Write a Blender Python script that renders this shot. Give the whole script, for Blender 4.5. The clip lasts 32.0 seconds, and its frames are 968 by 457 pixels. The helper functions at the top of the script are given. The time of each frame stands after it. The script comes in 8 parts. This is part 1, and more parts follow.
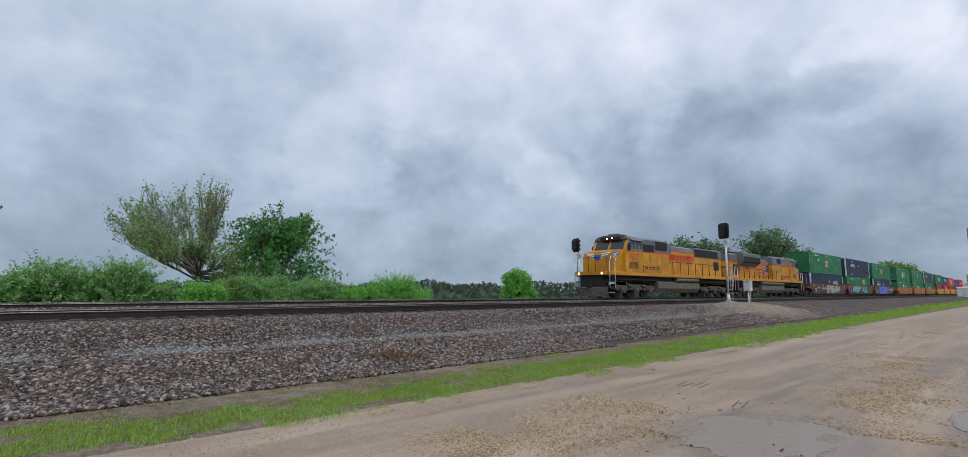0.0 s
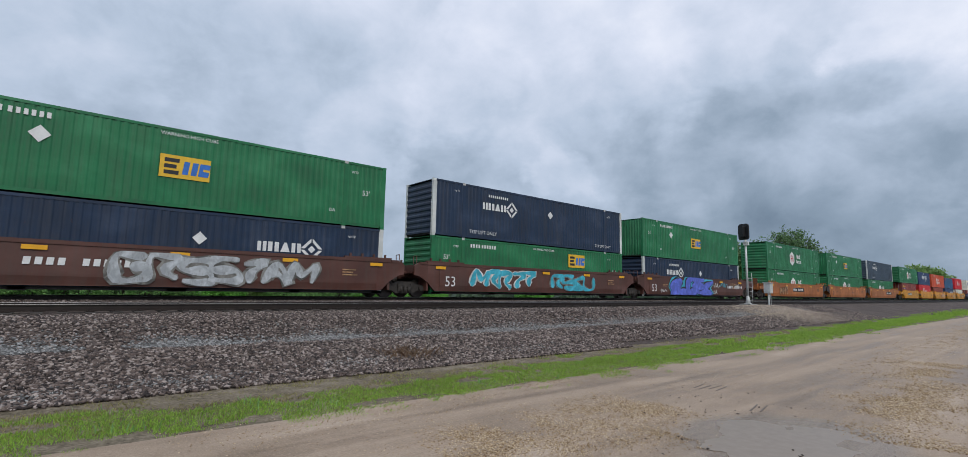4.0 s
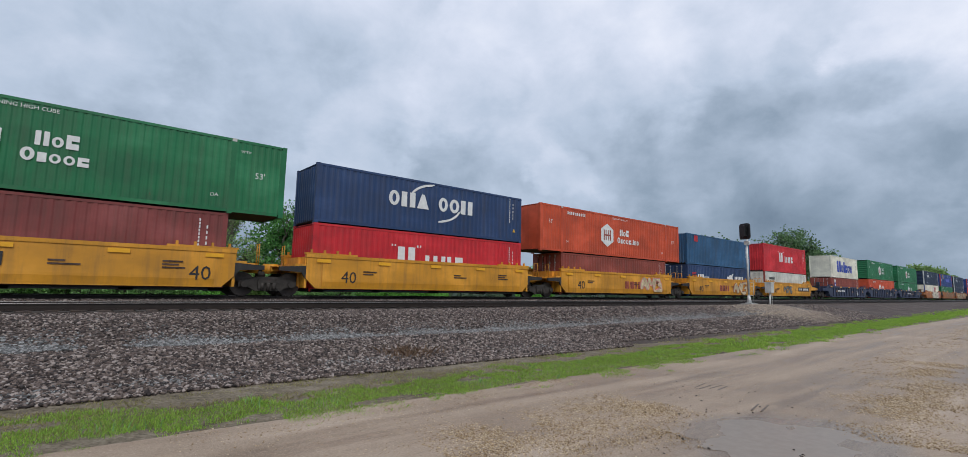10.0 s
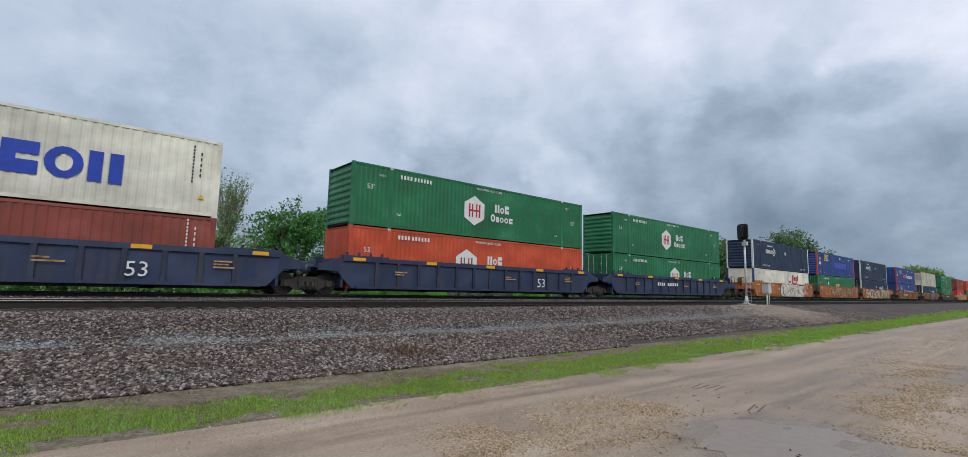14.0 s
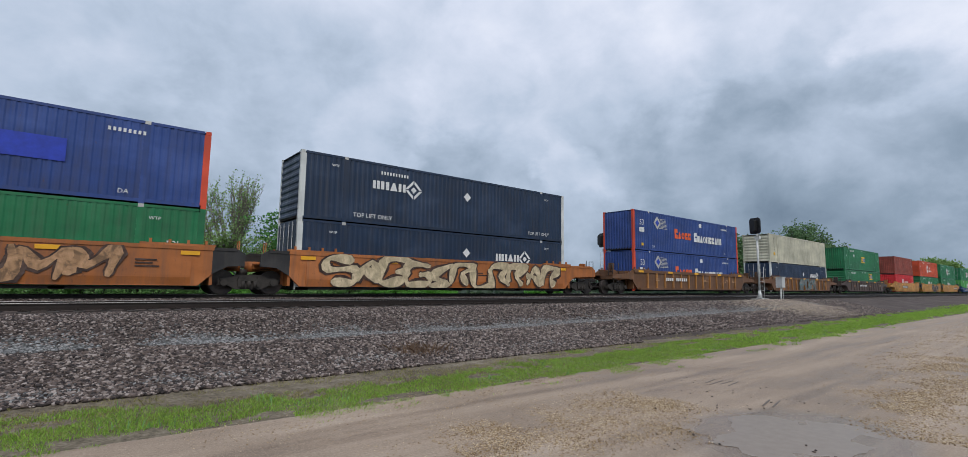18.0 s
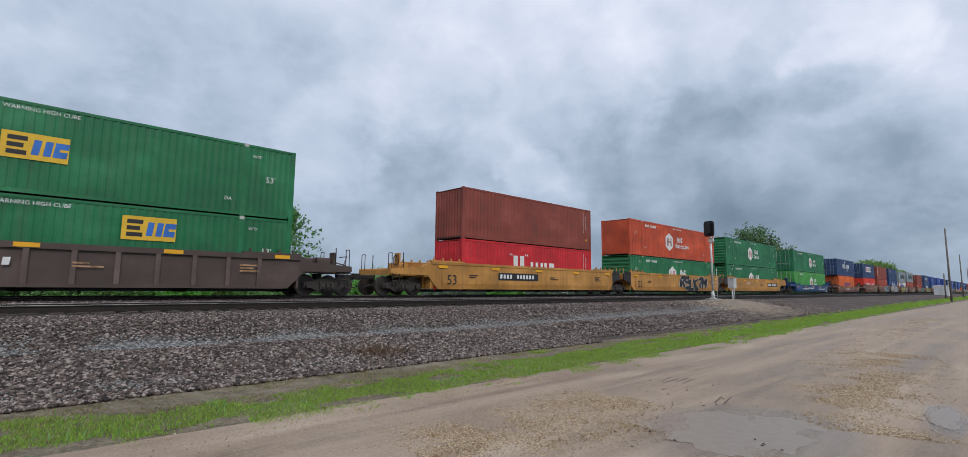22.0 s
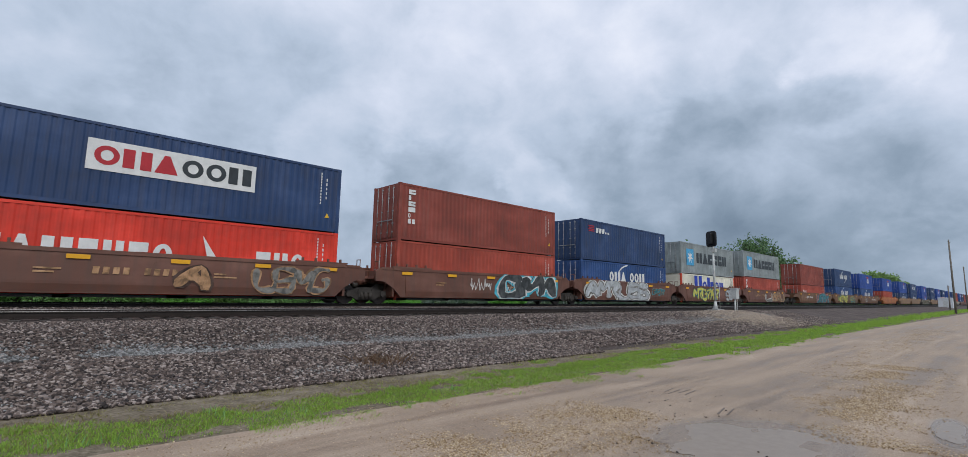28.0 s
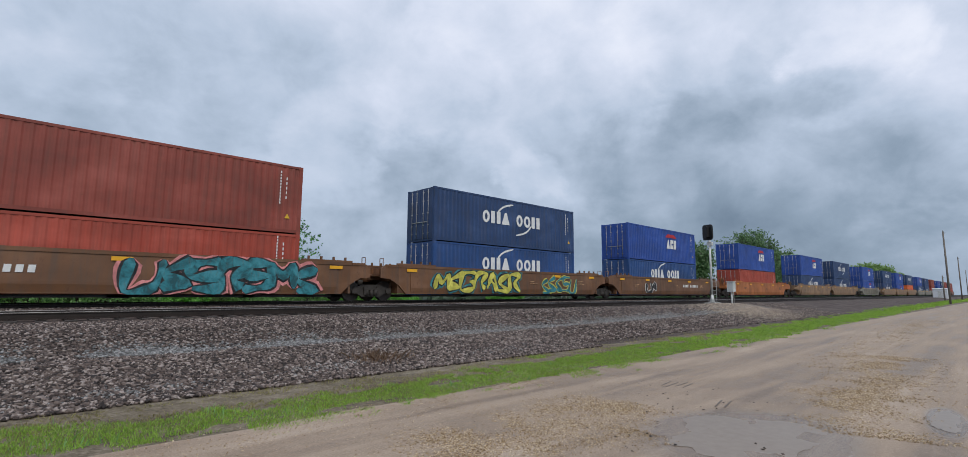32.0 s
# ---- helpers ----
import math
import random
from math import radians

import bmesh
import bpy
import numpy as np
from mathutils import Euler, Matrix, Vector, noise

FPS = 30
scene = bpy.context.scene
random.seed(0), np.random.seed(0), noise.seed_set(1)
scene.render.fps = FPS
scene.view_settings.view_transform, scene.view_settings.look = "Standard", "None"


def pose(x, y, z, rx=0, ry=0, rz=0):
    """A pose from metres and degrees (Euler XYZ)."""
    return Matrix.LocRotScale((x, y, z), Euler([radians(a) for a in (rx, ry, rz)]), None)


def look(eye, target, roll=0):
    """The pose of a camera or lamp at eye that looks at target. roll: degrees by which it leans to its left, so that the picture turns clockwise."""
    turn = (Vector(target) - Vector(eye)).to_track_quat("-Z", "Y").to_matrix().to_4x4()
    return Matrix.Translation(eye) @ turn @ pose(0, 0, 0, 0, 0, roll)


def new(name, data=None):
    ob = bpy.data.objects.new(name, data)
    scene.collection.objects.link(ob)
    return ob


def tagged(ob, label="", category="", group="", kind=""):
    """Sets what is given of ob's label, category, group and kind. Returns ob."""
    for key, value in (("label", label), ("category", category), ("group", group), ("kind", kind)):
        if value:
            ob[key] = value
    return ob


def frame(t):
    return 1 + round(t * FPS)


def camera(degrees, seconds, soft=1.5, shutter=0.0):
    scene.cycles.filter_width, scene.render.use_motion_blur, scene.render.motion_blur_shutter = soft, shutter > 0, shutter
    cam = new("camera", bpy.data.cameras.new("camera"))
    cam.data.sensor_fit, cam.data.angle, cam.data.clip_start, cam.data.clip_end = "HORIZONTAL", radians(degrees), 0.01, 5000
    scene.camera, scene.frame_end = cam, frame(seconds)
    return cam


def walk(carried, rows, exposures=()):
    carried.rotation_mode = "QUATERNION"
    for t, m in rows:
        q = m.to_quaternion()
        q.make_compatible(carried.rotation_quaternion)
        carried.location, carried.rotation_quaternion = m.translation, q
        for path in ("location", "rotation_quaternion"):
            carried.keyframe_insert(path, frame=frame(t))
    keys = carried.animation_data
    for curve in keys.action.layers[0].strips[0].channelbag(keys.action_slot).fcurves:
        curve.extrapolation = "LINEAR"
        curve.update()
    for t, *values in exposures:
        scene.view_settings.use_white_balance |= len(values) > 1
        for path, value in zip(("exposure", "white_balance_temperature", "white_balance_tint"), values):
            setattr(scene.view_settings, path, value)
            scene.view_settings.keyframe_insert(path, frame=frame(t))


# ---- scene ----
# ---- camera: held by hand at one spot beside the track, panning a little ----
# x runs along the track (towards the oncoming train), y across it, z up; the dirt road is z = 0.
EYE = (0.0, 0.0, 1.62)
HEADINGS = [  # seconds, heading from square to the track, upward tilt, lean
    (0, 42.01, 7.11, 0.33), (0.5, 41.80, 7.06, 0.25), (1, 41.54, 7.11, 0.03), (1.5, 41.19, 7.20, -0.11),
    (2, 40.82, 7.28, -0.01), (2.5, 40.58, 7.30, 0.37), (3, 40.27, 7.23, 0.60), (3.5, 40.02, 6.94, 1.09),
    (5.5, 40.42, 6.83, 1.00), (6, 39.82, 6.85, 1.14), (6.5, 39.49, 6.98, 1.28), (7, 39.45, 7.07, 1.36),
    (7.5, 39.74, 7.08, 1.32), (8, 39.83, 6.96, 1.15), (8.5, 39.89, 6.81, 1.05), (9, 40.22, 6.68, 1.09),
    (9.5, 40.00, 6.75, 1.31), (10, 40.04, 6.82, 1.19), (10.5, 39.99, 6.91, 1.32), (11, 40.06, 6.95, 1.46),
    (11.5, 40.14, 7.03, 1.42), (12, 40.20, 7.07, 1.45), (12.5, 40.29, 7.03, 1.39), (13, 40.30, 6.86, 1.35),
    (13.5, 40.29, 6.75, 1.44), (14, 40.24, 6.75, 1.44), (14.5, 40.10, 6.78, 1.60), (16.5, 39.64, 6.66, 1.21),
    (17, 39.53, 6.63, 0.99), (17.5, 39.22, 6.59, 1.00), (18, 39.13, 6.46, 0.76), (18.5, 39.33, 6.25, 0.66),
    (19, 39.71, 6.14, 0.59), (19.5, 40.23, 6.12, 0.57), (20, 40.97, 6.09, 0.77), (20.5, 42.33, 6.23, 0.68),
    (21, 42.73, 6.34, 0.72), (21.5, 43.39, 6.45, 0.70), (22, 43.40, 6.64, 0.67), (22.5, 43.22, 6.78, 0.70),
    (23, 43.01, 6.97, 0.73), (23.5, 42.75, 7.05, 0.91), (24, 42.91, 7.12, 0.87), (24.5, 43.07, 7.13, 0.90),
    (25, 43.01, 7.20, 0.99), (25.5, 43.16, 7.31, 1.07), (27.5, 43.25, 7.60, 1.10), (28, 43.16, 7.65, 1.06),
    (28.5, 43.28, 7.70, 0.98), (29, 43.50, 7.67, 0.89), (29.5, 43.71, 7.60, 0.81), (30, 43.81, 7.53, 0.64),
    (30.5, 43.91, 7.41, 0.38), (31, 43.89, 7.22, 0.36), (31.5, 43.66, 7.17, 0.43), (32, 43.52, 7.18, 0.40),
]


def facing(heading, tilt, lean):
    a, b = radians(heading), radians(tilt)
    return look(EYE, (EYE[0] + math.sin(a) * math.cos(b), EYE[1] + math.cos(a) * math.cos(b), EYE[2] + math.sin(b)), lean)


cam = camera(88.37, 32.0, 0.5, 0.02)
walk(cam, [(t, facing(h, u, r)) for t, h, u, r in HEADINGS])

# ---- light: a bright overcast sky ----
def build_world():
    world = bpy.data.worlds.new("overcast_sky")
    scene.world = world
    world.use_nodes = True
    nt = world.node_tree
    nt.nodes.clear()
    N, Lk = nt.nodes.new, nt.links.new
    out, bg = N("ShaderNodeOutputWorld"), N("ShaderNodeBackground")
    sky = N("ShaderNodeTexSky")
    sky.sky_type, sky.sun_disc = "NISHITA", False
    sky.sun_elevation, sky.sun_rotation = radians(48), radians(200)
    sky.air_density, sky.dust_density = 1.0, 3.0
    tc = N("ShaderNodeTexCoord")
    sep = N("ShaderNodeSeparateXYZ")
    Lk(tc.outputs["Generated"], sep.inputs[0])

    def maths(op, a, b=None, clamp=False):
        n = N("ShaderNodeMath")
        n.operation, n.use_clamp = op, clamp
        for i, v in enumerate((a, b)):
            if v is None:
                continue
            if isinstance(v, (int, float)):
                n.inputs[i].default_value = v
            else:
                Lk(v, n.inputs[i])
        return n.outputs[0]

    # a lumpy cloud deck seen from below: fractal noise, and a direction stirred by it
    nrm = N("ShaderNodeVectorMath")
    nrm.operation = "NORMALIZE"
    Lk(tc.outputs["Generated"], nrm.inputs[0])
    flat = N("ShaderNodeMapping")
    flat.inputs["Scale"].default_value = (1.0, 1.0, 1.35)
    Lk(nrm.outputs[0], flat.inputs[0])

    def cloud(scale, detail, rough, shift, warp=0.3, colour=False):
        mp = N("ShaderNodeMapping")
        mp.inputs["Location"].default_value = shift
        Lk(flat.outputs[0], mp.inputs[0])
        n = N("ShaderNodeTexNoise")
        n.inputs["Scale"].default_value, n.inputs["Detail"].default_value = scale, detail
        n.inputs["Roughness"].default_value, n.inputs["Distortion"].default_value = rough, warp
        Lk(mp.outputs[0], n.inputs["Vector"])
        return n.outputs[1 if colour else 0]

    stir = N("ShaderNodeVectorMath")
    stir.operation = "MULTIPLY_ADD"
    Lk(cloud(4.5, 8, 0.55, (5.0, 1.0, 3.0), 0.2, True), stir.inputs[0])
    stir.inputs[1].default_value = (0.42, 0.42, 0.30)
    stir.inputs[2].default_value = (-0.21, -0.21, -0.15)
    moved = N("ShaderNodeVectorMath")
    moved.operation = "ADD"
    Lk(nrm.outputs[0], moved.inputs[0])
    Lk(stir.outputs[0], moved.inputs[1])
    course = N("ShaderNodeVectorMath")
    course.operation = "NORMALIZE"
    Lk(moved.outputs[0], course.inputs[0])

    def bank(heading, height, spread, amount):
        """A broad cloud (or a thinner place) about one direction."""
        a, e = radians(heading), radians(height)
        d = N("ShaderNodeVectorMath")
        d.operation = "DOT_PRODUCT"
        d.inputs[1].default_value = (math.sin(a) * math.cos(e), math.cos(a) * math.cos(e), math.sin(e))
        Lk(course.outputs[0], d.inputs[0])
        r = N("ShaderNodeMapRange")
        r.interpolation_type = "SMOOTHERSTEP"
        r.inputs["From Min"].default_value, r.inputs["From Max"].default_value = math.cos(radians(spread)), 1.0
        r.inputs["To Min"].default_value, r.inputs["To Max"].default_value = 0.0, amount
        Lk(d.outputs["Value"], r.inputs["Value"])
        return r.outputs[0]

    big = cloud(3.4, 4, 0.5, (1.3, 0, 0), 0.2)
    mid = cloud(8.0, 10, 0.58, (3.1, 7.7, 2.0), 0.2)
    total = maths("ADD", maths("MULTIPLY", big, 0.34), maths("MULTIPLY", mid, 0.50))
    total = maths("ADD", total, 0.5 - 0.42)
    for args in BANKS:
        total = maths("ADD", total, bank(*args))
    rise = N("ShaderNodeMapRange")
    rise.inputs["From Min"].default_value, rise.inputs["From Max"].default_value = 0.40, 0.90
    rise.inputs["To Min"].default_value, rise.inputs["To Max"].default_value = 0.0, 0.25
    Lk(sep.outputs[2], rise.inputs["Value"])
    total = maths("ADD", total, rise.outputs[0])
    low = N("ShaderNodeMapRange")   # the deck is thicker towards the horizon
    low.interpolation_type = "SMOOTHSTEP"
    low.inputs["From Min"].default_value, low.inputs["From Max"].default_value = 0.04, 0.23
    low.inputs["To Min"].default_value, low.inputs["To Max"].default_value = -0.17, 0.0
    Lk(sep.outputs[2], low.inputs["Value"])
    total = maths("ADD", total, low.outputs[0])
    ramp = N("ShaderNodeValToRGB")
    Lk(total, ramp.inputs[0])
    e = ramp.color_ramp.elements
    e[0].position, e[0].color = 0.0, (0.150, 0.208, 0.285, 1)
    e[1].position, e[1].color = 1.0, (0.82, 0.85, 0.95, 1)
    for p, c in ((0.25, (0.262, 0.337, 0.436, 1)), (0.50, (0.454, 0.538, 0.670, 1)), (0.75, (0.640, 0.698, 0.830, 1))):
        k = ramp.color_ramp.elements.new(p)
        k.color = c
    mix = N("ShaderNodeMix")
    mix.data_type = "RGBA"
    mix.inputs[0].default_value = 0.97
    sc = N("ShaderNodeMix")
    sc.data_type, sc.blend_type = "RGBA", "MULTIPLY"
    sc.inputs[0].default_value = 1.0
    sc.inputs[7].default_value = (0.12, 0.12, 0.12, 1)
    Lk(sky.outputs[0], sc.inputs[6])
    Lk(sc.outputs[2], mix.inputs[6])
    Lk(ramp.outputs[0], mix.inputs[7])
    Lk(mix.outputs[2], bg.inputs[0])
    bg.inputs[1].default_value = SKY
    Lk(bg.outputs[0], out.inputs[0])


SKY = 1.08
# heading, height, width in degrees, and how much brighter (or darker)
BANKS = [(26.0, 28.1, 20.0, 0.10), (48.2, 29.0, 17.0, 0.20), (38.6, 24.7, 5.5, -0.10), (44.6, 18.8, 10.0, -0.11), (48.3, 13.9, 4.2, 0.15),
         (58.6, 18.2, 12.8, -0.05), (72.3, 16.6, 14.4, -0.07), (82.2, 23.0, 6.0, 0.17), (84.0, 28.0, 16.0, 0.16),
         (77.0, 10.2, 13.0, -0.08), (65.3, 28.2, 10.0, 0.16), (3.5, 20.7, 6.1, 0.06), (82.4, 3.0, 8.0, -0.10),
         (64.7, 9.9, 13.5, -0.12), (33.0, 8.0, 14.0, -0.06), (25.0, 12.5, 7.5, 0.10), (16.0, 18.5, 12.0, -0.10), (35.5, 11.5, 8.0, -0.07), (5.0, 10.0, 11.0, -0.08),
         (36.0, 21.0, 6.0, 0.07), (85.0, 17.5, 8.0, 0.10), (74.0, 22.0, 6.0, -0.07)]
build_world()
sun = new("sun", bpy.data.lights.new("sun", "SUN"))
sun.data.energy, sun.data.angle, sun.data.color = 1.48, radians(30), (1.0, 0.97, 0.93)
sun.matrix_world = look((0, 0, 0), (0.35, 0.95, -1.0))
scene.view_settings.exposure = 0.0

# ---- materials ----
MATS = {}


def shader(name):
    m = bpy.data.materials.new(name)
    m.use_nodes = True
    return m, m.node_tree, m.node_tree.nodes["Principled BSDF"]


def node(nt, kind, **vals):
    n = nt.nodes.new(kind)
    for k, v in vals.items():
        n.inputs[k.replace("_", " ")].default_value = v
    return n


def coords(nt, scale=(1, 1, 1), which="Object", shift=True):
    tc = nt.nodes.new("ShaderNodeTexCoord")
    mp = nt.nodes.new("ShaderNodeMapping")
    mp.inputs["Scale"].default_value = scale
    nt.links.new(tc.outputs[which], mp.inputs[0])
    if shift:
        info = nt.nodes.new("ShaderNodeObjectInfo")
        mul = nt.nodes.new("ShaderNodeMath")
        mul.operation = "MULTIPLY"
        mul.inputs[1].default_value = 37.0
        nt.links.new(info.outputs["Random"], mul.inputs[0])
        nt.links.new(mul.outputs[0], mp.inputs["Location"])
    return mp.outputs[0]


def noise_tex(nt, vec, scale, detail=5, rough=0.6, warp=0.0):
    n = node(nt, "ShaderNodeTexNoise", Scale=scale, Detail=detail, Roughness=rough, Distortion=warp)
    nt.links.new(vec, n.inputs["Vector"])
    return n.outputs[0]


def ramp(nt, fac, stops):
    r = nt.nodes.new("ShaderNodeValToRGB")
    nt.links.new(fac, r.inputs[0])
    el = r.color_ramp.elements
    while len(el) < len(stops):
        el.new(0.5)
    for e, (p, c) in zip(el, stops):
        e.position, e.color = p, (*c, 1) if len(c) == 3 else c
    return r.outputs[0]


def mixc(nt, fac, a, b, blend="MIX"):
    m = nt.nodes.new("ShaderNodeMix")
    m.data_type, m.blend_type = "RGBA", blend
    for i, v in ((0, fac), (6, a), (7, b)):
        if isinstance(v, (int, float)):
            m.inputs[i].default_value = v
        elif isinstance(v, tuple):
            m.inputs[i].default_value = (*v, 1) if len(v) == 3 else v
        else:
            nt.links.new(v, m.inputs[i])
    return m.outputs[2]


def bump(nt, bsdf, height, strength=0.3, distance=0.01):
    b = node(nt, "ShaderNodeBump", Strength=strength, Distance=distance)
    nt.links.new(height, b.inputs["Height"])
    nt.links.new(b.outputs[0], bsdf.inputs["Normal"])


def lin(*c):
    return tuple(((v / 255 + 0.055) / 1.055) ** 2.4 if v > 10 else v / 255 / 12.92 for v in c)


def paint(key, colour, rough=0.5, dirt=0.35, rust=0.12, metal=0.0):
    """Weathered paint on steel: faded patches, rain streaks, grime and rust spots."""
    if key in MATS:
        return MATS[key]
    m, nt, b = shader(key)
    streak = noise_tex(nt, coords(nt, (2.6, 2.6, 0.22)), 1.6, 6, 0.65)
    fade = noise_tex(nt, coords(nt, (0.5, 0.5, 0.8)), 1.0, 4, 0.55)
    spots = noise_tex(nt, coords(nt, (3, 3, 1.6)), 2.4, 9, 0.72)
    pale = tuple(min(1, c * 1.28 + 0.018) for c in colour)
    deep = tuple(c * 0.74 for c in colour)
    col = ramp(nt, fade, ((0.32, deep), (0.52, colour), (0.72, pale)))
    soil = ramp(nt, streak, ((0.46, (0, 0, 0)), (0.74, (dirt, dirt, dirt))))
    col = mixc(nt, soil, col, (0.085, 0.075, 0.065))
    if rust:
        worn = ramp(nt, spots, ((0.66 - rust * 0.4, (0, 0, 0)), (0.76 - rust * 0.4, (0.75, 0.75, 0.75))))
        col = mixc(nt, worn, col, (0.11, 0.045, 0.02))
    nt.links.new(col, b.inputs["Base Color"])
    nt.links.new(ramp(nt, streak, ((0.3, (rough - 0.1,) * 3), (0.75, (min(1, rough + 0.25),) * 3))), b.inputs["Roughness"])
    b.inputs["Metallic"].default_value = metal
    bump(nt, b, spots, 0.12, 0.006)
    MATS[key] = m
    return m


def plain(key, colour, rough=0.6, metal=0.0, var=0.25):
    if key in MATS:
        return MATS[key]
    m, nt, b = shader(key)
    n = noise_tex(nt, coords(nt, (1, 1, 1)), 3.5, 7, 0.65)
    col = ramp(nt, n, ((0.3, tuple(c * (1 - var) for c in colour)), (0.7, tuple(min(1, c * (1 + var)) for c in colour))))
    nt.links.new(col, b.inputs["Base Color"])
    b.inputs["Roughness"].default_value, b.inputs["Metallic"].default_value = rough, metal
    bump(nt, b, n, 0.15, 0.004)
    MATS[key] = m
    return m


def glow(key, colour, strength):
    if key in MATS:
        return MATS[key]
    m, nt, b = shader(key)
    b.inputs["Base Color"].default_value = (*colour, 1)
    b.inputs["Emission Color"].default_value = (*colour, 1)
    b.inputs["Emission Strength"].default_value = strength
    MATS[key] = m
    return m


# ---- mesh tools ----
class Shape:
    """Collects vertices and faces of one part."""

    def __init__(self):
        self.v, self.f, self.s = [], [], []

    def add(self, verts, faces, smooth=False):
        n = len(self.v)
        self.v += [tuple(p) for p in verts]
        self.f += [tuple(i + n for i in f) for f in faces]
        self.s += [smooth] * len(faces)
        return self

    def box(self, x0, x1, y0, y1, z0, z1):
        return self.add([(x0, y0, z0), (x1, y0, z0), (x1, y1, z0), (x0, y1, z0), (x0, y0, z1), (x1, y0, z1), (x1, y1, z1), (x0, y1, z1)],
                        [(0, 3, 2, 1), (4, 5, 6, 7), (0, 1, 5, 4), (1, 2, 6, 5), (2, 3, 7, 6), (3, 0, 4, 7)])

    def soft(self, x0, x1, y0, y1, z0, z1, c=0.02):
        """A box with cut edges along x (a rounded section)."""
        p = [(y0 + c, z0), (y1 - c, z0), (y1, z0 + c), (y1, z1 - c), (y1 - c, z1), (y0 + c, z1), (y0, z1 - c), (y0, z0 + c)]
        return self.along_x(p, x0, x1)

    def along_x(self, yz, x0, x1):
        n = len(yz)
        v = [(x0, y, z) for y, z in yz] + [(x1, y, z) for y, z in yz]
        f = [(i, (i + 1) % n, n + (i + 1) % n, n + i) for i in range(n)]
        return self.add(v, [q[::-1] for q in f] + [tuple(range(n)), tuple(range(2 * n - 1, n - 1, -1))])

    def along_y(self, xz, y0, y1):
        """A side-view outline (counter-clockwise seen from -y) given depth."""
        n = len(xz)
        v = [(x, y0, z) for x, z in xz] + [(x, y1, z) for x, z in xz]
        f = [(i, n + i, n + (i + 1) % n, (i + 1) % n) for i in range(n)]
        return self.add(v, [q for q in f] + [tuple(range(n)), tuple(range(2 * n - 1, n - 1, -1))])

    def rod(self, a, b, r, n=6, r2=None, caps=True):
        a, b = Vector(a), Vector(b)
        w = (b - a).normalized()
        u = w.cross(Vector((0, 0, 1)) if abs(w.z) < 0.9 else Vector((1, 0, 0))).normalized()
        t = w.cross(u)
        r2 = r if r2 is None else r2
        ring = [(math.cos(6.2832 * i / n), math.sin(6.2832 * i / n)) for i in range(n)]
        v = [a + (u * c + t * s) * r for c, s in ring] + [b + (u * c + t * s) * r2 for c, s in ring]
        self.add(v, [(i, n + i, n + (i + 1) % n, (i + 1) % n) for i in range(n)], True)
        if caps:
            m = len(self.v) - 2 * n
            self.f += [tuple(m + i for i in range(n)), tuple(m + i for i in range(2 * n - 1, n - 1, -1))]
            self.s += [False, False]
        return self

    def line(self, pts, r, n=5):
        for a, b in zip(pts, pts[1:]):
            self.rod(a, b, r, n)
        return self

    def flat(self, xz, y):
        """A flat outline facing -y."""
        return self.add([(x, y, z) for x, z in xz], [tuple(range(len(xz)))])

    def mesh(self, name):
        m = bpy.data.meshes.new(name)
        m.from_pydata(self.v, [], self.f)
        m.polygons.foreach_set("use_smooth", self.s)
        m.update()
        return m


def part(name, shape, material, parent, label="", at=None):
    """Links a shape (or a shared mesh) as one mesh under its thing."""
    me = shape.mesh(name) if isinstance(shape, Shape) else shape
    if material is not None and not me.materials:
        me.materials.append(material)
    ob = new(name, me)
    ob.parent = parent
    if at is not None:
        ob.matrix_basis = at
    return tagged(ob, label)


def thing(name, label, category, group="", kind="", at=None):
    ob = new(name)
    ob.empty_display_size = 0.3
    if at is not None:
        ob.matrix_basis = at
    return tagged(ob, label, category, group, kind)


TEXTS = {}


def letters(string, height, material):
    """Flat lettering, upright in the xz plane, facing -y, starting at x = 0."""
    key = (string, height, material.name)
    if key not in TEXTS:
        c = bpy.data.curves.new("text", "FONT")
        c.body, c.size, c.resolution_u = string, height * 1.38, 2
        ob = new("text", c)
        me = bpy.data.meshes.new_from_object(ob.evaluated_get(bpy.context.evaluated_depsgraph_get()))
        bpy.data.objects.remove(ob)
        me.transform(Matrix.Rotation(radians(90), 4, "X"))
        me.materials.clear()
        me.materials.append(material)
        TEXTS[key] = me
    return TEXTS[key]


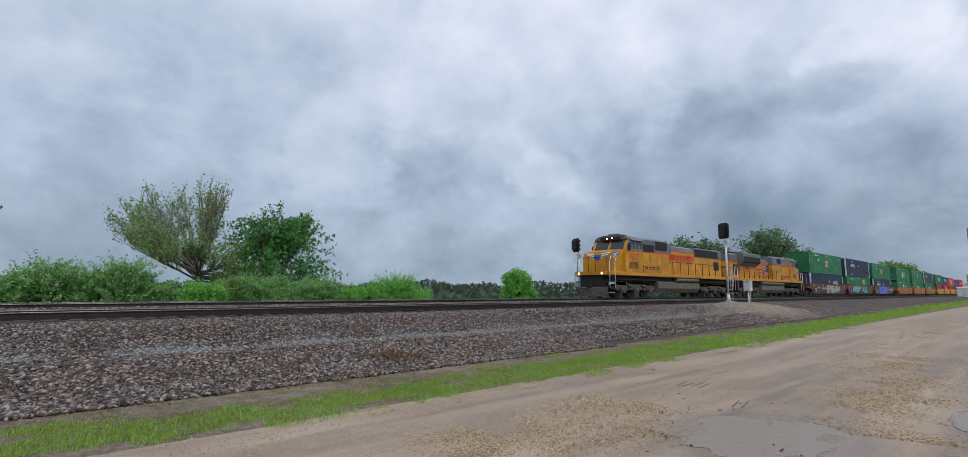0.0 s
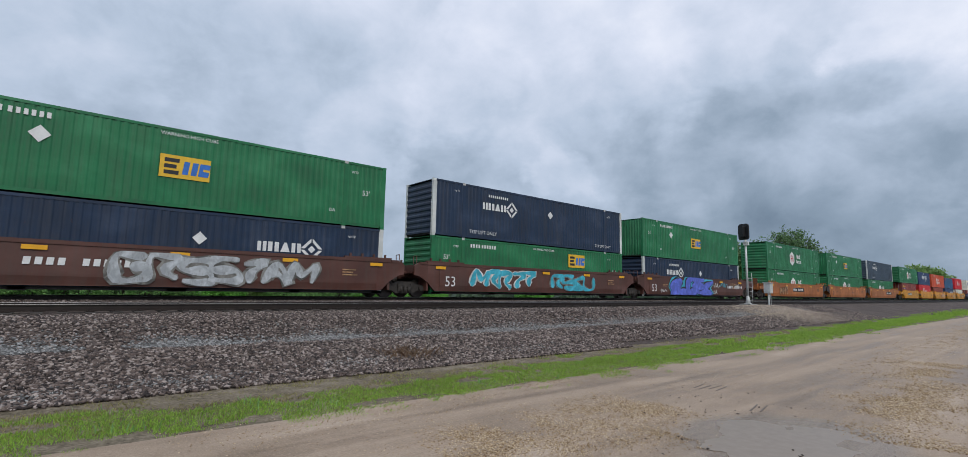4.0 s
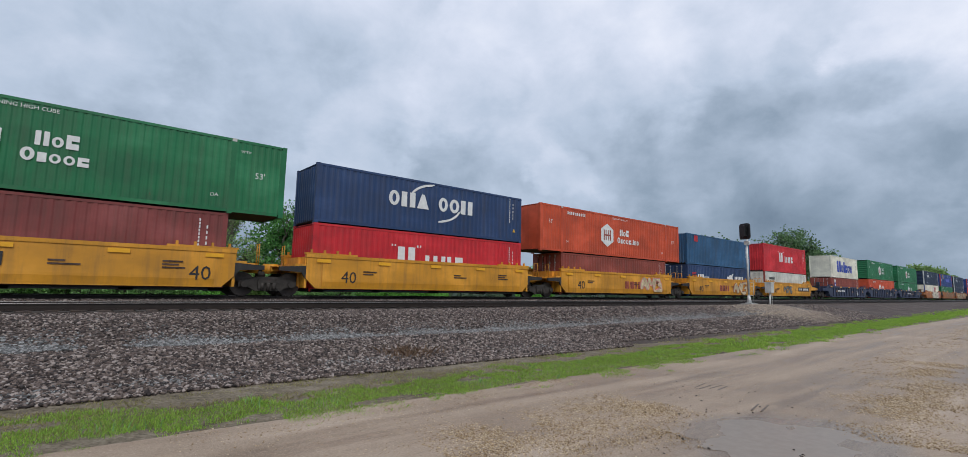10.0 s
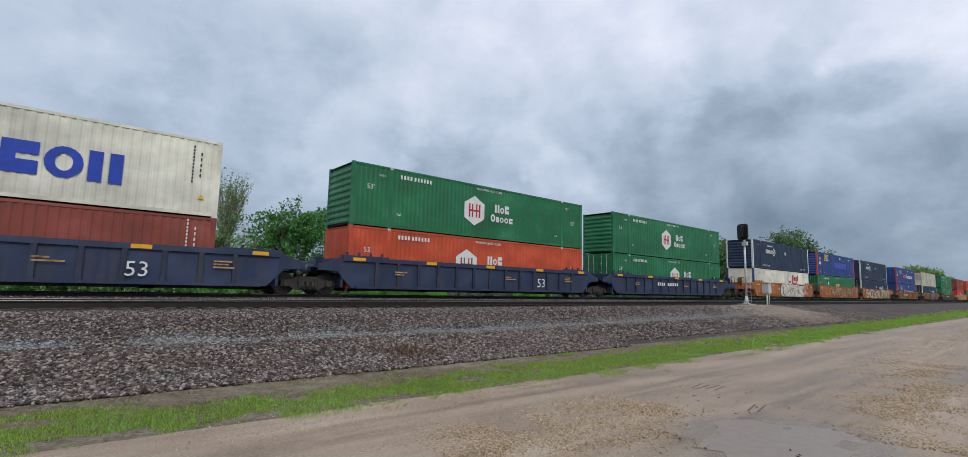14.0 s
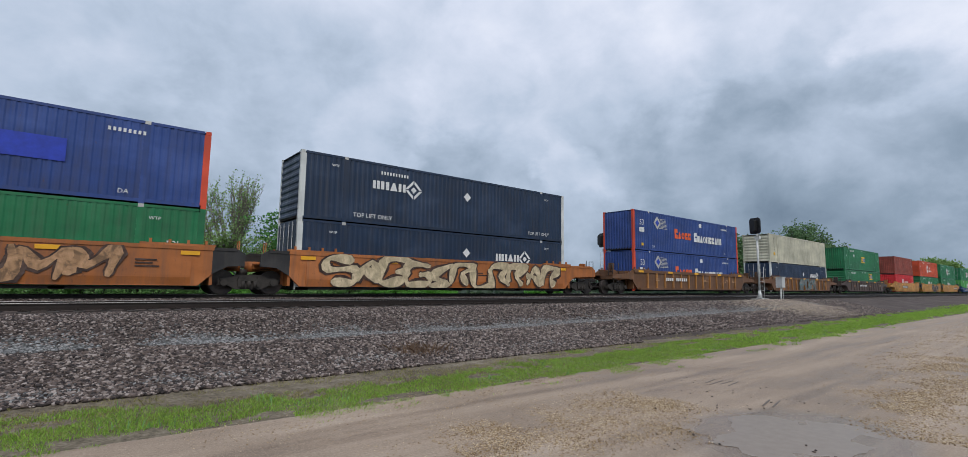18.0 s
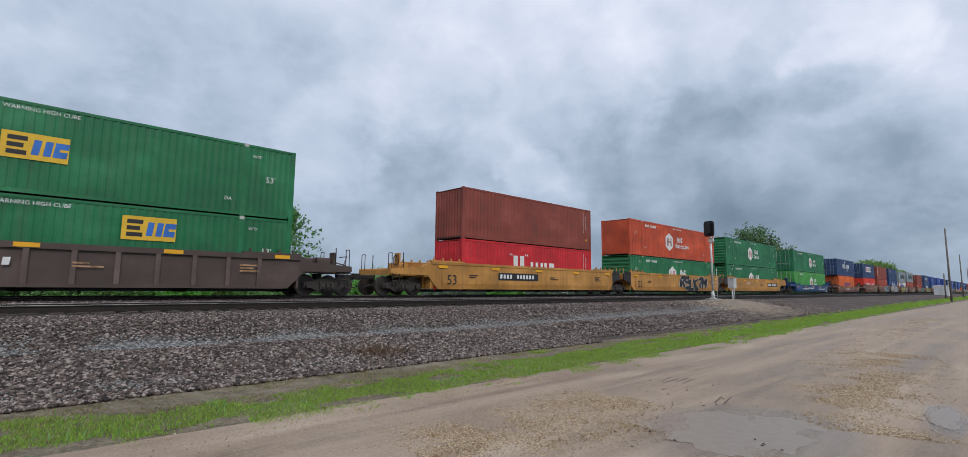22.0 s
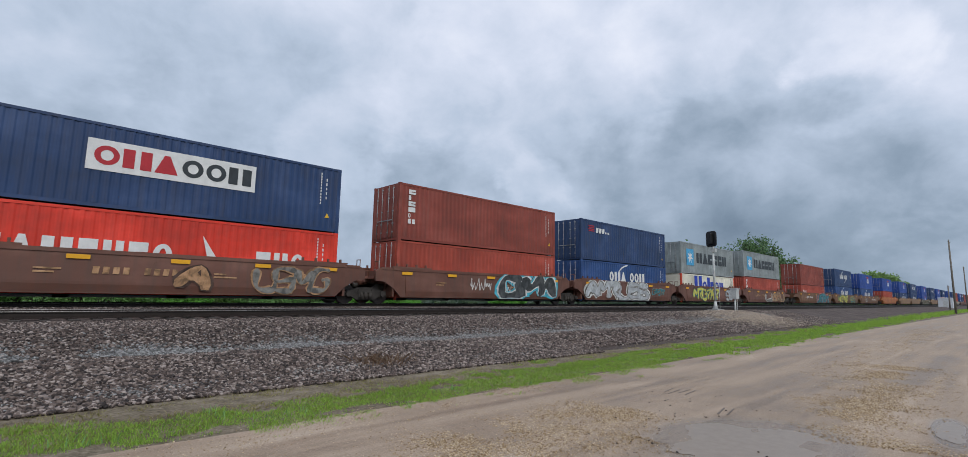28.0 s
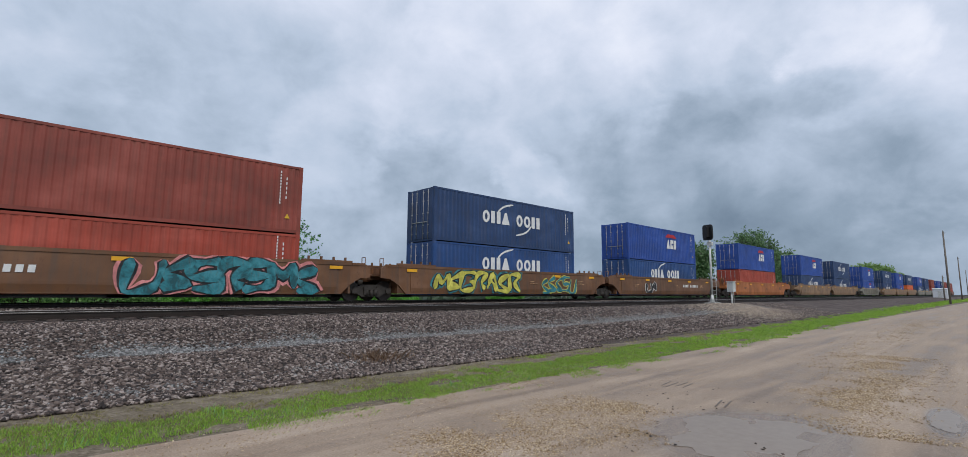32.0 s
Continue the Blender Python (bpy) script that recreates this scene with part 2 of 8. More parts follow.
def plain_shape(kind, w, h):
    """Outlines of one plain painted shape, w wide and h high: 0 a ring, 1 a pair of slabs, 2 a triangle, 3 a block with a slit, else one slab."""
    k = min(w * 0.32, h * 0.26)
    slab = lambda a, b, z0=0.0, z1=h: [(a, z0), (b, z0), (b, z1), (a, z1)]
    if kind == "0":
        at = [6.2832 * i / 18 for i in range(19)]
        o = [(w / 2 + w / 2 * math.cos(a), h / 2 + h / 2 * math.sin(a)) for a in at]
        q = [(w / 2 + (w / 2 - k) * math.cos(a), h / 2 + (h / 2 - k * 0.85) * math.sin(a)) for a in at]
        return [[o[i], o[i + 1], q[i + 1], q[i]] for i in range(18)]
    if kind == "1":
        return [slab(0, w * 0.40), slab(w * 0.60, w)]
    if kind == "2":
        return [[(0, 0), (w, 0), (w * 0.62, h), (w * 0.38, h)]]
    if kind == "3":
        return [slab(0, w, 0, h * 0.42), slab(0, w * 0.4, h * 0.42, h * 0.60), slab(0, w, h * 0.60, h)]
    return [slab(0, w if kind == "4" else w * 0.8)]


def bars(widths, height, gap, material, tall=(), slant=0.0, kinds=""):
    """A word as a row of plain shapes, one for each letter."""
    s, x = Shape(), 0.0
    for i, w in enumerate(widths):
        h = height * (tall[i] if i < len(tall) else 1.0)
        if w:
            for o in plain_shape(kinds[i] if i < len(kinds) else "", w, h):
                s.flat([(x + px + slant * pz, pz) for px, pz in o], 0.0)
        x += w + gap
    me = s.mesh("name_shape")
    me.materials.append(material)
    return me


# ---- ground, road, ballast and tracks ----
NEAR_Y, FAR_Y = 17.55, 21.80      # track centres
NEAR_Z, FAR_Z = 1.02, 1.13        # rail tops
PROFILE = [(-4000, -1.2), (-60, -0.6), (-9, -0.1), (-6, 0), (7.5, 0), (8.3, 0.02), (8.8, 0.05), (10.7, 0.36), (11.6, 0.40), (13.5, 0.73), (14.3, 0.765),
           (15.6, 0.775), (16.7, 0.79), (19.2, 0.82), (19.9, 0.955), (20.7, 0.985), (23.2, 0.97), (24.6, 0.72), (27, 0.1), (32, -0.2), (60, -0.5), (4000, -3.0)]


def level(x, y):
    for (a, za), (b, zb) in zip(PROFILE, PROFILE[1:]):
        if y <= b:
            z = za + (zb - za) * (y - a) / (b - a)
            break
    # the gravel mound round the signal's foot
    d = ((x - 35.5) / 4.2) ** 2 + ((y - 12.3) / 2.0) ** 2
    if y < 15.6:
        z += 0.22 * math.exp(-d)
    return z


def spread(lo, hi, near, grow, start=0.0):
    """Steps that widen away from start."""
    out, step, v = [start], near, start
    while v < hi:
        v += step
        step *= grow
        out.append(min(v, hi))
    step, v = near, start
    while v > lo:
        v -= step
        step *= grow
        out.insert(0, max(v, lo))
    return out


def sheet(name, xs, ys, rise, mat, label, category, rough=0.0, edge=0.0):
    """A strip of ground that follows the profile, with an uneven surface and edges."""
    v, f, ny = [], [], len(ys)
    for x in xs:
        for j, y in enumerate(ys):
            yy = y
            if edge and j in (0, ny - 1):
                yy += edge * noise.noise((x * 0.8, y, 1.0)) + edge * 0.6 * noise.noise((x * 3.1, y, 4.0))
            z = level(x, yy) + (rise if 0 < j < ny - 1 or not edge else -0.03)
            if rough and abs(x) < 150:
                z += rough * noise.noise((x * 1.7, yy * 1.7, 3.0)) + rough * 0.6 * noise.noise((x * 4.3, yy * 4.3, 8.0))
            v.append((x, yy, z))
    for i in range(len(xs) - 1):
        for j in range(ny - 1):
            a = i * ny + j
            f.append((a, a + ny, a + ny + 1, a + 1))
    me = bpy.data.meshes.new(name)
    me.from_pydata(v, [], f)
    me.polygons.foreach_set("use_smooth", [True] * len(f))
    me.materials.append(mat)
    return tagged(new(name, me), label, category, kind="structure")


def steps(a, b, d):
    n = max(1, round((b - a) / d))
    return [a + (b - a) * i / n for i in range(n + 1)]


def soil_mat(key, stops, scales=(0.25, 2.2, 14), rough=(0.9, 0.9), bumps=(0.5, 0.02), wet=None):
    m, nt, b = shader(key)
    vec = coords(nt, (1, 1, 1), "Object", False)
    big, mid, fine = (noise_tex(nt, vec, s, 7, 0.65) for s in scales)
    mixn = mixc(nt, 0.45, mixc(nt, 0.5, big, mid), fine)
    nt.links.new(ramp(nt, mixn, stops), b.inputs["Base Color"])
    nt.links.new(ramp(nt, mid, ((0.35, (rough[0],) * 3), (0.65, (rough[1],) * 3))), b.inputs["Roughness"])
    b.inputs["Specular IOR Level"].default_value = 0.12
    bump(nt, b, mixc(nt, 0.6, mid, fine), *bumps)
    return m


M_FIELD = soil_mat("field_grass", ((0.35, (0.022, 0.042, 0.014)), (0.5, (0.042, 0.075, 0.022)), (0.65, (0.07, 0.10, 0.035))))
M_SOIL = soil_mat("damp_soil", ((0.40, (0.075, 0.060, 0.040)), (0.5, (0.165, 0.137, 0.098)), (0.60, (0.27, 0.23, 0.175))), (0.5, 4, 22), rough=(0.8, 0.95))
M_BALLAST = soil_mat("ballast_bed", ((0.38, (0.028, 0.021, 0.019)), (0.5, (0.092, 0.073, 0.065)), (0.64, (0.20, 0.165, 0.148))), (0.4, 7, 26), (0.75, 0.9), (0.9, 0.05))


PUDDLES = ((6.35, 2.25, 1.05, 0.66, -0.15), (8.9, 0.72, 0.7, 0.14, 0.1))


def road_mat():
    """Wet dirt and fine gravel: wheel tracks along the road, damp patches, wetter round the puddles."""
    m, nt, b = shader("wet_dirt_road")
    vec = coords(nt, (1, 1, 1), "Object", False)
    along = coords(nt, (0.07, 1.0, 1), "Object", False)
    rut = noise_tex(nt, along, 2.2, 7, 0.62, 0.25)
    wide = noise_tex(nt, along, 0.8, 4, 0.5, 0.2)
    patch = noise_tex(nt, vec, 0.55, 7, 0.62, 0.4)
    grit = noise_tex(nt, vec, 38, 6, 0.78)
    mid = noise_tex(nt, vec, 5, 8, 0.72)
    tone = mixc(nt, 0.24, mixc(nt, 0.30, rut, wide), patch)
    base = ramp(nt, tone, ((0.41, (0.185, 0.130, 0.088)), (0.47, (0.270, 0.200, 0.143)), (0.53, (0.345, 0.265, 0.198)), (0.60, (0.42, 0.335, 0.262))))
    fine = noise_tex(nt, vec, 115, 4, 0.7)
    base = mixc(nt, ramp(nt, grit, ((0.52, (0, 0, 0)), (0.66, (0.6, 0.6, 0.6)))), base, (0.13, 0.092, 0.064))
    base = mixc(nt, ramp(nt, grit, ((0.34, (0.7, 0.7, 0.7)), (0.46, (0, 0, 0)))), base, (0.56, 0.46, 0.35))
    base = mixc(nt, ramp(nt, fine, ((0.54, (0, 0, 0)), (0.66, (0.6, 0.6, 0.6)))), base, (0.14, 0.10, 0.07))
    base = mixc(nt, ramp(nt, fine, ((0.34, (0.6, 0.6, 0.6)), (0.44, (0, 0, 0)))), base, (0.60, 0.50, 0.39))
    base = mixc(nt, ramp(nt, mid, ((0.5, (0, 0, 0)), (0.72, (0.4, 0.4, 0.4)))), base, (0.42, 0.315, 0.225))
    wet = None
    for cx, cy, rx, ry, turn in PUDDLES:
        tc = nt.nodes.new("ShaderNodeTexCoord")
        mp = nt.nodes.new("ShaderNodeMapping")
        mp.vector_type = "TEXTURE"
        mp.inputs["Location"].default_value = (cx, cy, 0)
        mp.inputs["Rotation"].default_value = (0, 0, turn)
        mp.inputs["Scale"].default_value = (rx * 1.15, ry * 1.25, 1.0)
        nt.links.new(tc.outputs["Object"], mp.inputs[0])
        far = nt.nodes.new("ShaderNodeVectorMath")
        far.operation = "LENGTH"
        nt.links.new(mp.outputs[0], far.inputs[0])
        rng_ = node(nt, "ShaderNodeMapRange", From_Min=1.7, From_Max=0.85, To_Min=0.0, To_Max=1.0)
        nt.links.new(far.outputs["Value"], rng_.inputs["Value"])
        one = rng_.outputs[0]
        wet = one if wet is None else mixc(nt, 1.0, wet, one, "ADD")
    damp = ramp(nt, mixc(nt, 0.5, wet, patch), ((0.40, (0, 0, 0)), (0.62, (1, 1, 1))))
    base = mixc(nt, damp, base, mixc(nt, 0.35, base, (0.13, 0.105, 0.085)))
    nt.links.new(base, b.inputs["Base Color"])
    dry = ramp(nt, tone, ((0.43, (0.42,) * 3), (0.57, (0.85,) * 3)))
    nt.links.new(mixc(nt, damp, dry, (0.22, 0.22, 0.22)), b.inputs["Roughness"])
    b.inputs["Specular IOR Level"].default_value = 0.20
    bump(nt, b, mixc(nt, 0.5, grit, mixc(nt, 0.6, mid, rut)), 0.5, 0.012)
    return m


M_ROAD = road_mat()
XS_FAR = spread(-4000, 4000, 1.0, 1.09)
sheet("ground", XS_FAR, [-4000, -1500, -600, -200, -60, -30, -9, -6, 0, 7.5, 8.9, 9.5, 10.7, 11.5, 13.5, 14.3, 15.6, 19.3, 20, 23.6, 24.6, 27, 32, 40, 60, 120, 300, 800, 4000],
      -0.06, M_FIELD, "flat green farm ground reaching the horizon", "ground")
XS_NEAR = spread(-800, 1500, 0.22, 1.02, 12.0)
sheet("road", XS_NEAR, steps(-6.5, 0, 0.8)[:-1] + steps(0, 6.45, 0.15), 0.0, M_ROAD, "wet brown dirt road with fine gravel and shallow puddles", "road", 0.006, 0.25)
sheet("verge", XS_NEAR, steps(5.8, 10.0, 0.2), -0.012, M_SOIL, "bare damp soil strip along the ballast foot", "ground", 0.02)
sheet("ballast", XS_NEAR, steps(8.55, 16.2, 0.2) + steps(16.4, 25.6, 0.4), 0.0, M_BALLAST, "grey-brown crushed stone railway ballast bank", "ballast", 0.014, 0.3)

M_RAIL = plain("rusty_rail", (0.024, 0.016, 0.012), 0.6, 0.3, 0.35)
M_SHINE = plain("polished_rail_head", (0.26, 0.25, 0.24), 0.45, 0.8, 0.1)
M_TIE = plain("weathered_tie", (0.045, 0.037, 0.031), 0.9, 0.0, 0.4)
RAIL = [(-0.076, 0), (0.076, 0), (0.076, 0.014), (0.012, 0.035), (0.01, 0.135), (0.037, 0.148), (0.037, 0.178), (-0.037, 0.178), (-0.037, 0.148), (-0.01, 0.135), (-0.012, 0.035), (-0.076, 0.014)]


def track(yc, top, label):
    t = thing("railway_track", label, "railway track", "two parallel tracks", "structure", pose(0, yc, top - 0.182))
    for y in (-0.755, 0.755):
        r = part("rail", Shape().along_x([(y + a, b) for a, b in RAIL], -900, 1500), M_RAIL, t, "rust-brown steel rail")
        part("rail_head", Shape().along_x([(y - 0.0385, 0.170), (y + 0.0385, 0.170), (y + 0.033, 0.183), (y - 0.033, 0.183)], -900, 1500), M_SHINE, r, "polished running surface")
    return t


TRACKS = [track(NEAR_Y, NEAR_Z, "empty main track of rusty rails on dark ties"), track(FAR_Y, FAR_Z, "main track of rusty rails under the train")]

# ---- containers ----
ZC = 0.21


def corrugated(x0, x1, z0, z1, y, out, pitch=0.278, deep=0.042):
    """A wall of trapezoid folds between x0 and x1; out is -1 or 1, the way it faces."""
    s = Shape()
    n = max(1, round((x1 - x0) / pitch))
    p = (x1 - x0) / n
    line = []
    for i in range(n):
        a = x0 + i * p
        line += [(a, 0), (a + p * 0.30, 0), (a + p * 0.5, deep), (a + p * 0.80, deep)]
    line.append((x1, 0))
    v = []
    for x, d in line:
        v += [(x, y - out * d, z0), (x, y - out * d, z1)]
    f = [(2 * i, 2 * i + 2, 2 * i + 3, 2 * i + 1) for i in range(len(line) - 1)]
    if out > 0:
        f = [q[::-1] for q in f]
    return s.add(v, f)


def turned(shape):
    """The same shape with x and y swapped, for end walls."""
    shape.v = [(y, x, z) for x, y, z in shape.v]
    shape.f = [q[::-1] for q in shape.f]
    return shape


CACHE = {}


def shared(key, make):
    if key not in CACHE:
        CACHE[key] = make()
    return CACHE[key]


def owned(key, make, mat):
    """A mesh shared by all parts of one size and one paint."""
    k = (*key, mat.name)
    if k not in CACHE:
        me = make().mesh(key[0])
        me.materials.append(mat)
        CACHE[k] = me
    return CACHE[k]


def container(spec, s, z, lead_end="rib"):
    """A steel freight container; spec: length, height, width, paint, post paint, label."""
    L, H, W, mat, posts, label, end = spec["L"], spec["H"], spec["W"], spec["mat"], spec.get("posts", spec["mat"]), spec["label"], spec.get("end", "rib")
    t = thing("shipping_container", label, "container", "containers on the train")
    h, w, k = L / 2, W / 2, (round(L, 2), round(H, 2), round(W, 2))
    pw = 0.16 if L < 13 else 0.22
    for side, nm in ((-1, "near"), (1, "away")):
        if L > 13:
            spans = ((-h + pw, -6.096 - 0.09), (-6.096 + 0.09, 6.096 - 0.09), (6.096 + 0.09, h - pw))
        else:
            spans = ((-h + pw, h - pw),)

        def wall():
            sh = Shape()
            for a, b in spans:
                c = corrugated(a, b, 0.17, H - 0.10, side * (w - 0.012), side, 0.278 if L < 13 else 0.24, 0.020 if L < 13 else 0.018)
                sh.add(c.v, c.f)
            return sh
        part("side_panel", owned(("side_panel", side, *k), wall, mat), None, t)
        part("top_rail", owned(("top_rail", side, *k), lambda: Shape().box(-h + pw, h - pw, *sorted((side * w, side * (w - 0.06))), H - 0.10, H - 0.005), mat), None, t)
        part("bottom_rail", owned(("bottom_rail", side, *k), lambda: Shape().box(-h + pw, h - pw, *sorted((side * (w - 0.02), side * (w - 0.07))), 0.05, 0.17), mat), None, t)
        if L > 13:
            for e in (-1, 1):
                part("lifting_post", owned(("lifting_post", side, e, *k), lambda: Shape().box(e * 6.096 - 0.09, e * 6.096 + 0.09, *sorted((side * (w + 0.004), side * (w - 0.1))), 0.0, H), mat), None, t)
                part("corner_casting", owned(("mid_casting", side, e, *k), lambda: Shape().box(e * 6.096 - 0.085, e * 6.096 + 0.085, *sorted((side * (w + 0.008), side * (w - 0.12))), H - 0.115, H + 0.006), M_CAST), None, t, "pale steel lifting casting")
        for e in (-1, 1):
            part("corner_post", owned(("corner_post", side, e, *k), lambda: Shape().box(*sorted((e * h, e * (h - pw))), *sorted((side * w, side * (w - 0.14))), 0.12, H - 0.12), posts), None, t)
            part("corner_casting", owned(("corner_casting", side, e, *k), lambda: Shape().box(*sorted((e * (h + 0.003), e * (h - 0.178))), *sorted((side * (w + 0.004), side * (w - 0.16))), H - 0.122, H + 0.004), posts), None, t)
            part("corner_casting", owned(("foot_casting", side, e, *k), lambda: Shape().box(*sorted((e * (h + 0.003), e * (h - 0.178))), *sorted((side * (w + 0.004), side * (w - 0.16))), -0.004, 0.118), posts), None, t)

    def roof():
        sh = Shape()
        n = round(L / 0.42)
        xs = [-h + pw + (L - 2 * pw) * i / n for i in range(n + 1)]
        for i in range(n):
            a, b = xs[i], xs[i + 1]
            sh.box(a + 0.05, b - 0.05, -w + 0.1, w - 0.1, H - 0.05, H - 0.012)
        return sh.box(-h + 0.02, h - 0.02, -w + 0.03, w - 0.03, H - 0.06, H - 0.03)
    part("roof", owned(("roof", *k), roof, mat), None, t)
    part("floor", owned(("floor", *k), lambda: Shape().box(-h + 0.03, h - 0.03, -w + 0.06, w - 0.06, 0.06, 0.17), M_DARK), None, t)
    for e in (-1, 1):
        kind = end if e < 0 else ("door" if end != "door" else "rib")

        def end_wall():
            x = e * (h - 0.02)
            sh = Shape().box(*sorted((x, e * (h - 0.06))), -w + 0.14, w - 0.14, 0.02, H - 0.02)
            if kind == "rib":           # horizontal ribs
                c = corrugated(0.14, H - 0.14, -w + 0.15, w - 0.15, 0, 1, 0.29, 0.03)
                c.v = [(e * (h + 0.006 + d), yy, zz) for zz, d, yy in c.v]
                sh = Shape().add(c.v, c.f)
            elif kind == "plain":
                sh = Shape().box(*sorted((e * (h - 0.006), e * (h - 0.06))), -w + 0.13, w - 0.13, 0.1, H - 0.1)
            elif kind == "fold":
                c = turned(corrugated(-w + 0.14, w - 0.14, 0.1, H - 0.1, e * (h - 0.008), e, 0.24))
                sh = Shape().add(c.v, c.f)
            return sh
        wall = part("end_wall", owned(("end_wall", e, kind, *k), end_wall, mat), None, t)
        if kind == "door":
            for side in (-1, 1):
                y0, y1 = sorted((side * 0.01, side * (w - 0.15)))
                d = part("door", owned(("door", e, side, *k), lambda: Shape().box(*sorted((e * (h - 0.018), e * (h + 0.012))), y0, y1, 0.16, H - 0.14), mat), None, t)

                def rods():
                    sh = Shape()
                    for f in (0.28, 0.68):
                        y = side * (w - 0.15) * f
                        sh.rod((e * (h + 0.035), y, 0.1), (e * (h + 0.035), y, H - 0.1), 0.017, 5)
                        for zz in (0.15, 0.3, 0.52, 0.75, 0.92):
                            sh.box(*sorted((e * (h + 0.01), e * (h + 0.05))), y - 0.05, y + 0.05, H * zz - 0.03, H * zz + 0.03)
                        sh.box(*sorted((e * (h + 0.03), e * (h + 0.06))), *sorted((y, y - side * 0.4)), 1.02, 1.06)
                    return sh
                part("lock_rod", owned(("lock_rod", e, side, *k), rods, M_GALV), None, d, "galvanised door locking bars")
    for nm, me, dx, dz in spec["decals"]:
        part(nm, me, None, t, "", pose(dx, -w - 0.012, dz))
    t["s"], t["z"] = s, z
    return t


M_CAST = plain("casting_steel", (0.50, 0.49, 0.46), 0.6, 0.2)
M_DARK = plain("dark_underframe", (0.016, 0.014, 0.013), 0.85)
M_GALV = plain("galvanised_steel", (0.35, 0.36, 0.36), 0.5, 0.5)
WHITE = plain("white_marking", (0.72, 0.72, 0.70), 0.6, 0, 0.12)
BLACK = plain("black_marking", (0.02, 0.02, 0.022), 0.6, 0, 0.1)
YELLOW = plain("yellow_marking", (0.75, 0.45, 0.03), 0.6, 0, 0.12)
REDM = plain("red_marking", (0.45, 0.02, 0.03), 0.6, 0, 0.12)
CP = {k: paint("container_" + k, lin(*c), r, d, u) for k, (c, r, d, u) in {
    "green": ((23, 110, 65), 0.42, 0.28, 0.02), "light_green": ((66, 150, 62), 0.45, 0.25, 0.02), "navy": ((18, 41, 68), 0.45, 0.3, 0.03),
    "charcoal": ((50, 66, 82), 0.5, 0.3, 0.03), "orange": ((196, 74, 36), 0.5, 0.3, 0.05), "dullred": ((128, 58, 54), 0.55, 0.35, 0.08),
    "swoosh": ((32, 60, 102), 0.5, 0.35, 0.06), "red": ((200, 30, 40), 0.5, 0.25, 0.04), "brown": ((138, 62, 48), 0.55, 0.35, 0.08),
    "teal": ((38, 86, 124), 0.55, 0.4, 0.08), "white": ((205, 205, 196), 0.55, 0.35, 0.06), "cream": ((222, 218, 200), 0.5, 0.13, 0.02),
    "blue": ((34, 64, 128), 0.48, 0.3, 0.03), "beige": ((190, 186, 164), 0.55, 0.4, 0.06), "tangerine": ((216, 98, 30), 0.5, 0.3, 0.04),
    "vermilion": ((222, 56, 34), 0.48, 0.22, 0.03), "grey": ((138, 146, 146), 0.5, 0.3, 0.05), "rustred": ((162, 65, 46), 0.52, 0.3, 0.05),
    "redcap": ((30, 70, 150), 0.48, 0.3, 0.03), "dkblue": ((32, 70, 124), 0.5, 0.32, 0.04)}.items()}
POST_WHITE = paint("post_white", lin(206, 208, 204), 0.5, 0.25, 0.04)
POST_ORANGE = paint("post_orange", lin(214, 74, 42), 0.5, 0.25, 0.04)


# marks painted on the containers: plain shapes and bars for emblems and names, true words where they can be read
def disc(r, n=6, turn=0.0, sx=1.0):
    return [(sx * r * math.sin(6.2832 * i / n + turn), r * math.cos(6.2832 * i / n + turn)) for i in range(n)]


def shape_mesh(name, outlines, mat, y=0.0):
    s = Shape()
    for o in outlines:
        s.flat(o, y)
    me = s.mesh(name)
    me.materials.append(mat)
    return me


def rect(x0, x1, z0, z1):
    return [(x0, z0), (x1, z0), (x1, z1), (x0, z1)]


def std_marks(L, H, colour=None):
    """The small markings of a domestic container."""
    c = colour or WHITE
    return [("length_marking", letters("53'", 0.24, c), -7.35, H * 0.60), ("length_marking", letters("53'", 0.24, c), 6.9, H * 0.50),
            ("marking", letters("WTP", 0.12, c), -6.75, H * 0.82), ("marking", letters("WTP", 0.12, c), 6.35, H * 0.82),
            ("marking", letters("DA", 0.14, c), -5.75, H * 0.22), ("marking", letters("DA", 0.14, c), 5.4, H * 0.20),
            ("number_marking", bars([0.13] * 4 + [0.0] + [0.13] * 6, 0.19, 0.05, c), -5.6, H * 0.84),
            ("warning_marking", letters("WARNING HIGH CUBE", 0.13, c), -0.9, H * 0.90)]


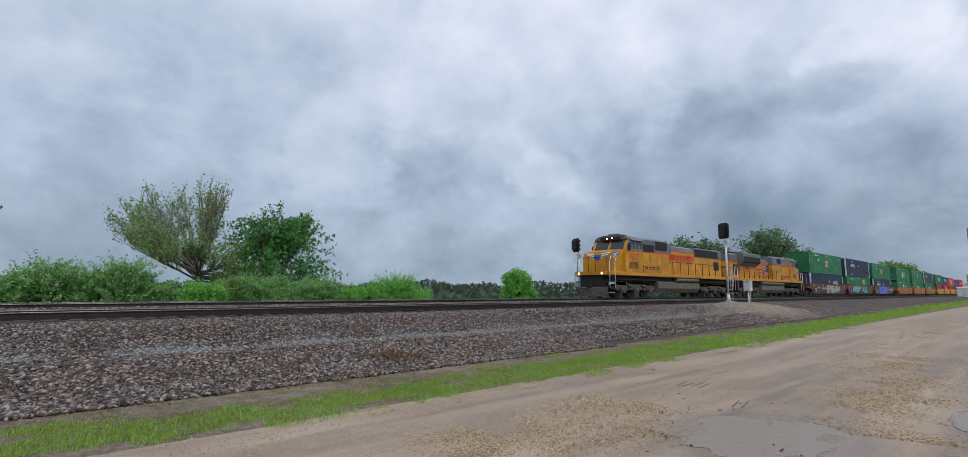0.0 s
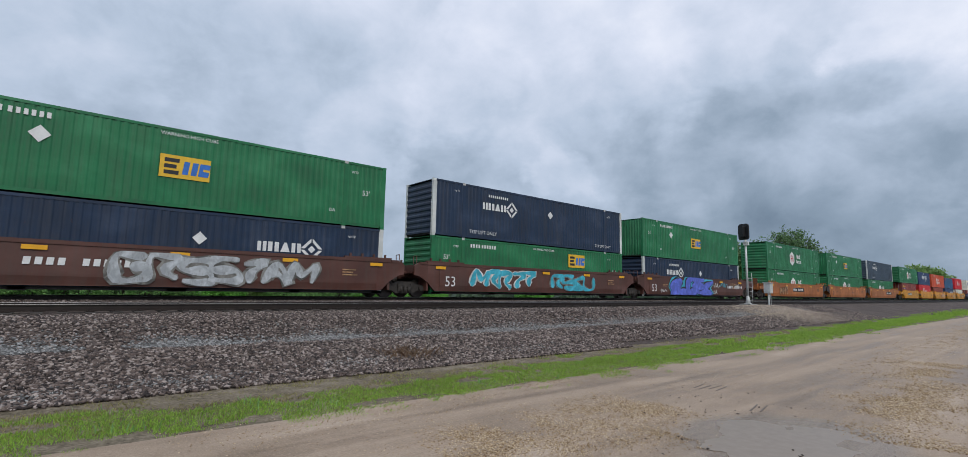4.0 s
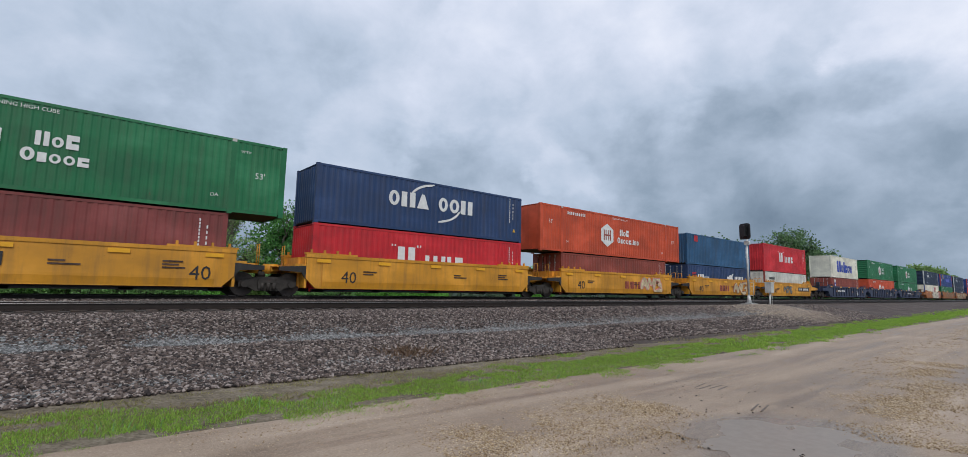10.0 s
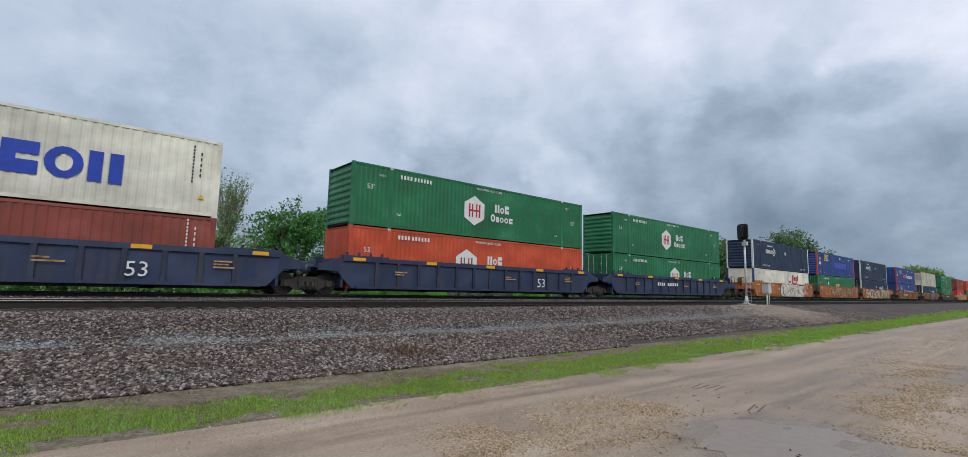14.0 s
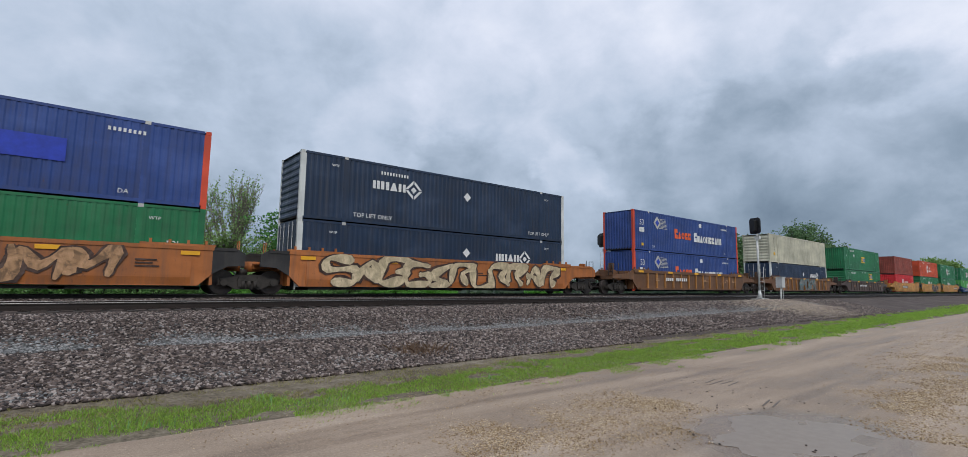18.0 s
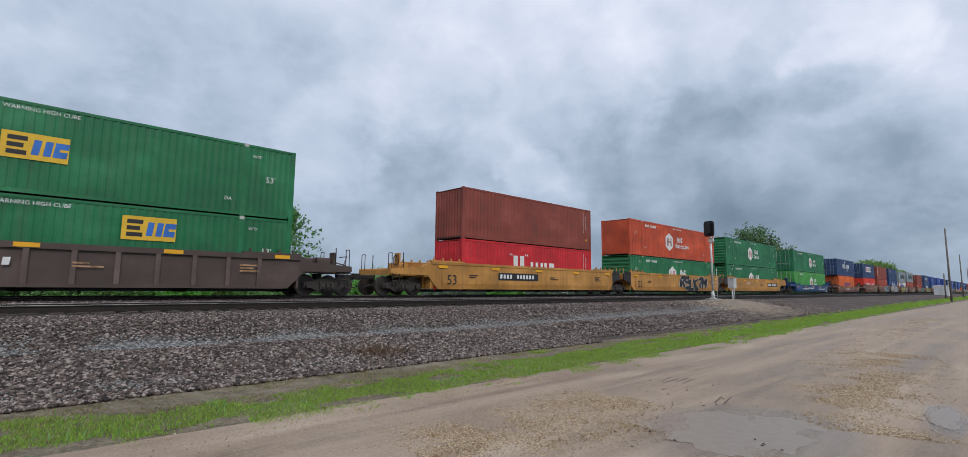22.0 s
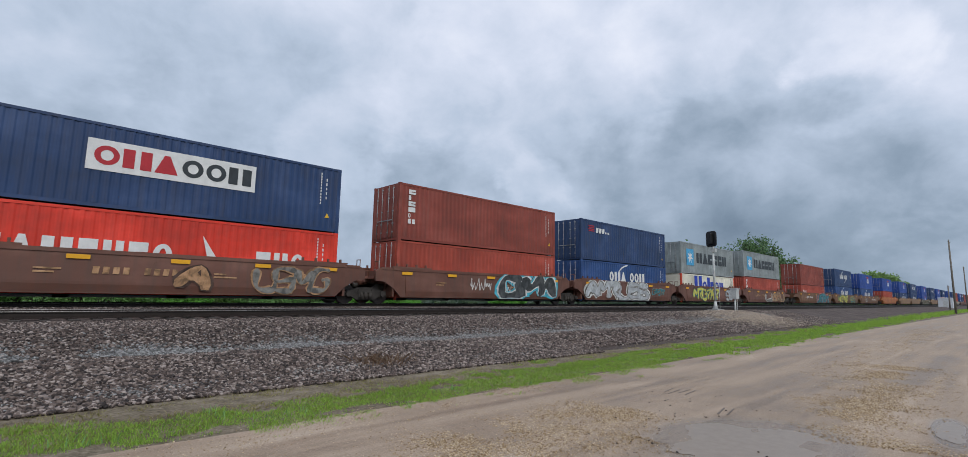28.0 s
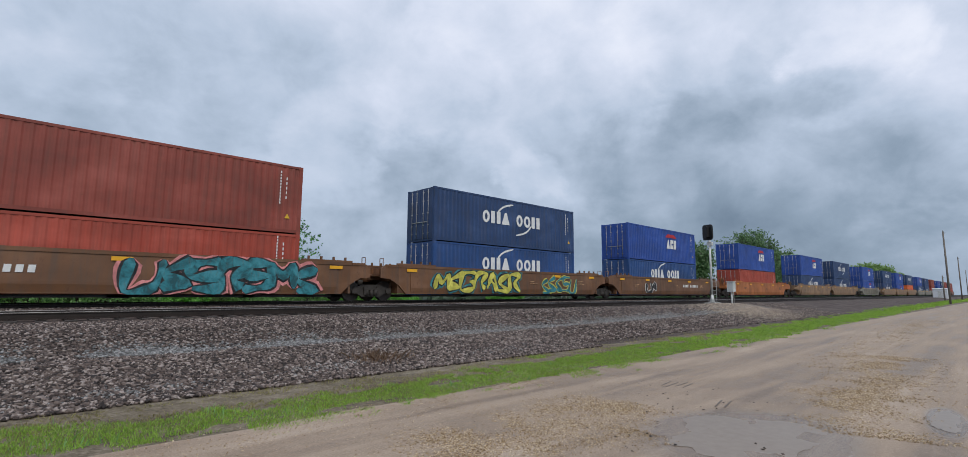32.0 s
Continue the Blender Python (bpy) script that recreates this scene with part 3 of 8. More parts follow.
def hex_marks(H, c=WHITE, at=-1.0, inc=False, z=0.5):
    zc = H * z
    at -= 0.45 if inc else 0.0
    hexa = shape_mesh("emblem", [disc(0.80)], WHITE)
    hred = shape_mesh("emblem_figure", [rect(-0.40, -0.29, -0.36, 0.36), rect(-0.19, -0.10, -0.36, 0.36), rect(0.10, 0.19, -0.36, 0.36), rect(0.29, 0.40, -0.36, 0.36), rect(-0.29, 0.29, -0.05, 0.05)], REDM if c is WHITE and not inc else CP["brown"], -0.004)
    w1 = bars([0.34, 0.29, 0.32], 0.40, 0.06, c, (1.15, 0.85, 1.15), 0.0, "103")
    w2 = bars([0.34, 0.22, 0.29, 0.29, 0.29] + ([0.09, 0.12, 0.27, 0.24] if inc else []), 0.38, 0.06, c, (1.1, 0.8, 0.8, 0.8, 0.8, 0.3, 1.0, 0.8, 0.8), 0.0, "040034410")
    return [("emblem", hexa, at, zc), ("emblem_figure", hred, at, zc), ("name_row", w1, at + 1.45, zc + 0.06), ("name_row", w2, at + 1.15, zc - 0.46)]


def plate_marks(H, at=-0.85, z=0.5):
    pl = shape_mesh("emblem_plate", [rect(0, 1.60, 0.24, 1.06)], YELLOW)
    a = shape_mesh("emblem_figure", [rect(0.14, 0.60, 0.36, 0.50), rect(0.14, 0.52, 0.58, 0.72), rect(0.14, 0.60, 0.80, 0.94)], BLACK, -0.004)
    b = bars([0.46, 0.34], 0.56, 0.05, plain("emblem_blue", lin(50, 110, 190), 0.6), (), 0.1, "13")
    for v in b.vertices:
        v.co.x, v.co.y, v.co.z = v.co.x + 0.70, -0.004, v.co.z * 0.85 + 0.40
    dia = shape_mesh("diamond_mark", [disc(0.28, 4)], WHITE)
    return [("emblem_plate", pl, at, H * z - 0.6), ("emblem_figure", a, at, H * z - 0.6), ("emblem_figure", b, at, H * z - 0.6), ("diamond_mark", dia, at - 3.2, H * 0.66)]


def diamond_marks(H, at=-4.8, z=0.58):
    c = WHITE
    word = bars([0.34, 0.42, 0.38, 0.38], 0.38, 0.06, c, (), 0.0, "1121")
    d = shape_mesh("emblem", [[(0.46 * math.sin(a), 0.46 * math.cos(a)), (0.46 * math.sin(a + 1.45), 0.46 * math.cos(a + 1.45)), (0.30 * math.sin(a + 1.42), 0.30 * math.cos(a + 1.42)), (0.30 * math.sin(a + 0.03), 0.30 * math.cos(a + 0.03))] for a in (0.06, 1.63, 3.2, 4.77)] + [disc(0.16, 4)], c)
    return [("name_row", word, at, H * z), ("emblem", d, at + 2.15, H * z + 0.17), ("marking", letters("TOP LIFT ONLY", 0.2, c), -5.7, H * 0.1), ("marking", letters("TOP LIFT ONLY", 0.18, c), 5.0, H * 0.1),
            ("number_marking", bars([0.10] * 10, 0.15, 0.05, c), -4.4, H * 0.82), ("diamond_mark", shape_mesh("diamond_mark", [disc(0.24, 4)], c), at + 5.4, H * 0.66)]


def word_marks(widths, height, x, z, mat, tall=(), gap=0.08, slant=0.0, kinds=""):
    """A painted name: one plain shape for each large letter, or one row where the letters are small."""
    if height < 0.5:
        return [("name_row", bars(widths, height, gap, mat, tall, slant, kinds), x, z)]
    out = []
    for i, w in enumerate(widths):
        out.append(("name_shape", bars([w], height * (tall[i] if i < len(tall) else 1.0), 0, mat, (), slant, kinds[i:i + 1]), x, z))
        x += w + gap
    return out


def iso_marks(L, H, c=WHITE):
    """Number columns near the ends of a sea container."""
    col = shape_mesh("number_column", [rect(0, 0.05, i * 0.13, i * 0.13 + 0.09) for i in range(11)], c)
    tri = shape_mesh("warning_triangle", [[(0, 0), (0.22, 0), (0.11, 0.2)]], YELLOW)
    return [("number_column", col, L / 2 - 0.95, H * 0.42), ("number_column", shape_mesh("number_column", [rect(0, 0.05, i * 0.2, i * 0.2 + 0.12) for i in range(5)], c), L / 2 - 0.7, H * 0.5), ("warning_triangle", tri, L / 2 - 0.7, H * 0.22)]


def swoosh(c):
    o1, o2 = [], []
    for i in range(9):
        a = radians(95 + 72 * i / 8)
        o1.append((1.6 * math.cos(a), 0.95 * math.sin(a)))
        o2.append((1.48 * math.cos(a), 0.84 * math.sin(a) + (0.06 if i in (0, 8) else 0)))
    up = o1 + o2[::-1]
    return shape_mesh("emblem", [up[::-1], [(-x, -z) for x, z in up][::-1]], c)


def swoosh_marks(H, z=0.46):
    return word_marks([0.57, 0.78, 0.68], 0.72, -2.6, H * z, WHITE, gap=0.11, kinds="012") + word_marks([0.57, 0.62, 0.78], 0.72, 0.25, H * z, WHITE, gap=0.11, kinds="001") + [("emblem", swoosh(WHITE), 0.1, H * z + 0.36)]


def flag_mark(x, z):
    return [("emblem", shape_mesh("emblem", [rect(0, 0.7, i * 0.12, i * 0.12 + 0.06) for i in range(4)], REDM), x, z)]


def bright_red_marks(H, z=0.40):
    return word_marks([0.95], 1.0, -2.0, H * z, WHITE, kinds="1") + word_marks([0.24, 0.24, 0.62, 0.5], 0.66, -0.45, H * z, WHITE, gap=0.24, kinds="4413") + [("name_row", shape_mesh("marks", [rect(-0.2, -0.12, 0, 0.1), rect(-0.04, 0.04, 0, 0.1), rect(1.2, 1.28, 0, 0.12), rect(1.36, 1.44, 0, 0.12)], WHITE), -2.15, H * z + 1.0)]


M_NAMEBLUE = plain("name_blue", lin(28, 62, 170), 0.5)
M_NAMEORANGE = plain("name_orange", lin(226, 96, 44), 0.5)
M_SKYBLUE = plain("emblem_sky_blue", lin(70, 160, 205), 0.5)
M_CHAR = plain("name_charcoal", lin(48, 54, 58), 0.5)


def star(r0, r1, n):
    return [((r0 if i % 2 == 0 else r1) * math.sin(math.pi * i / n), (r0 if i % 2 == 0 else r1) * math.cos(math.pi * i / n)) for i in range(2 * n)][::-1]


def star_marks(H):
    sq = disc(0.95, 24)
    sq = [(max(-0.86, min(0.86, x * 1.3)), max(-0.86, min(0.86, z * 1.3))) for x, z in sq]
    return [("emblem", shape_mesh("emblem", [[(x * 0.88, z * 0.88) for x, z in sq[::-1]]], M_SKYBLUE), -4.2, H * 0.54), ("emblem_star", shape_mesh("emblem_star", [star(0.62, 0.23, 7)], WHITE, -0.004), -4.2, H * 0.54)] + word_marks([1.2, 1.1, 0.92, 0.98, 0.95, 0.98], 0.98, -2.85, H * 0.38, M_CHAR, gap=0.18, kinds="123331")


def upright_name(n, w, step, x, z):
    """A name written downwards, one letter shape over the next."""
    return [("name_shape", bars([w * (0.35 if i % 3 == 1 else 1)], step * 0.8, 0, WHITE, (), 0.0, "104343"[i % 6]), x, z + step * i) for i in range(n)]


def bigname_marks(H, z=0.28):
    return word_marks([1.6, 0.96, 0.62, 0.88, 0.98, 0.92], 1.5, -3.45, H * z, M_NAMEBLUE, (1, 0.68, 0.95, 0.68, 0.68, 0.68), 0.12, kinds="104301")


def twotone_marks(H, emp=False):
    sp = [("length_marking", letters("53", 0.42, WHITE), -7.3, H * 0.64), ("marking", shape_mesh("sign_plate", [rect(0, 0.62, 0, 0.34)], WHITE), -7.35, H * 0.46),
          ("marking", letters("110\"", 0.18, BLACK), -7.28, H * 0.485 - 0.0), ("marking", shape_mesh("sign_plate", [rect(0, 0.4, 0, 0.3)], WHITE), 1.2, H * 0.80),
          ("marking", letters("DA", 0.16, WHITE), -5.7, H * 0.1), ("marking", letters("DA", 0.16, WHITE), 5.4, H * 0.1), ("number_marking", bars([0.1] * 8, 0.13, 0.04, WHITE), 5.0, H * 0.82),
          ("marking", shape_mesh("sticker", [rect(0, 0.28, 0, 0.2)], YELLOW), -7.1, H * 0.12)]
    if emp:
        return sp + plate_marks(H, -5.3, 0.78)[:3] + [("painted_patch", shape_mesh("painted_patch", [rect(0, 5.2, 0, 0.75)], plain("patch_blue", lin(34, 58, 168), 0.4)), -1.2, H * 0.38)]
    sp += word_marks([0.44, 0.44, 0.44, 0.40, 0.44], 0.6, -2.6, H * 0.40, M_NAMEORANGE, (1.25, 0.9, 0.9, 0.9, 0.9), 0.07, kinds="32033")
    sp += word_marks([0.44, 0.4, 0.46, 0.44, 0.44, 0.4, 0.44, 0.46, 0.16, 0.44], 0.6, 0.35, H * 0.37, WHITE, (1.25,) + (0.9,) * 9, 0.06, kinds="3420133241")
    return sp + [("emblem", shape_mesh("emblem", [disc(0.50, 4)] + [rect(0.5 - 0.06 * abs(i - 4), 1.35 - 0.03 * i, -0.40 + 0.10 * i, -0.36 + 0.10 * i) for i in range(8)], M_CAST), -5.0, H * 0.74), ("emblem_core", shape_mesh("emblem_core", [disc(0.26, 4)], M_NAMEBLUE, -0.004), -5.0, H * 0.74)]


def spec(L, H, mat, label, decals, posts=None, end="rib", W=None):
    return {"L": L, "H": H, "W": W or (2.59 if L > 13.8 else 2.44), "mat": CP[mat], "label": label, "decals": decals, "posts": posts or CP[mat], "end": end}


HC, LO, F53, F40, F20 = 2.896, 2.591, 16.15, 12.19, 6.06
SPECS = {
    "plate": spec(F53, HC, "green", "long green steel container with a yellow emblem plate", std_marks(F53, HC) + plate_marks(HC), end="fold"),
    "plate_low": spec(F53, HC, "green", "long green steel container with a yellow emblem plate near one end", std_marks(F53, HC) + plate_marks(HC, 2.3, 0.72)[:3]),
    "diamond": spec(F53, HC, "navy", "long navy blue steel container with pale end posts", std_marks(F53, HC)[2:4] + diamond_marks(HC), POST_WHITE),
    "diamond_low": spec(F53, HC, "navy", "long navy blue steel container with pale end posts and white emblem", std_marks(F53, HC)[2:4] + diamond_marks(HC, 2.6, 0.55)[:2] + [("diamond_mark", shape_mesh("diamond_mark", [disc(0.24, 4)], WHITE), 0.6, HC * 0.66)], POST_WHITE, "door"),
    "diamond_dark": spec(F53, HC, "charcoal", "long charcoal blue steel container with pale end posts", std_marks(F53, HC)[2:4] + diamond_marks(HC)[:5], POST_WHITE),
    "hex": spec(F53, HC, "green", "long green steel container with a white hexagon emblem", std_marks(F53, HC) + hex_marks(HC)),
    "hex_door": spec(F53, HC, "green", "long green steel container with a white hexagon emblem, doors leading", std_marks(F53, HC) + hex_marks(HC, at=0.2), end="door"),
    "hex_light": spec(F53, HC, "light_green", "long light green steel container with a white hexagon emblem", std_marks(F53, HC) + hex_marks(HC, at=0.2), end="door"),
    "hex_orange": spec(F53, HC, "orange", "long orange steel container with a white hexagon emblem", std_marks(F53, HC)[:2] + std_marks(F53, HC)[4:] + hex_marks(HC, inc=True), end="plain"),
    "dullred": spec(F40, HC, "dullred", "dull red steel sea container with a yellow and blue emblem", iso_marks(F40, HC) + [
        ("name_row", bars([0.3, 0.3, 0.3, 0.3, 0.3], 0.3, 0.05, YELLOW, (1.1, 0.9, 0.9, 0.9, 0.9)), -5.1, HC * 0.72),
        ("emblem", shape_mesh("emblem", [rect(0, 0.62, 0, 0.6), rect(1.24, 1.86, 0, 0.6)], M_NAMEBLUE), -5.0, HC * 0.44), ("emblem", shape_mesh("emblem", [rect(0.62, 1.24, 0, 0.6)], WHITE), -5.0, HC * 0.44)], end="door"),
    "swoosh": spec(F40, LO, "swoosh", "navy blue steel sea container with a white swoosh", iso_marks(F40, LO) + swoosh_marks(LO), end="fold"),
    "swoosh_high": spec(F40, HC, "swoosh", "dark navy steel sea container with a white swoosh", iso_marks(F40, HC) + swoosh_marks(HC, 0.46), end="door"),
    "swoosh_blue": spec(F40, HC, "dkblue", "blue steel sea container with a white swoosh", iso_marks(F40, HC) + swoosh_marks(HC, 0.52), end="door"),
    "swoosh_long": spec(13.72, HC, "swoosh", "dark navy steel container with a white swoosh, overhanging its base", iso_marks(13.72, HC) + swoosh_marks(HC, 0.46) + [("length_marking", letters("45'", 0.3, WHITE), 6.0, HC * 0.7)], end="door", W=2.44),
    "swoosh_red": spec(F40, HC, "swoosh", "navy steel sea container with a red and white name panel", iso_marks(F40, HC) + [("name_panel", shape_mesh("name_panel", [rect(0, 5.35, 0, 1.05)], WHITE, 0.007), -2.95, HC * 0.44)] + [
        ("name_row", bars([0.70, 0.84, 0.72], 0.66, 0.09, REDM, (), 0.0, "012"), -2.75, HC * 0.51), ("name_row", bars([0.70, 0.70, 0.84], 0.66, 0.09, M_CHAR, (), 0.0, "001"), -0.18, HC * 0.51)], end="door"),
    "bright_red": spec(F40, HC, "red", "bright red steel sea container with white name bars", iso_marks(F40, HC) + bright_red_marks(HC), end="fold"),
    "brown": spec(F40, HC, "brown", "plain reddish brown steel sea container", iso_marks(F40, HC), end="fold"),
    "brown_door": spec(F40, HC, "brown", "plain reddish brown sea container, doors leading", iso_marks(F40, HC), end="door"),
    "rust": spec(F40, HC, "rustred", "plain rust red steel sea container", iso_marks(F40, HC), end="door"),
    "brown_low": spec(F40, LO, "brown", "faded reddish brown steel sea container", iso_marks(F40, LO), end="door"),
    "teal": spec(F40, LO, "teal", "patched teal blue steel sea container with a red label", iso_marks(F40, LO) + [("label_plate", shape_mesh("label_plate", [rect(0, 0.62, 0, 0.5)], REDM), -4.9, LO * 0.76)], end="fold"),
    "striped_short": spec(F20, LO, "swoosh", "short navy blue steel sea container with white name bars", flag_mark(-2.3, LO * 0.6) + word_marks([0.34, 0.34, 0.34, 0.16, 0.14, 0.16, 0.16], 0.34, -1.4, LO * 0.58, WHITE, (1, 1, 1, 0.5, 0.5, 0.5, 0.5), 0.05, 0.15), end="door"),
    "animal": spec(F20, LO, "swoosh", "short navy blue steel sea container with a white animal emblem shape", [("emblem", shape_mesh("emblem", [disc(0.28, 9, 0, 1.5), [(-0.3, -0.1), (-0.75, -0.25), (-0.7, 0.12), (-0.35, 0.12)], [(0.3, 0.05), (0.6, 0.38), (0.42, 0.42), (0.15, 0.2)], [(0.2, -0.15), (0.7, -0.28), (0.68, -0.2), (0.3, 0.02)]], WHITE), -1.35, LO * 0.64)] + word_marks([0.25] * 6, 0.27, -0.5, LO * 0.60, WHITE, (), 0.06), end="fold"),
    "white": spec(F40, LO, "white", "dirty white steel sea container", iso_marks(F40, LO, M_CHAR) + word_marks([0.16] * 7, 0.24, -4.9, LO * 0.7, M_CHAR, (), 0.05), CP["brown"], "door"),
    "bigname": spec(F40, HC, "cream", "cream white steel sea container with large blue name bars", iso_marks(F40, HC, M_CHAR) + bigname_marks(HC), end="plain"),
    "bigname_low": spec(F40, LO, "cream", "cream white sea container with large blue name bars, rusty posts", iso_marks(F40, LO, M_CHAR) + bigname_marks(LO, 0.38), POST_ORANGE, "plain"),
    "animal_red": spec(F40, LO, "brown", "dull red steel sea container with a blue name strip", iso_marks(F40, LO) + [("name_strip", shape_mesh("name_strip", [rect(0, 0.5, 0, 1.75)], M_NAMEBLUE), -5.0, 0.2), ("name_row", shape_mesh("name_row", [rect(0.12, 0.38, 0.2 + 0.36 * i, 0.44 + 0.36 * i) for i in range(4)], WHITE, -0.004), -5.0, 0.25), ("emblem", shape_mesh("emblem", [rect(0, 0.5, 0, 0.35)], WHITE), -5.0, 2.0)], end="door"),
    "panelled": spec(F53, HC, "cream", "long white panelled container with red name bars and blue ends", std_marks(F53, HC, M_CHAR)[2:4] + [("emblem_frame", shape_mesh("emblem_frame", [rect(0, 1.05, 0, 1.15)], BLACK), 1.15, HC * 0.44), ("emblem_field", shape_mesh("emblem_field", [rect(0.04, 1.01, 0.04, 1.11)], WHITE, -0.004), 1.15, HC * 0.44), ("emblem", shape_mesh("emblem", [[(0.2, 0.42), (0.5, 0.34), (0.8, 0.42), (0.85, 0.66), (0.6, 0.58), (0.4, 0.58), (0.15, 0.66)]], REDM, -0.008), 1.15, HC * 0.44), ("emblem_star", shape_mesh("emblem_star", [star(0.2, 0.09, 5)], M_NAMEBLUE, -0.008), 1.65, HC * 0.44 + 0.22)] + word_marks([0.5, 0.4, 0.4, 0.42], 0.56, 2.4, HC * 0.66, REDM, (1.1, 0.8, 0.8, 1.1), 0.08, 0.14) + word_marks([0.5, 0.4, 0.15, 0.15], 0.56, 2.3, HC * 0.43, REDM, (1.1, 0.8, 0.9, 1.1), 0.08, 0.14), CP["blue"], "plain"),
    "plate_blue": spec(F53, HC, "blue", "long blue container with orange end posts and yellow emblem plate", twotone_marks(HC, True), POST_ORANGE),
    "twotone": spec(F53, HC, "blue", "long blue container with orange end posts and two-colour name bars", twotone_marks(HC), POST_ORANGE, "fold"),
    "beige": spec(F53, HC, "beige", "long stained beige steel container without emblem", [("sticker", shape_mesh("sticker", [rect(0, 0.42, 0, 0.3)], YELLOW), -7.2, 0.75), ("number_column", shape_mesh("number_column", [rect(0, 0.08, i * 0.16, i * 0.16 + 0.1) for i in range(8)], M_CHAR), -7.0, HC * 0.45)]),
    "tangerine": spec(F40, HC, "tangerine", "orange steel sea container with dark blue name bars", iso_marks(F40, HC) + [("emblem", shape_mesh("emblem", [disc(0.36, 8)], M_NAMEBLUE), -1.4, HC * 0.5)] + word_marks([0.34, 0.26, 0.26, 0.26, 0.26, 0.14, 0.3, 0.16, 0.26, 0.28, 0.28], 0.4, -0.8, HC * 0.44, M_NAMEBLUE, (1.1, 0.75, 0.9, 0.75, 0.9, 0.2, 1.1, 1.1, 0.9, 0.8, 1.1), 0.07), end="fold"),
    "vermilion": spec(F40, HC, "vermilion", "vivid red steel sea container with large white name bars", iso_marks(F40, HC) + word_marks([0.62, 0.64, 0.76, 0.5, 0.56, 0.56, 0.6], 0.84, -5.3, HC * 0.36, WHITE, (), 0.14, kinds="1213130") + [("emblem", shape_mesh("emblem", [[(0, 0), (1.7, 0.1), (2.0, 0.42), (0.9, 0.5), (0.35, 1.35), (0.55, 0.55)]], WHITE), 0.35, HC * 0.33)] + word_marks([0.56, 0.56, 0.56], 0.8, 2.65, HC * 0.36, WHITE, (), 0.14, kinds="310"), end="fold"),
    "upright": spec(F40, HC, "brown", "reddish brown steel sea container with an upright white name", iso_marks(F40, HC) + upright_name(6, 0.42, 0.30, -5.55, HC * 0.30), end="door"),
    "upright_low": spec(F40, HC, "rustred", "rust red steel sea container with an upright white name", iso_marks(F40, HC) + upright_name(6, 0.42, 0.30, -5.55, HC * 0.30), end="fold"),
    "striped": spec(F40, HC, "swoosh", "dark navy steel sea container with a small striped flag mark", iso_marks(F40, HC) + flag_mark(-5.2, HC * 0.72) + word_marks([0.34, 0.34, 0.34, 0.16, 0.14, 0.16], 0.36, -4.3, HC * 0.7, WHITE, (1, 1, 1, 0.4, 0.4, 0.4), 0.05, 0.2), end="door"),
    "star": spec(F40, HC, "grey", "grey steel sea container with a sky blue star emblem", iso_marks(F40, HC, M_CHAR) + star_marks(HC), end="door"),
    "shortname": spec(F40, LO, "rustred", "orange red steel sea container with white name bars", iso_marks(F40, LO) + word_marks([0.5, 0.6, 0.2], 0.62, -5.3, LO * 0.50, WHITE, (), 0.1, kinds="024"), end="door"),
    "redcap": spec(F40, HC, "redcap", "blue steel sea container with white and red name bars", iso_marks(F40, HC) + word_marks([0.62, 0.55, 0.45], 0.8, 0.3, HC * 0.42, WHITE, (), 0.08, 0.12, "234") + [("emblem", shape_mesh("emblem", [[(-0.2, 0), (2.0, 0), (1.5, 0.3), (0.3, 0.3)]], REDM), 0.3, HC * 0.76)], end="door"),
}

# ---- well cars ----
WHEEL_R = 0.457


def wheel_shape(r=WHEEL_R, n=22, gauge=0.755):
    s = Shape().rod((0, -1.02, 0), (0, 1.02, 0), 0.08, 8)
    for e in (-1, 1):
        y = e * gauge
        s.rod((0, y - e * 0.06, 0), (0, y - e * 0.03, 0), r + 0.028, n)
        s.rod((0, y - e * 0.03, 0), (0, y + e * 0.085, 0), r, n)
        s.rod((0, y + e * 0.06, 0), (0, y + e * 0.12, 0), 0.13, 10)
        for k in range(6):
            a = 6.2832 * k / 6
            s.rod((0.28 * r / 0.457 * math.cos(a), y + e * 0.08, 0.28 * r / 0.457 * math.sin(a)), (0.28 * r / 0.457 * math.cos(a), y + e * 0.095, 0.28 * r / 0.457 * math.sin(a)), 0.035, 6)
    return s


M_TRUCK = plain("grimy_truck_steel", (0.046, 0.039, 0.033), 0.75, 0.2, 0.4)
M_WHEEL = plain("wheel_steel", (0.06, 0.048, 0.042), 0.5, 0.5, 0.35)
SPINNERS = []


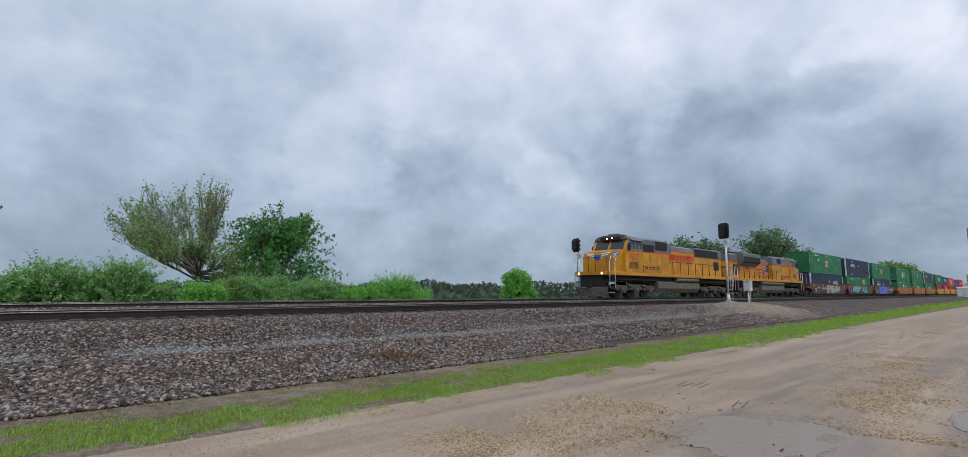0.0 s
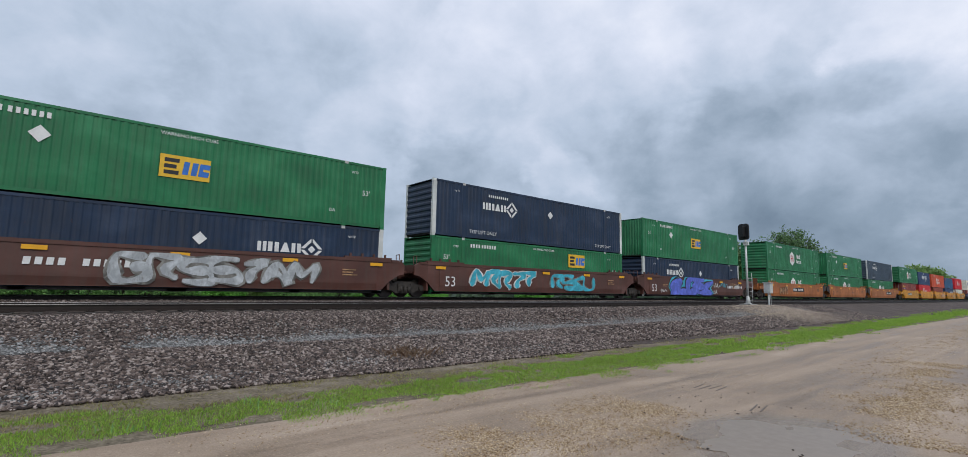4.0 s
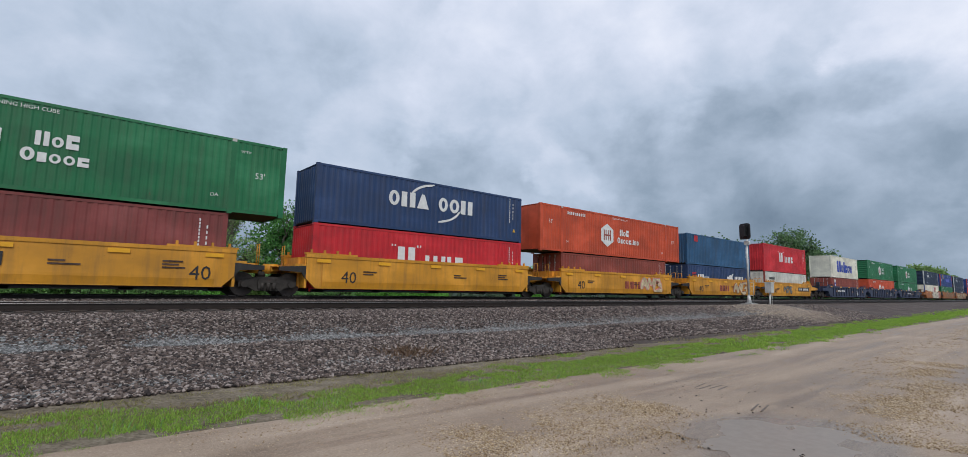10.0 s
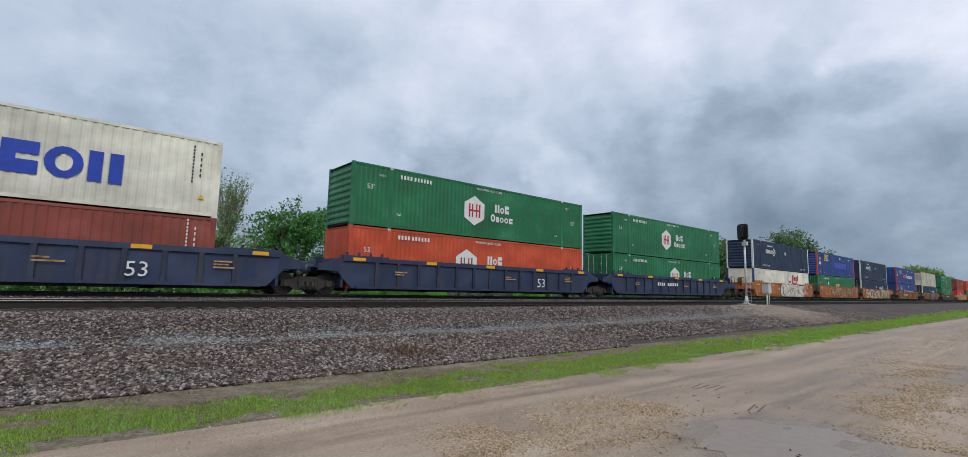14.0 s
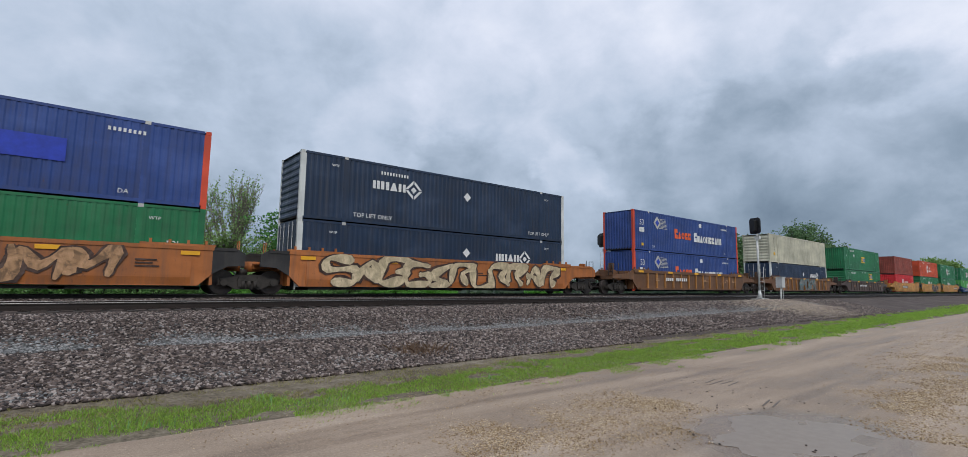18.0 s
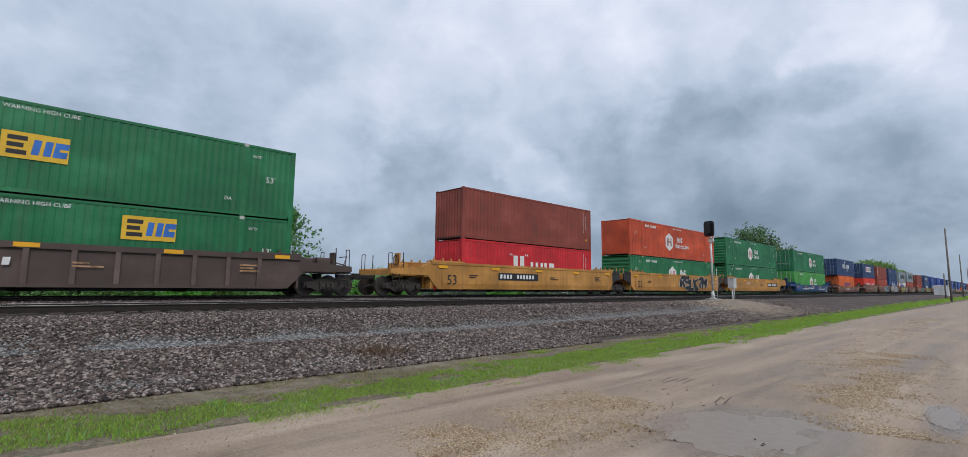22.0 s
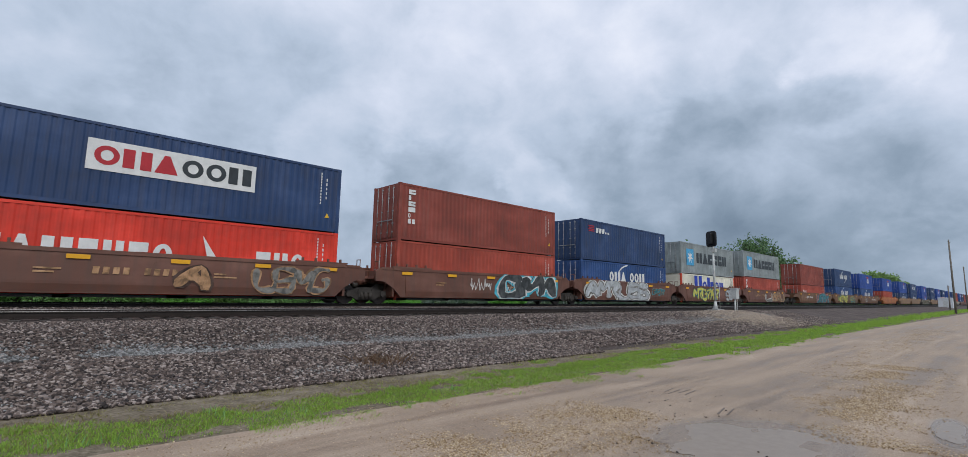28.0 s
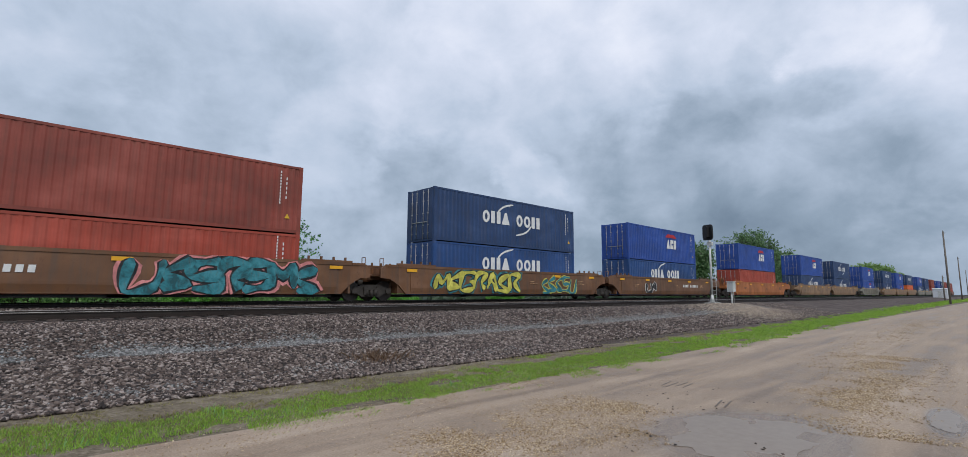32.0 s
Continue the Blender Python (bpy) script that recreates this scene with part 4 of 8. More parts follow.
def truck(parent, x, base=1.78):
    """A two-axle truck: cast side frames with springs, bolster and two wheelsets."""
    def frame_side(side):
        y0, y1 = sorted((side * 1.0, side * 1.13))
        b = base / 2
        s = Shape().along_y([(-b - 0.2, 0.36), (-b + 0.16, 0.34), (-b + 0.42, 0.20), (b - 0.42, 0.20), (b - 0.16, 0.34), (b + 0.2, 0.36), (b + 0.2, 0.58), (b - 0.25, 0.66), (0.4, 0.76), (-0.4, 0.76), (-b + 0.25, 0.66), (-b - 0.2, 0.58)], y0, y1)
        for k in (-0.22, 0, 0.22):       # spring nest
            s.rod((k, side * 1.15, 0.24), (k, side * 1.15, 0.52), 0.08, 8)
        for e in (-1, 1):                # bearing end caps
            s.rod((e * b, side * 1.13, 0.457), (e * b, side * 1.22, 0.457), 0.13, 10)
            s.along_y([(e * 0.34 - 0.05, 0.3), (e * 0.34 + 0.05, 0.3), (e * 0.34 + 0.05, 0.66), (e * 0.34 - 0.05, 0.66)], *sorted((side * 1.12, side * 1.19)))
        return s.box(-0.42, 0.42, *sorted((side * 1.12, side * 1.2)), 0.52, 0.60)
    bol = part("truck", owned(("truck",), lambda: Shape().soft(-0.22, 0.22, -1.05, 1.05, 0.45, 0.75, 0.05).rod((0, 0, 0.75), (0, 0, 0.98), 0.2, 10).rod((-0.6, -0.6, 0.32), (0.6, -0.6, 0.32), 0.03).rod((-0.6, 0.6, 0.32), (0.6, 0.6, 0.32), 0.03), M_TRUCK), None, parent, "dark grimy two-axle truck", pose(x, 0, 0))
    for side in (-1, 1):
        part("side_frame", owned(("side_frame", side), lambda: frame_side(side), M_TRUCK), None, bol)
    for e in (-1, 1):
        w = part("wheelset", owned(("wheelset",), wheel_shape, M_WHEEL), None, bol, "", pose(e * base / 2, 0, WHEEL_R))
        SPINNERS.append((w, e * base / 2, WHEEL_R))
    return bol


def coupler(parent, x0, x1):
    e = 1 if x1 > x0 else -1
    part("coupler", owned(("coupler", e), lambda: Shape().soft(min(0, e * 1.0), max(0, e * 1.0), -0.09, 0.09, 0.78, 0.98, 0.03).along_y([(e * 0.85, 0.74), (e * 1.12, 0.76), (e * 1.12, 1.04), (e * 0.85, 1.04)][::e], -0.16, 0.14)
         .line([(0, -0.25, 0.72), (e * 0.4, -0.28, 0.48), (e * 0.8, -0.26, 0.36), (e * 1.15, -0.2, 0.5)], 0.025), M_DARK), None, parent, "black knuckle coupler with air hose", pose(x1 - e * 1.0, 0, 0))


CARP = {k: paint("car_" + k, lin(*c), 0.55, d, u) for k, (c, d, u) in {
    "brown": ((86, 50, 40), 0.45, 0.14), "orange": ((168, 98, 44), 0.55, 0.15), "yellow": ((206, 142, 32), 0.35, 0.08), "blue": ((38, 51, 80), 0.5, 0.12),
    "tan": ((110, 74, 46), 0.6, 0.22), "dark": ((78, 62, 56), 0.5, 0.14), "ochre": ((186, 132, 62), 0.35, 0.08), "clean": ((26, 66, 112), 0.3, 0.04),
    "dull": ((108, 70, 56), 0.45, 0.14), "grey": ((128, 124, 112), 0.5, 0.14), "pale": ((138, 108, 78), 0.5, 0.18)}.items()}
RIBP = {"tan": paint("rib_ochre", lin(170, 116, 58), 0.6, 0.4, 0.12), "dark": paint("rib_dark", lin(92, 76, 70), 0.6, 0.4, 0.1), "blue": paint("rib_blue", lin(36, 44, 66), 0.6, 0.5, 0.15)}
END_BLACK = paint("car_end_black", (0.020, 0.019, 0.019), 0.65, 0.5, 0.1)
M_REFL = plain("yellow_reflector", lin(232, 168, 30), 0.5, 0, 0.1)
CARS = []


def end_gear(parent, mat, hw, he, e, brake, art):
    """The platform over a truck at one end: deck, bulkhead, ladder rails and brake stand."""
    def deck():
        a, b = sorted((e * (hw + 0.15), e * he))
        s = Shape().box(a, b, -0.5, 0.5, 1.0, 1.22).box(*sorted((e * (hw + 0.15), e * (hw + 0.55))), -1.45, 1.45, 0.95, 1.32)
        if not art:
            s.box(*sorted((e * (he - 0.25), e * he)), -1.4, 1.4, 0.98, 1.24).box(a, b, -1.42, -1.0, 1.20, 1.25).box(a, b, 1.0, 1.42, 1.20, 1.25)
        else:
            s.rod((e * (he - 0.1), 0, 0.9), (e * (he - 0.1), 0, 1.3), 0.3, 12).box(a, b, -1.2, 1.2, 1.16, 1.2)
        return s
    part("end_platform", owned(("end_platform", e, art, round(hw, 2), round(he, 2)), deck, mat), None, parent)
    part("bulkhead", owned(("bulkhead", e, round(hw, 2)), lambda: Shape().box(*sorted((e * (hw + 0.06), e * (hw + 0.16))), -1.44, 1.44, 0.35, 1.62).box(*sorted((e * (hw + 0.16), e * (hw + 0.26))), -0.9, -0.8, 0.4, 1.6).box(*sorted((e * (hw + 0.16), e * (hw + 0.26))), 0.8, 0.9, 0.4, 1.6), mat), None, parent)
    if not art:
        for y in (-1.42, 1.42):
            part("handrail", owned(("handrail", e, y, round(he, 2)), lambda: Shape().line([(e * (he - 0.1), y, 1.2), (e * (he - 0.1), y, 2.05), (e * (he - 0.1), y * 0.78, 2.05), (e * (he - 0.1), y * 0.78, 1.2)], 0.02), M_TRUCK), None, parent)
            part("post", owned(("post", e, y, round(he, 2)), lambda: Shape().line([(e * (he - 0.75), y, 1.2), (e * (he - 0.75), y, 2.1)], 0.025), M_TRUCK), None, parent)

            def rungs():
                s = Shape().line([(e * (he - 0.15), y, 0.42), (e * (he - 0.15), y, 1.2)], 0.02).line([(e * (he - 0.55), y, 0.42), (e * (he - 0.55), y, 1.2)], 0.02)
                for z in (0.45, 0.72, 0.98):
                    s.line([(e * (he - 0.15), y, z), (e * (he - 0.55), y, z)], 0.018)
                return s
            part("ladder", owned(("ladder", e, y, round(he, 2)), rungs, M_TRUCK), None, parent)
    else:
        part("handrail", owned(("art_rail", e, round(he, 2)), lambda: Shape().line([(e * (he - 0.2), -1.35, 1.2), (e * (he - 0.2), -1.35, 2.0), (e * (he - 0.2), -1.05, 2.0), (e * (he - 0.2), -1.05, 1.2)], 0.02).line([(e * (he - 0.2), -1.35, 1.6), (e * (he - 0.2), -1.05, 1.6)], 0.018), mat), None, parent)
    if not art and not brake and e > 0:
        part("air_brake_valve", owned(("air_brake_valve", round(he, 2)), lambda: Shape().soft(he - 1.5, he - 0.9, -1.2, -0.7, 1.25, 1.66, 0.05).rod((he - 2.1, -0.9, 1.48), (he - 1.5, -0.9, 1.48), 0.17, 10).box(he - 0.8, he - 0.7, -1.3, -0.9, 1.2, 1.9).rod((he - 0.9, -1.0, 1.55), (he - 0.2, -1.25, 1.35), 0.03, 5).line([(he - 0.3, -1.2, 1.25), (he - 0.1, -1.2, 1.75), (he - 0.1, -0.5, 1.75)], 0.022), mat), None, parent, "rusty air brake gear")
    if brake:
        st = part("brake_stand", owned(("brake_stand", e, round(he, 2)), lambda: Shape().box(*sorted((e * (he - 0.9), e * (he - 0.8))), -0.95, -0.55, 1.2, 2.1).box(*sorted((e * (he - 1.6), e * (he - 1.0))), -0.5, 0.3, 1.2, 1.62).rod((e * (he - 1.35), -0.7, 1.45), (e * (he - 1.35), 0.5, 1.45), 0.2, 10), mat), None, parent)
        part("brake_wheel", owned(("brake_wheel", e, round(he, 2)), lambda: Shape().line([(e * (he - 0.76), -0.75 + 0.25 * math.cos(a * 0.5236), 1.75 + 0.25 * math.sin(a * 0.5236)) for a in range(13)], 0.02).line([(e * (he - 0.76), -1.0, 1.75), (e * (he - 0.76), -0.5, 1.75)], 0.015).line([(e * (he - 0.76), -0.75, 1.5), (e * (he - 0.76), -0.75, 2.0)], 0.015), M_TRUCK), None, st)


def well_car(s, hw, left, right, colour, style, label, marks=()):
    """One unit of a well car. hw: half length of its well; left and right: where each end stops, and 'art' or 'end'; style: smooth, low or ribbed."""
    mat = CARP[colour]
    (xl, kl), (xr, kr) = left, right
    t = thing("well_car", label, "rail car", "well cars of the train")
    ends = ((-1, xl - (0.28 if kl == "art" else 1.0), kl, 1.55), (1, xr - (0.28 if kr == "art" else 1.0), kr, 1.55))
    hl, hr = ends[0][1], ends[1][1]
    key = (style, round(hw, 2), round(hl, 2), round(hr, 2), kl, kr)
    smooth, low_side = style != "ribbed", style == "low"
    top = 1.22 if low_side else 1.70 if smooth else 1.64

    def sill(side):
        y0, y1 = sorted((side * 1.50, side * 1.40))
        up = 1.86
        pts = [(-hw + 0.30, 0.33), (hw - 0.30, 0.33), (hw + 0.12, 0.74), (hw + 0.12, top + 0.02), (-hw - 0.12, top + 0.02), (-hw - 0.12, 0.74)]
        s = Shape().along_y(pts, y0, y1)
        if smooth:
            s.along_x([(side * 1.50, 0.36), (side * 1.545, 0.62), (side * 1.545, 0.70), (side * 1.50, top - 0.1)][::side], -hw + 0.55, hw - 0.55)
            s.box(-hw - 0.15, hw + 0.15, *sorted((side * 1.53, side * 1.38)), top - 0.10, top + 0.03)
        else:
            s.box(-hw - 0.15, hw + 0.15, *sorted((side * 1.58, side * 1.38)), top - 0.16, top + 0.03)
            s.box(-hw + 0.5, hw - 0.5, *sorted((side * 1.58, side * 1.38)), 0.31, 0.42)
        return s
    def end_sill(side, e, reach, deep, low):
        y0, y1 = sorted((side * 1.50, side * 1.40))
        if deep:    # the side runs on at full height over the truck
            pts = [(hw + 0.12, 0.74), (hw + 0.62, 1.04), (reach, 1.08), (reach, 1.52), (reach - 0.25, top - 0.02), (hw + 0.12, top - 0.01)]
            sh = Shape().along_y([(e * x, z) for x, z in pts][::e], y0, y1)
            return sh.box(*sorted((e * (hw + 0.2), e * (reach - 0.3))), *sorted((side * 1.53, side * 1.38)), top - 0.09, top + 0.02)
        if low:
            return Shape().along_y([(e * x, z) for x, z in ((hw + 0.12, 0.70), (hw + 0.30, 0.98), (reach, 1.02), (reach, 1.18), (hw + 0.12, 1.24))][::e], y0, y1)
        pts = [(hw + 0.12, 0.74), (hw + 0.34, 1.02), (reach, 1.06), (reach, 1.30), (hw + 0.75, 1.42), (hw + 0.25, top + 0.0), (hw + 0.12, top + 0.0)]
        return Shape().along_y([(e * x, min(z, top)) for x, z in pts][::e], y0, y1)
    for e, he_, k_, _ in ends:
        dark = colour in ("orange", "ochre", "yellow") and k_ == "art"
        for side in (-1, 1):
            deep = smooth and not low_side and (k_ == "end" and e > 0 and hw > 7 or k_ == "art" and colour != "yellow")
            part("end_sill", owned(("end_sill", side, e, deep, dark, *key), lambda: end_sill(side, e, he_, deep, dark), END_BLACK if dark else mat), None, t, "black-painted sill over the truck" if dark else "")
    if style == "ribbed":
        n = round(2 * hw / 1.18)
        rib = owned(("rib", round(hw, 2)), lambda: Shape().along_x([(-0.043, 0), (0.043, 0), (0.043, top - 0.58), (-0.043, top - 0.58)], -0.075, 0.075), RIBP.get(colour, mat))
        for i in range(1, n):
            for side in (-1, 1):
                part("rib", rib, None, t, "", pose(-hw + 0.35 + (2 * hw - 0.7) * i / n, side * 1.538, 0.42))
    for side in (-1, 1):
        part("side_sill", owned(("side_sill", side, *key), lambda: sill(side), mat), None, t)

        def lug(e):
            a, b = sorted((e * (hw - 2.1), e * (hw + 0.2)))
            sh = Shape().box(a, b, *sorted((side * 1.52, side * 1.36)), top + 0.03, top + 0.10)
            for k in range(4):
                x = a + 0.3 + (b - a - 0.6) * k / 3
                sh.box(x - 0.04, x + 0.04, *sorted((side * 1.36, side * 1.44)), top + 0.10, top + 0.24)
            return sh
        for e in (-1, 1):
            part("guide_plate", owned(("guide_plate", side, e, style, round(hw, 2)), lambda: lug(e), mat), None, t)
    part("well_floor", owned(("well_floor", round(hw, 2)), lambda: Shape().box(-hw + 0.2, hw - 0.2, -1.38, -1.15, 0.2, 0.30).box(-hw + 0.2, hw - 0.2, 1.15, 1.38, 0.2, 0.30).box(-0.3, 0.3, -1.38, 1.38, 0.18, 0.29).box(-hw + 0.2, -hw + 0.7, -1.38, 1.38, 0.18, 0.29).box(hw - 0.7, hw - 0.2, -1.38, 1.38, 0.18, 0.29).box(-hw / 2 - 0.2, -hw / 2 + 0.2, -1.38, 1.38, 0.18, 0.29).box(hw / 2 - 0.2, hw / 2 + 0.2, -1.38, 1.38, 0.18, 0.29), M_DARK), None, t)
    for e, he, k, _ in ends:
        end_gear(t, mat, hw, he, e, k == "end" and e < 0 or k == "brake", k == "art")
    # trucks: a shared one hangs under the leading end of each following unit
    if kl == "art":
        truck(t, -xl)
    else:
        truck(t, -hw - 1.62)
        coupler(t, -hl, -xl)
    if kr != "art":
        truck(t, hw + 1.62)
        coupler(t, hr, xr)
    # reflectors and painted marks on the near side
    for i in range(5):
        x = -hw + 0.6 + (2 * hw - 1.2) * i / 4
        part("reflector", owned(("reflector",), lambda: Shape().box(-0.3, 0.3, -0.006, 0, -0.07, 0.07), M_REFL), None, t, "", pose(x, -1.553 if smooth else -1.585, top - (0.22 if smooth else 0.06)))
    data = SP["tan"] if colour in ("brown", "dull", "tan", "dark", "blue") else SP["dark"]
    for nm, me, dx, dz in list(marks) + stencils(hw - 2.2, (0.7, 0.5, 0.62), data) + stencils(-hw + 2.4, (0.5, 0.66), data) + stencils(1.1, (0.8, 0.42), data):
        part(nm, me, None, t, "", pose(dx, -1.556 if smooth else -1.59, dz - 0.3 * low_side))
    t["s"], t["z"] = s, 0.0
    CARS.append(t)
    return t


def number_mark(x, plate=True, c=None):
    c = c or WHITE
    out = [("number_plate", shape_mesh("number_plate", [rect(0, 3.5, 0, 0.42)], BLACK), x, 0.86)] if plate else []
    bar = owned(("number_bar",), lambda: Shape().flat([(0, 0.10), (0.17, 0.10), (0.19, 0.33), (0.02, 0.33)], -0.003), c)
    return out + [("number_bar", bar, x + dx, 0.86) for dx in [0.14 + 0.27 * i for i in range(4)] + [1.55 + 0.27 * i for i in range(6)]]


def size_mark(x, text, c=None):
    return [("size_marking", letters(text, 0.52, c or BLACK), x, 0.58)]


def ribbon(pts, r, y, seed):
    """One sprayed stroke along a bent line, swelling and thinning, with pointed ends."""
    fine = []
    q = [pts[0]] + pts + [pts[-1]]
    for a, b, c, d in zip(q, q[1:], q[2:], q[3:]):
        for k in range(5):
            u = k / 5
            fine.append(tuple(0.5 * (2 * b[m] + (c[m] - a[m]) * u + (2 * a[m] - 5 * b[m] + 4 * c[m] - d[m]) * u * u + (3 * b[m] - a[m] - 3 * c[m] + d[m]) * u ** 3) for m in (0, 1)))
    fine.append(pts[-1])
    v, n = [], len(fine)
    for i, (px, pz) in enumerate(fine):
        (ax, az), (bx, bz) = fine[max(0, i - 1)], fine[min(n - 1, i + 1)]
        d = math.hypot(bx - ax, bz - az) or 1.0
        w = r * (0.30 if i in (0, n - 1) else 0.85 + 0.35 * math.sin(i * 0.9 + seed))
        yy = y - 0.00025 * i
        v += [(px - (bz - az) / d * w, yy, pz + (bx - ax) / d * w), (px + (bz - az) / d * w, yy, pz - (bx - ax) / d * w)]
    return Shape().add(v, [(2 * i, 2 * i + 1, 2 * i + 3, 2 * i + 2) for i in range(n - 1)])


STROKES = (((0, 0), (0, 2), (1, 1), (2, 2), (2, 0)), ((2, 2), (0, 2), (0, 0), (2, 0), (2, 1), (1, 1)), ((0, 0), (1, 2), (2, 0), (1, 1), (0, 1)), ((2, 2), (0, 2), (0, 1), (2, 1), (2, 0), (0, 0)),
           ((0, 2), (0, 0), (2, 0), (2, 2)), ((0, 0), (0, 2), (2, 2), (1, 1), (2, 0)), ((2, 2), (0, 1), (2, 0), (0, 0)), ((0, 2), (2, 2), (1, 1), (1, 0)))


def scrawl(seed, x, width, z, height, fill, edge, n=5, back=None, fat=1.0):
    """Painted graffiti: a row of crowded bent strokes, each over a wider outline, and over a halo where there is one."""
    rnd, out, w = random.Random(seed), [], width / n
    halo, line, body = [], [], []
    for i in range(n):
        lean, drop = rnd.uniform(-0.05, 0.30) * height, rnd.uniform(-0.06, 0.08) * height
        at = lambda c, k: (i * w + w * (0.02 + 0.46 * c) + lean * (k / 2 - 0.5) + rnd.uniform(-0.08, 0.08) * w, min(height, max(0.02, height * (0.13 + 0.37 * k) + drop + rnd.uniform(-0.06, 0.06) * height)))
        pts = [at(c, k) for c, k in rnd.choice(STROKES)]
        r = fat * min(w, height) * rnd.uniform(0.13, 0.17)
        if back:
            halo.append(("graffiti_halo", ribbon(pts, r * (1.5 + 0.8 / fat), -0.0, i), back))
        line.append(("graffiti_outline", ribbon(pts, r * (1 + 0.6 / fat), -0.008 - 0.002 * (i % 2), i), edge))
        body.append(("graffiti_stroke", ribbon(pts, r, -0.018 - 0.002 * (i % 2), i), fill))
    for nm, sh, mat in halo + line + body:
        sh.v = [(px, py, min(max(pz, -0.04), height * 1.08)) for px, py, pz in sh.v]
        me = sh.mesh(nm)
        me.materials.append(mat)
        out.append((nm, me, x, z))
    return out


def tag(seed, x, width, z, height, mat, n=6):
    """A thin hand-sprayed scribble of linked strokes."""
    rnd, out = random.Random(seed), []
    px, pz = 0.0, height * 0.5
    for i in range(n * 3):
        qx, qz = width * (i + 1) / (n * 3) + rnd.uniform(-0.06, 0.06), height * rnd.choice((0.05, 0.3, 0.6, 0.95))
        d = math.hypot(qx - px, qz - pz) or 1.0
        ux, uz, r = (qx - px) / d, (qz - pz) / d, 0.022
        out.append([(px - uz * r, pz + ux * r), (px + uz * r, pz - ux * r), (qx + uz * r, qz - ux * r), (qx - uz * r, qz + ux * r)])
        px, pz = qx, qz
    return [("spray_tag", shape_layers("spray_tag", out, mat, -0.004), x, z)]


def sprayed(key, colour):
    """Aerosol paint: uneven cover, with soft-edged patches of a second, deeper tone."""
    m, nt, b = shader(key)
    patch = noise_tex(nt, coords(nt, (1.6, 1.6, 1.6)), 1.6, 5, 0.6, 0.6)
    thin = noise_tex(nt, coords(nt, (4, 4, 1.2)), 3.0, 8, 0.7)
    deep = 0.80 if sum(colour) > 0.75 else 0.45
    col = ramp(nt, patch, ((0.40, tuple(c * deep for c in colour)), (0.50, colour), (0.66, tuple(min(1, c * 1.3 + 0.03) for c in colour))))
    col = mixc(nt, ramp(nt, thin, ((0.52, (0, 0, 0)), (0.72, (0.55, 0.55, 0.55)))), col, (0.10, 0.075, 0.06))
    nt.links.new(col, b.inputs["Base Color"])
    b.inputs["Roughness"].default_value = 0.55
    return m


def stencils(x, rows, mat):
    """Small stencilled data as rows of plain bars."""
    return [("stencil_bar", shape_mesh("stencil_bar", [rect(0, w, 0, 0.055)], mat), x, 0.95 + 0.11 * i) for i, w in enumerate(rows)]


def shape_layers(name, outlines, mat, y):
    s = Shape()
    for i, o in enumerate(outlines):
        s.flat(o, y - 0.0003 * (i % 30))
    me = s.mesh(name)
    me.materials.append(mat)
    return me


SP = {k: sprayed("spray_" + k, lin(*c)) for k, c in {"silver": (172, 176, 178), "violet": (92, 108, 205), "cyan": (60, 170, 190), "white": (205, 205, 200), "black": (24, 24, 26),
                                                                   "teal": (40, 120, 130), "pink": (206, 130, 128), "yellow": (196, 190, 80), "tan": (170, 130, 92), "dark": (70, 46, 34), "grey": (120, 118, 112), "cream": (190, 172, 138), "rust": (150, 70, 48), "soot": (62, 66, 66), "bone": (206, 198, 180)}.items()}

CONTAINERS = []


def load(s, *keys):
    """Stack containers in a well: each item is a spec name, or a tuple of short ones side by side."""
    z = ZC
    for k in keys:
        if isinstance(k, tuple):
            off = -(F20 + 0.08) / 2
            for q in k:
                CONTAINERS.append(container(SPECS[q], s + off, z))
                off += F20 + 0.08
            z += LO + 0.01
        else:
            CONTAINERS.append(container(SPECS[k], s, z))
            z += SPECS[k]["H"] + 0.01


W53, W40 = 8.25, 6.28
LAB = {"brown": "brown well car with sprayed graffiti, rust and road grime", "orange": "rust-stained orange-brown double-stack well car", "yellow": "yellow double-stack well car with grimy sills", "blue": "dark blue ribbed double-stack well car",
       "tan": "rusty brown-tan well car with grimy sides", "dark": "dark brown single well car with ribbed sides", "ochre": "ochre yellow double-stack well car", "clean": "clean blue single well car with white marks",
       "dull": "dull brown well car covered with graffiti", "grey": "grey dusty double-stack well car", "pale": "faded brown dusty double-stack well car"}


def consist(centres, hw, colour, style, marks, coupler_at=3.55):
    """An articulated car of several units (or a single one)."""
    for i, s in enumerate(centres):
        left = ((s - centres[i - 1]) / 2, "art") if i else (hw + coupler_at, "end")
        right = ((centres[i + 1] - s) / 2, "art") if i < len(centres) - 1 else (hw + coupler_at, "brake" if len(centres) == 5 else "end")
        well_car(s, hw, left, right, colour, style, LAB[colour], marks[i] if i < len(marks) else ())


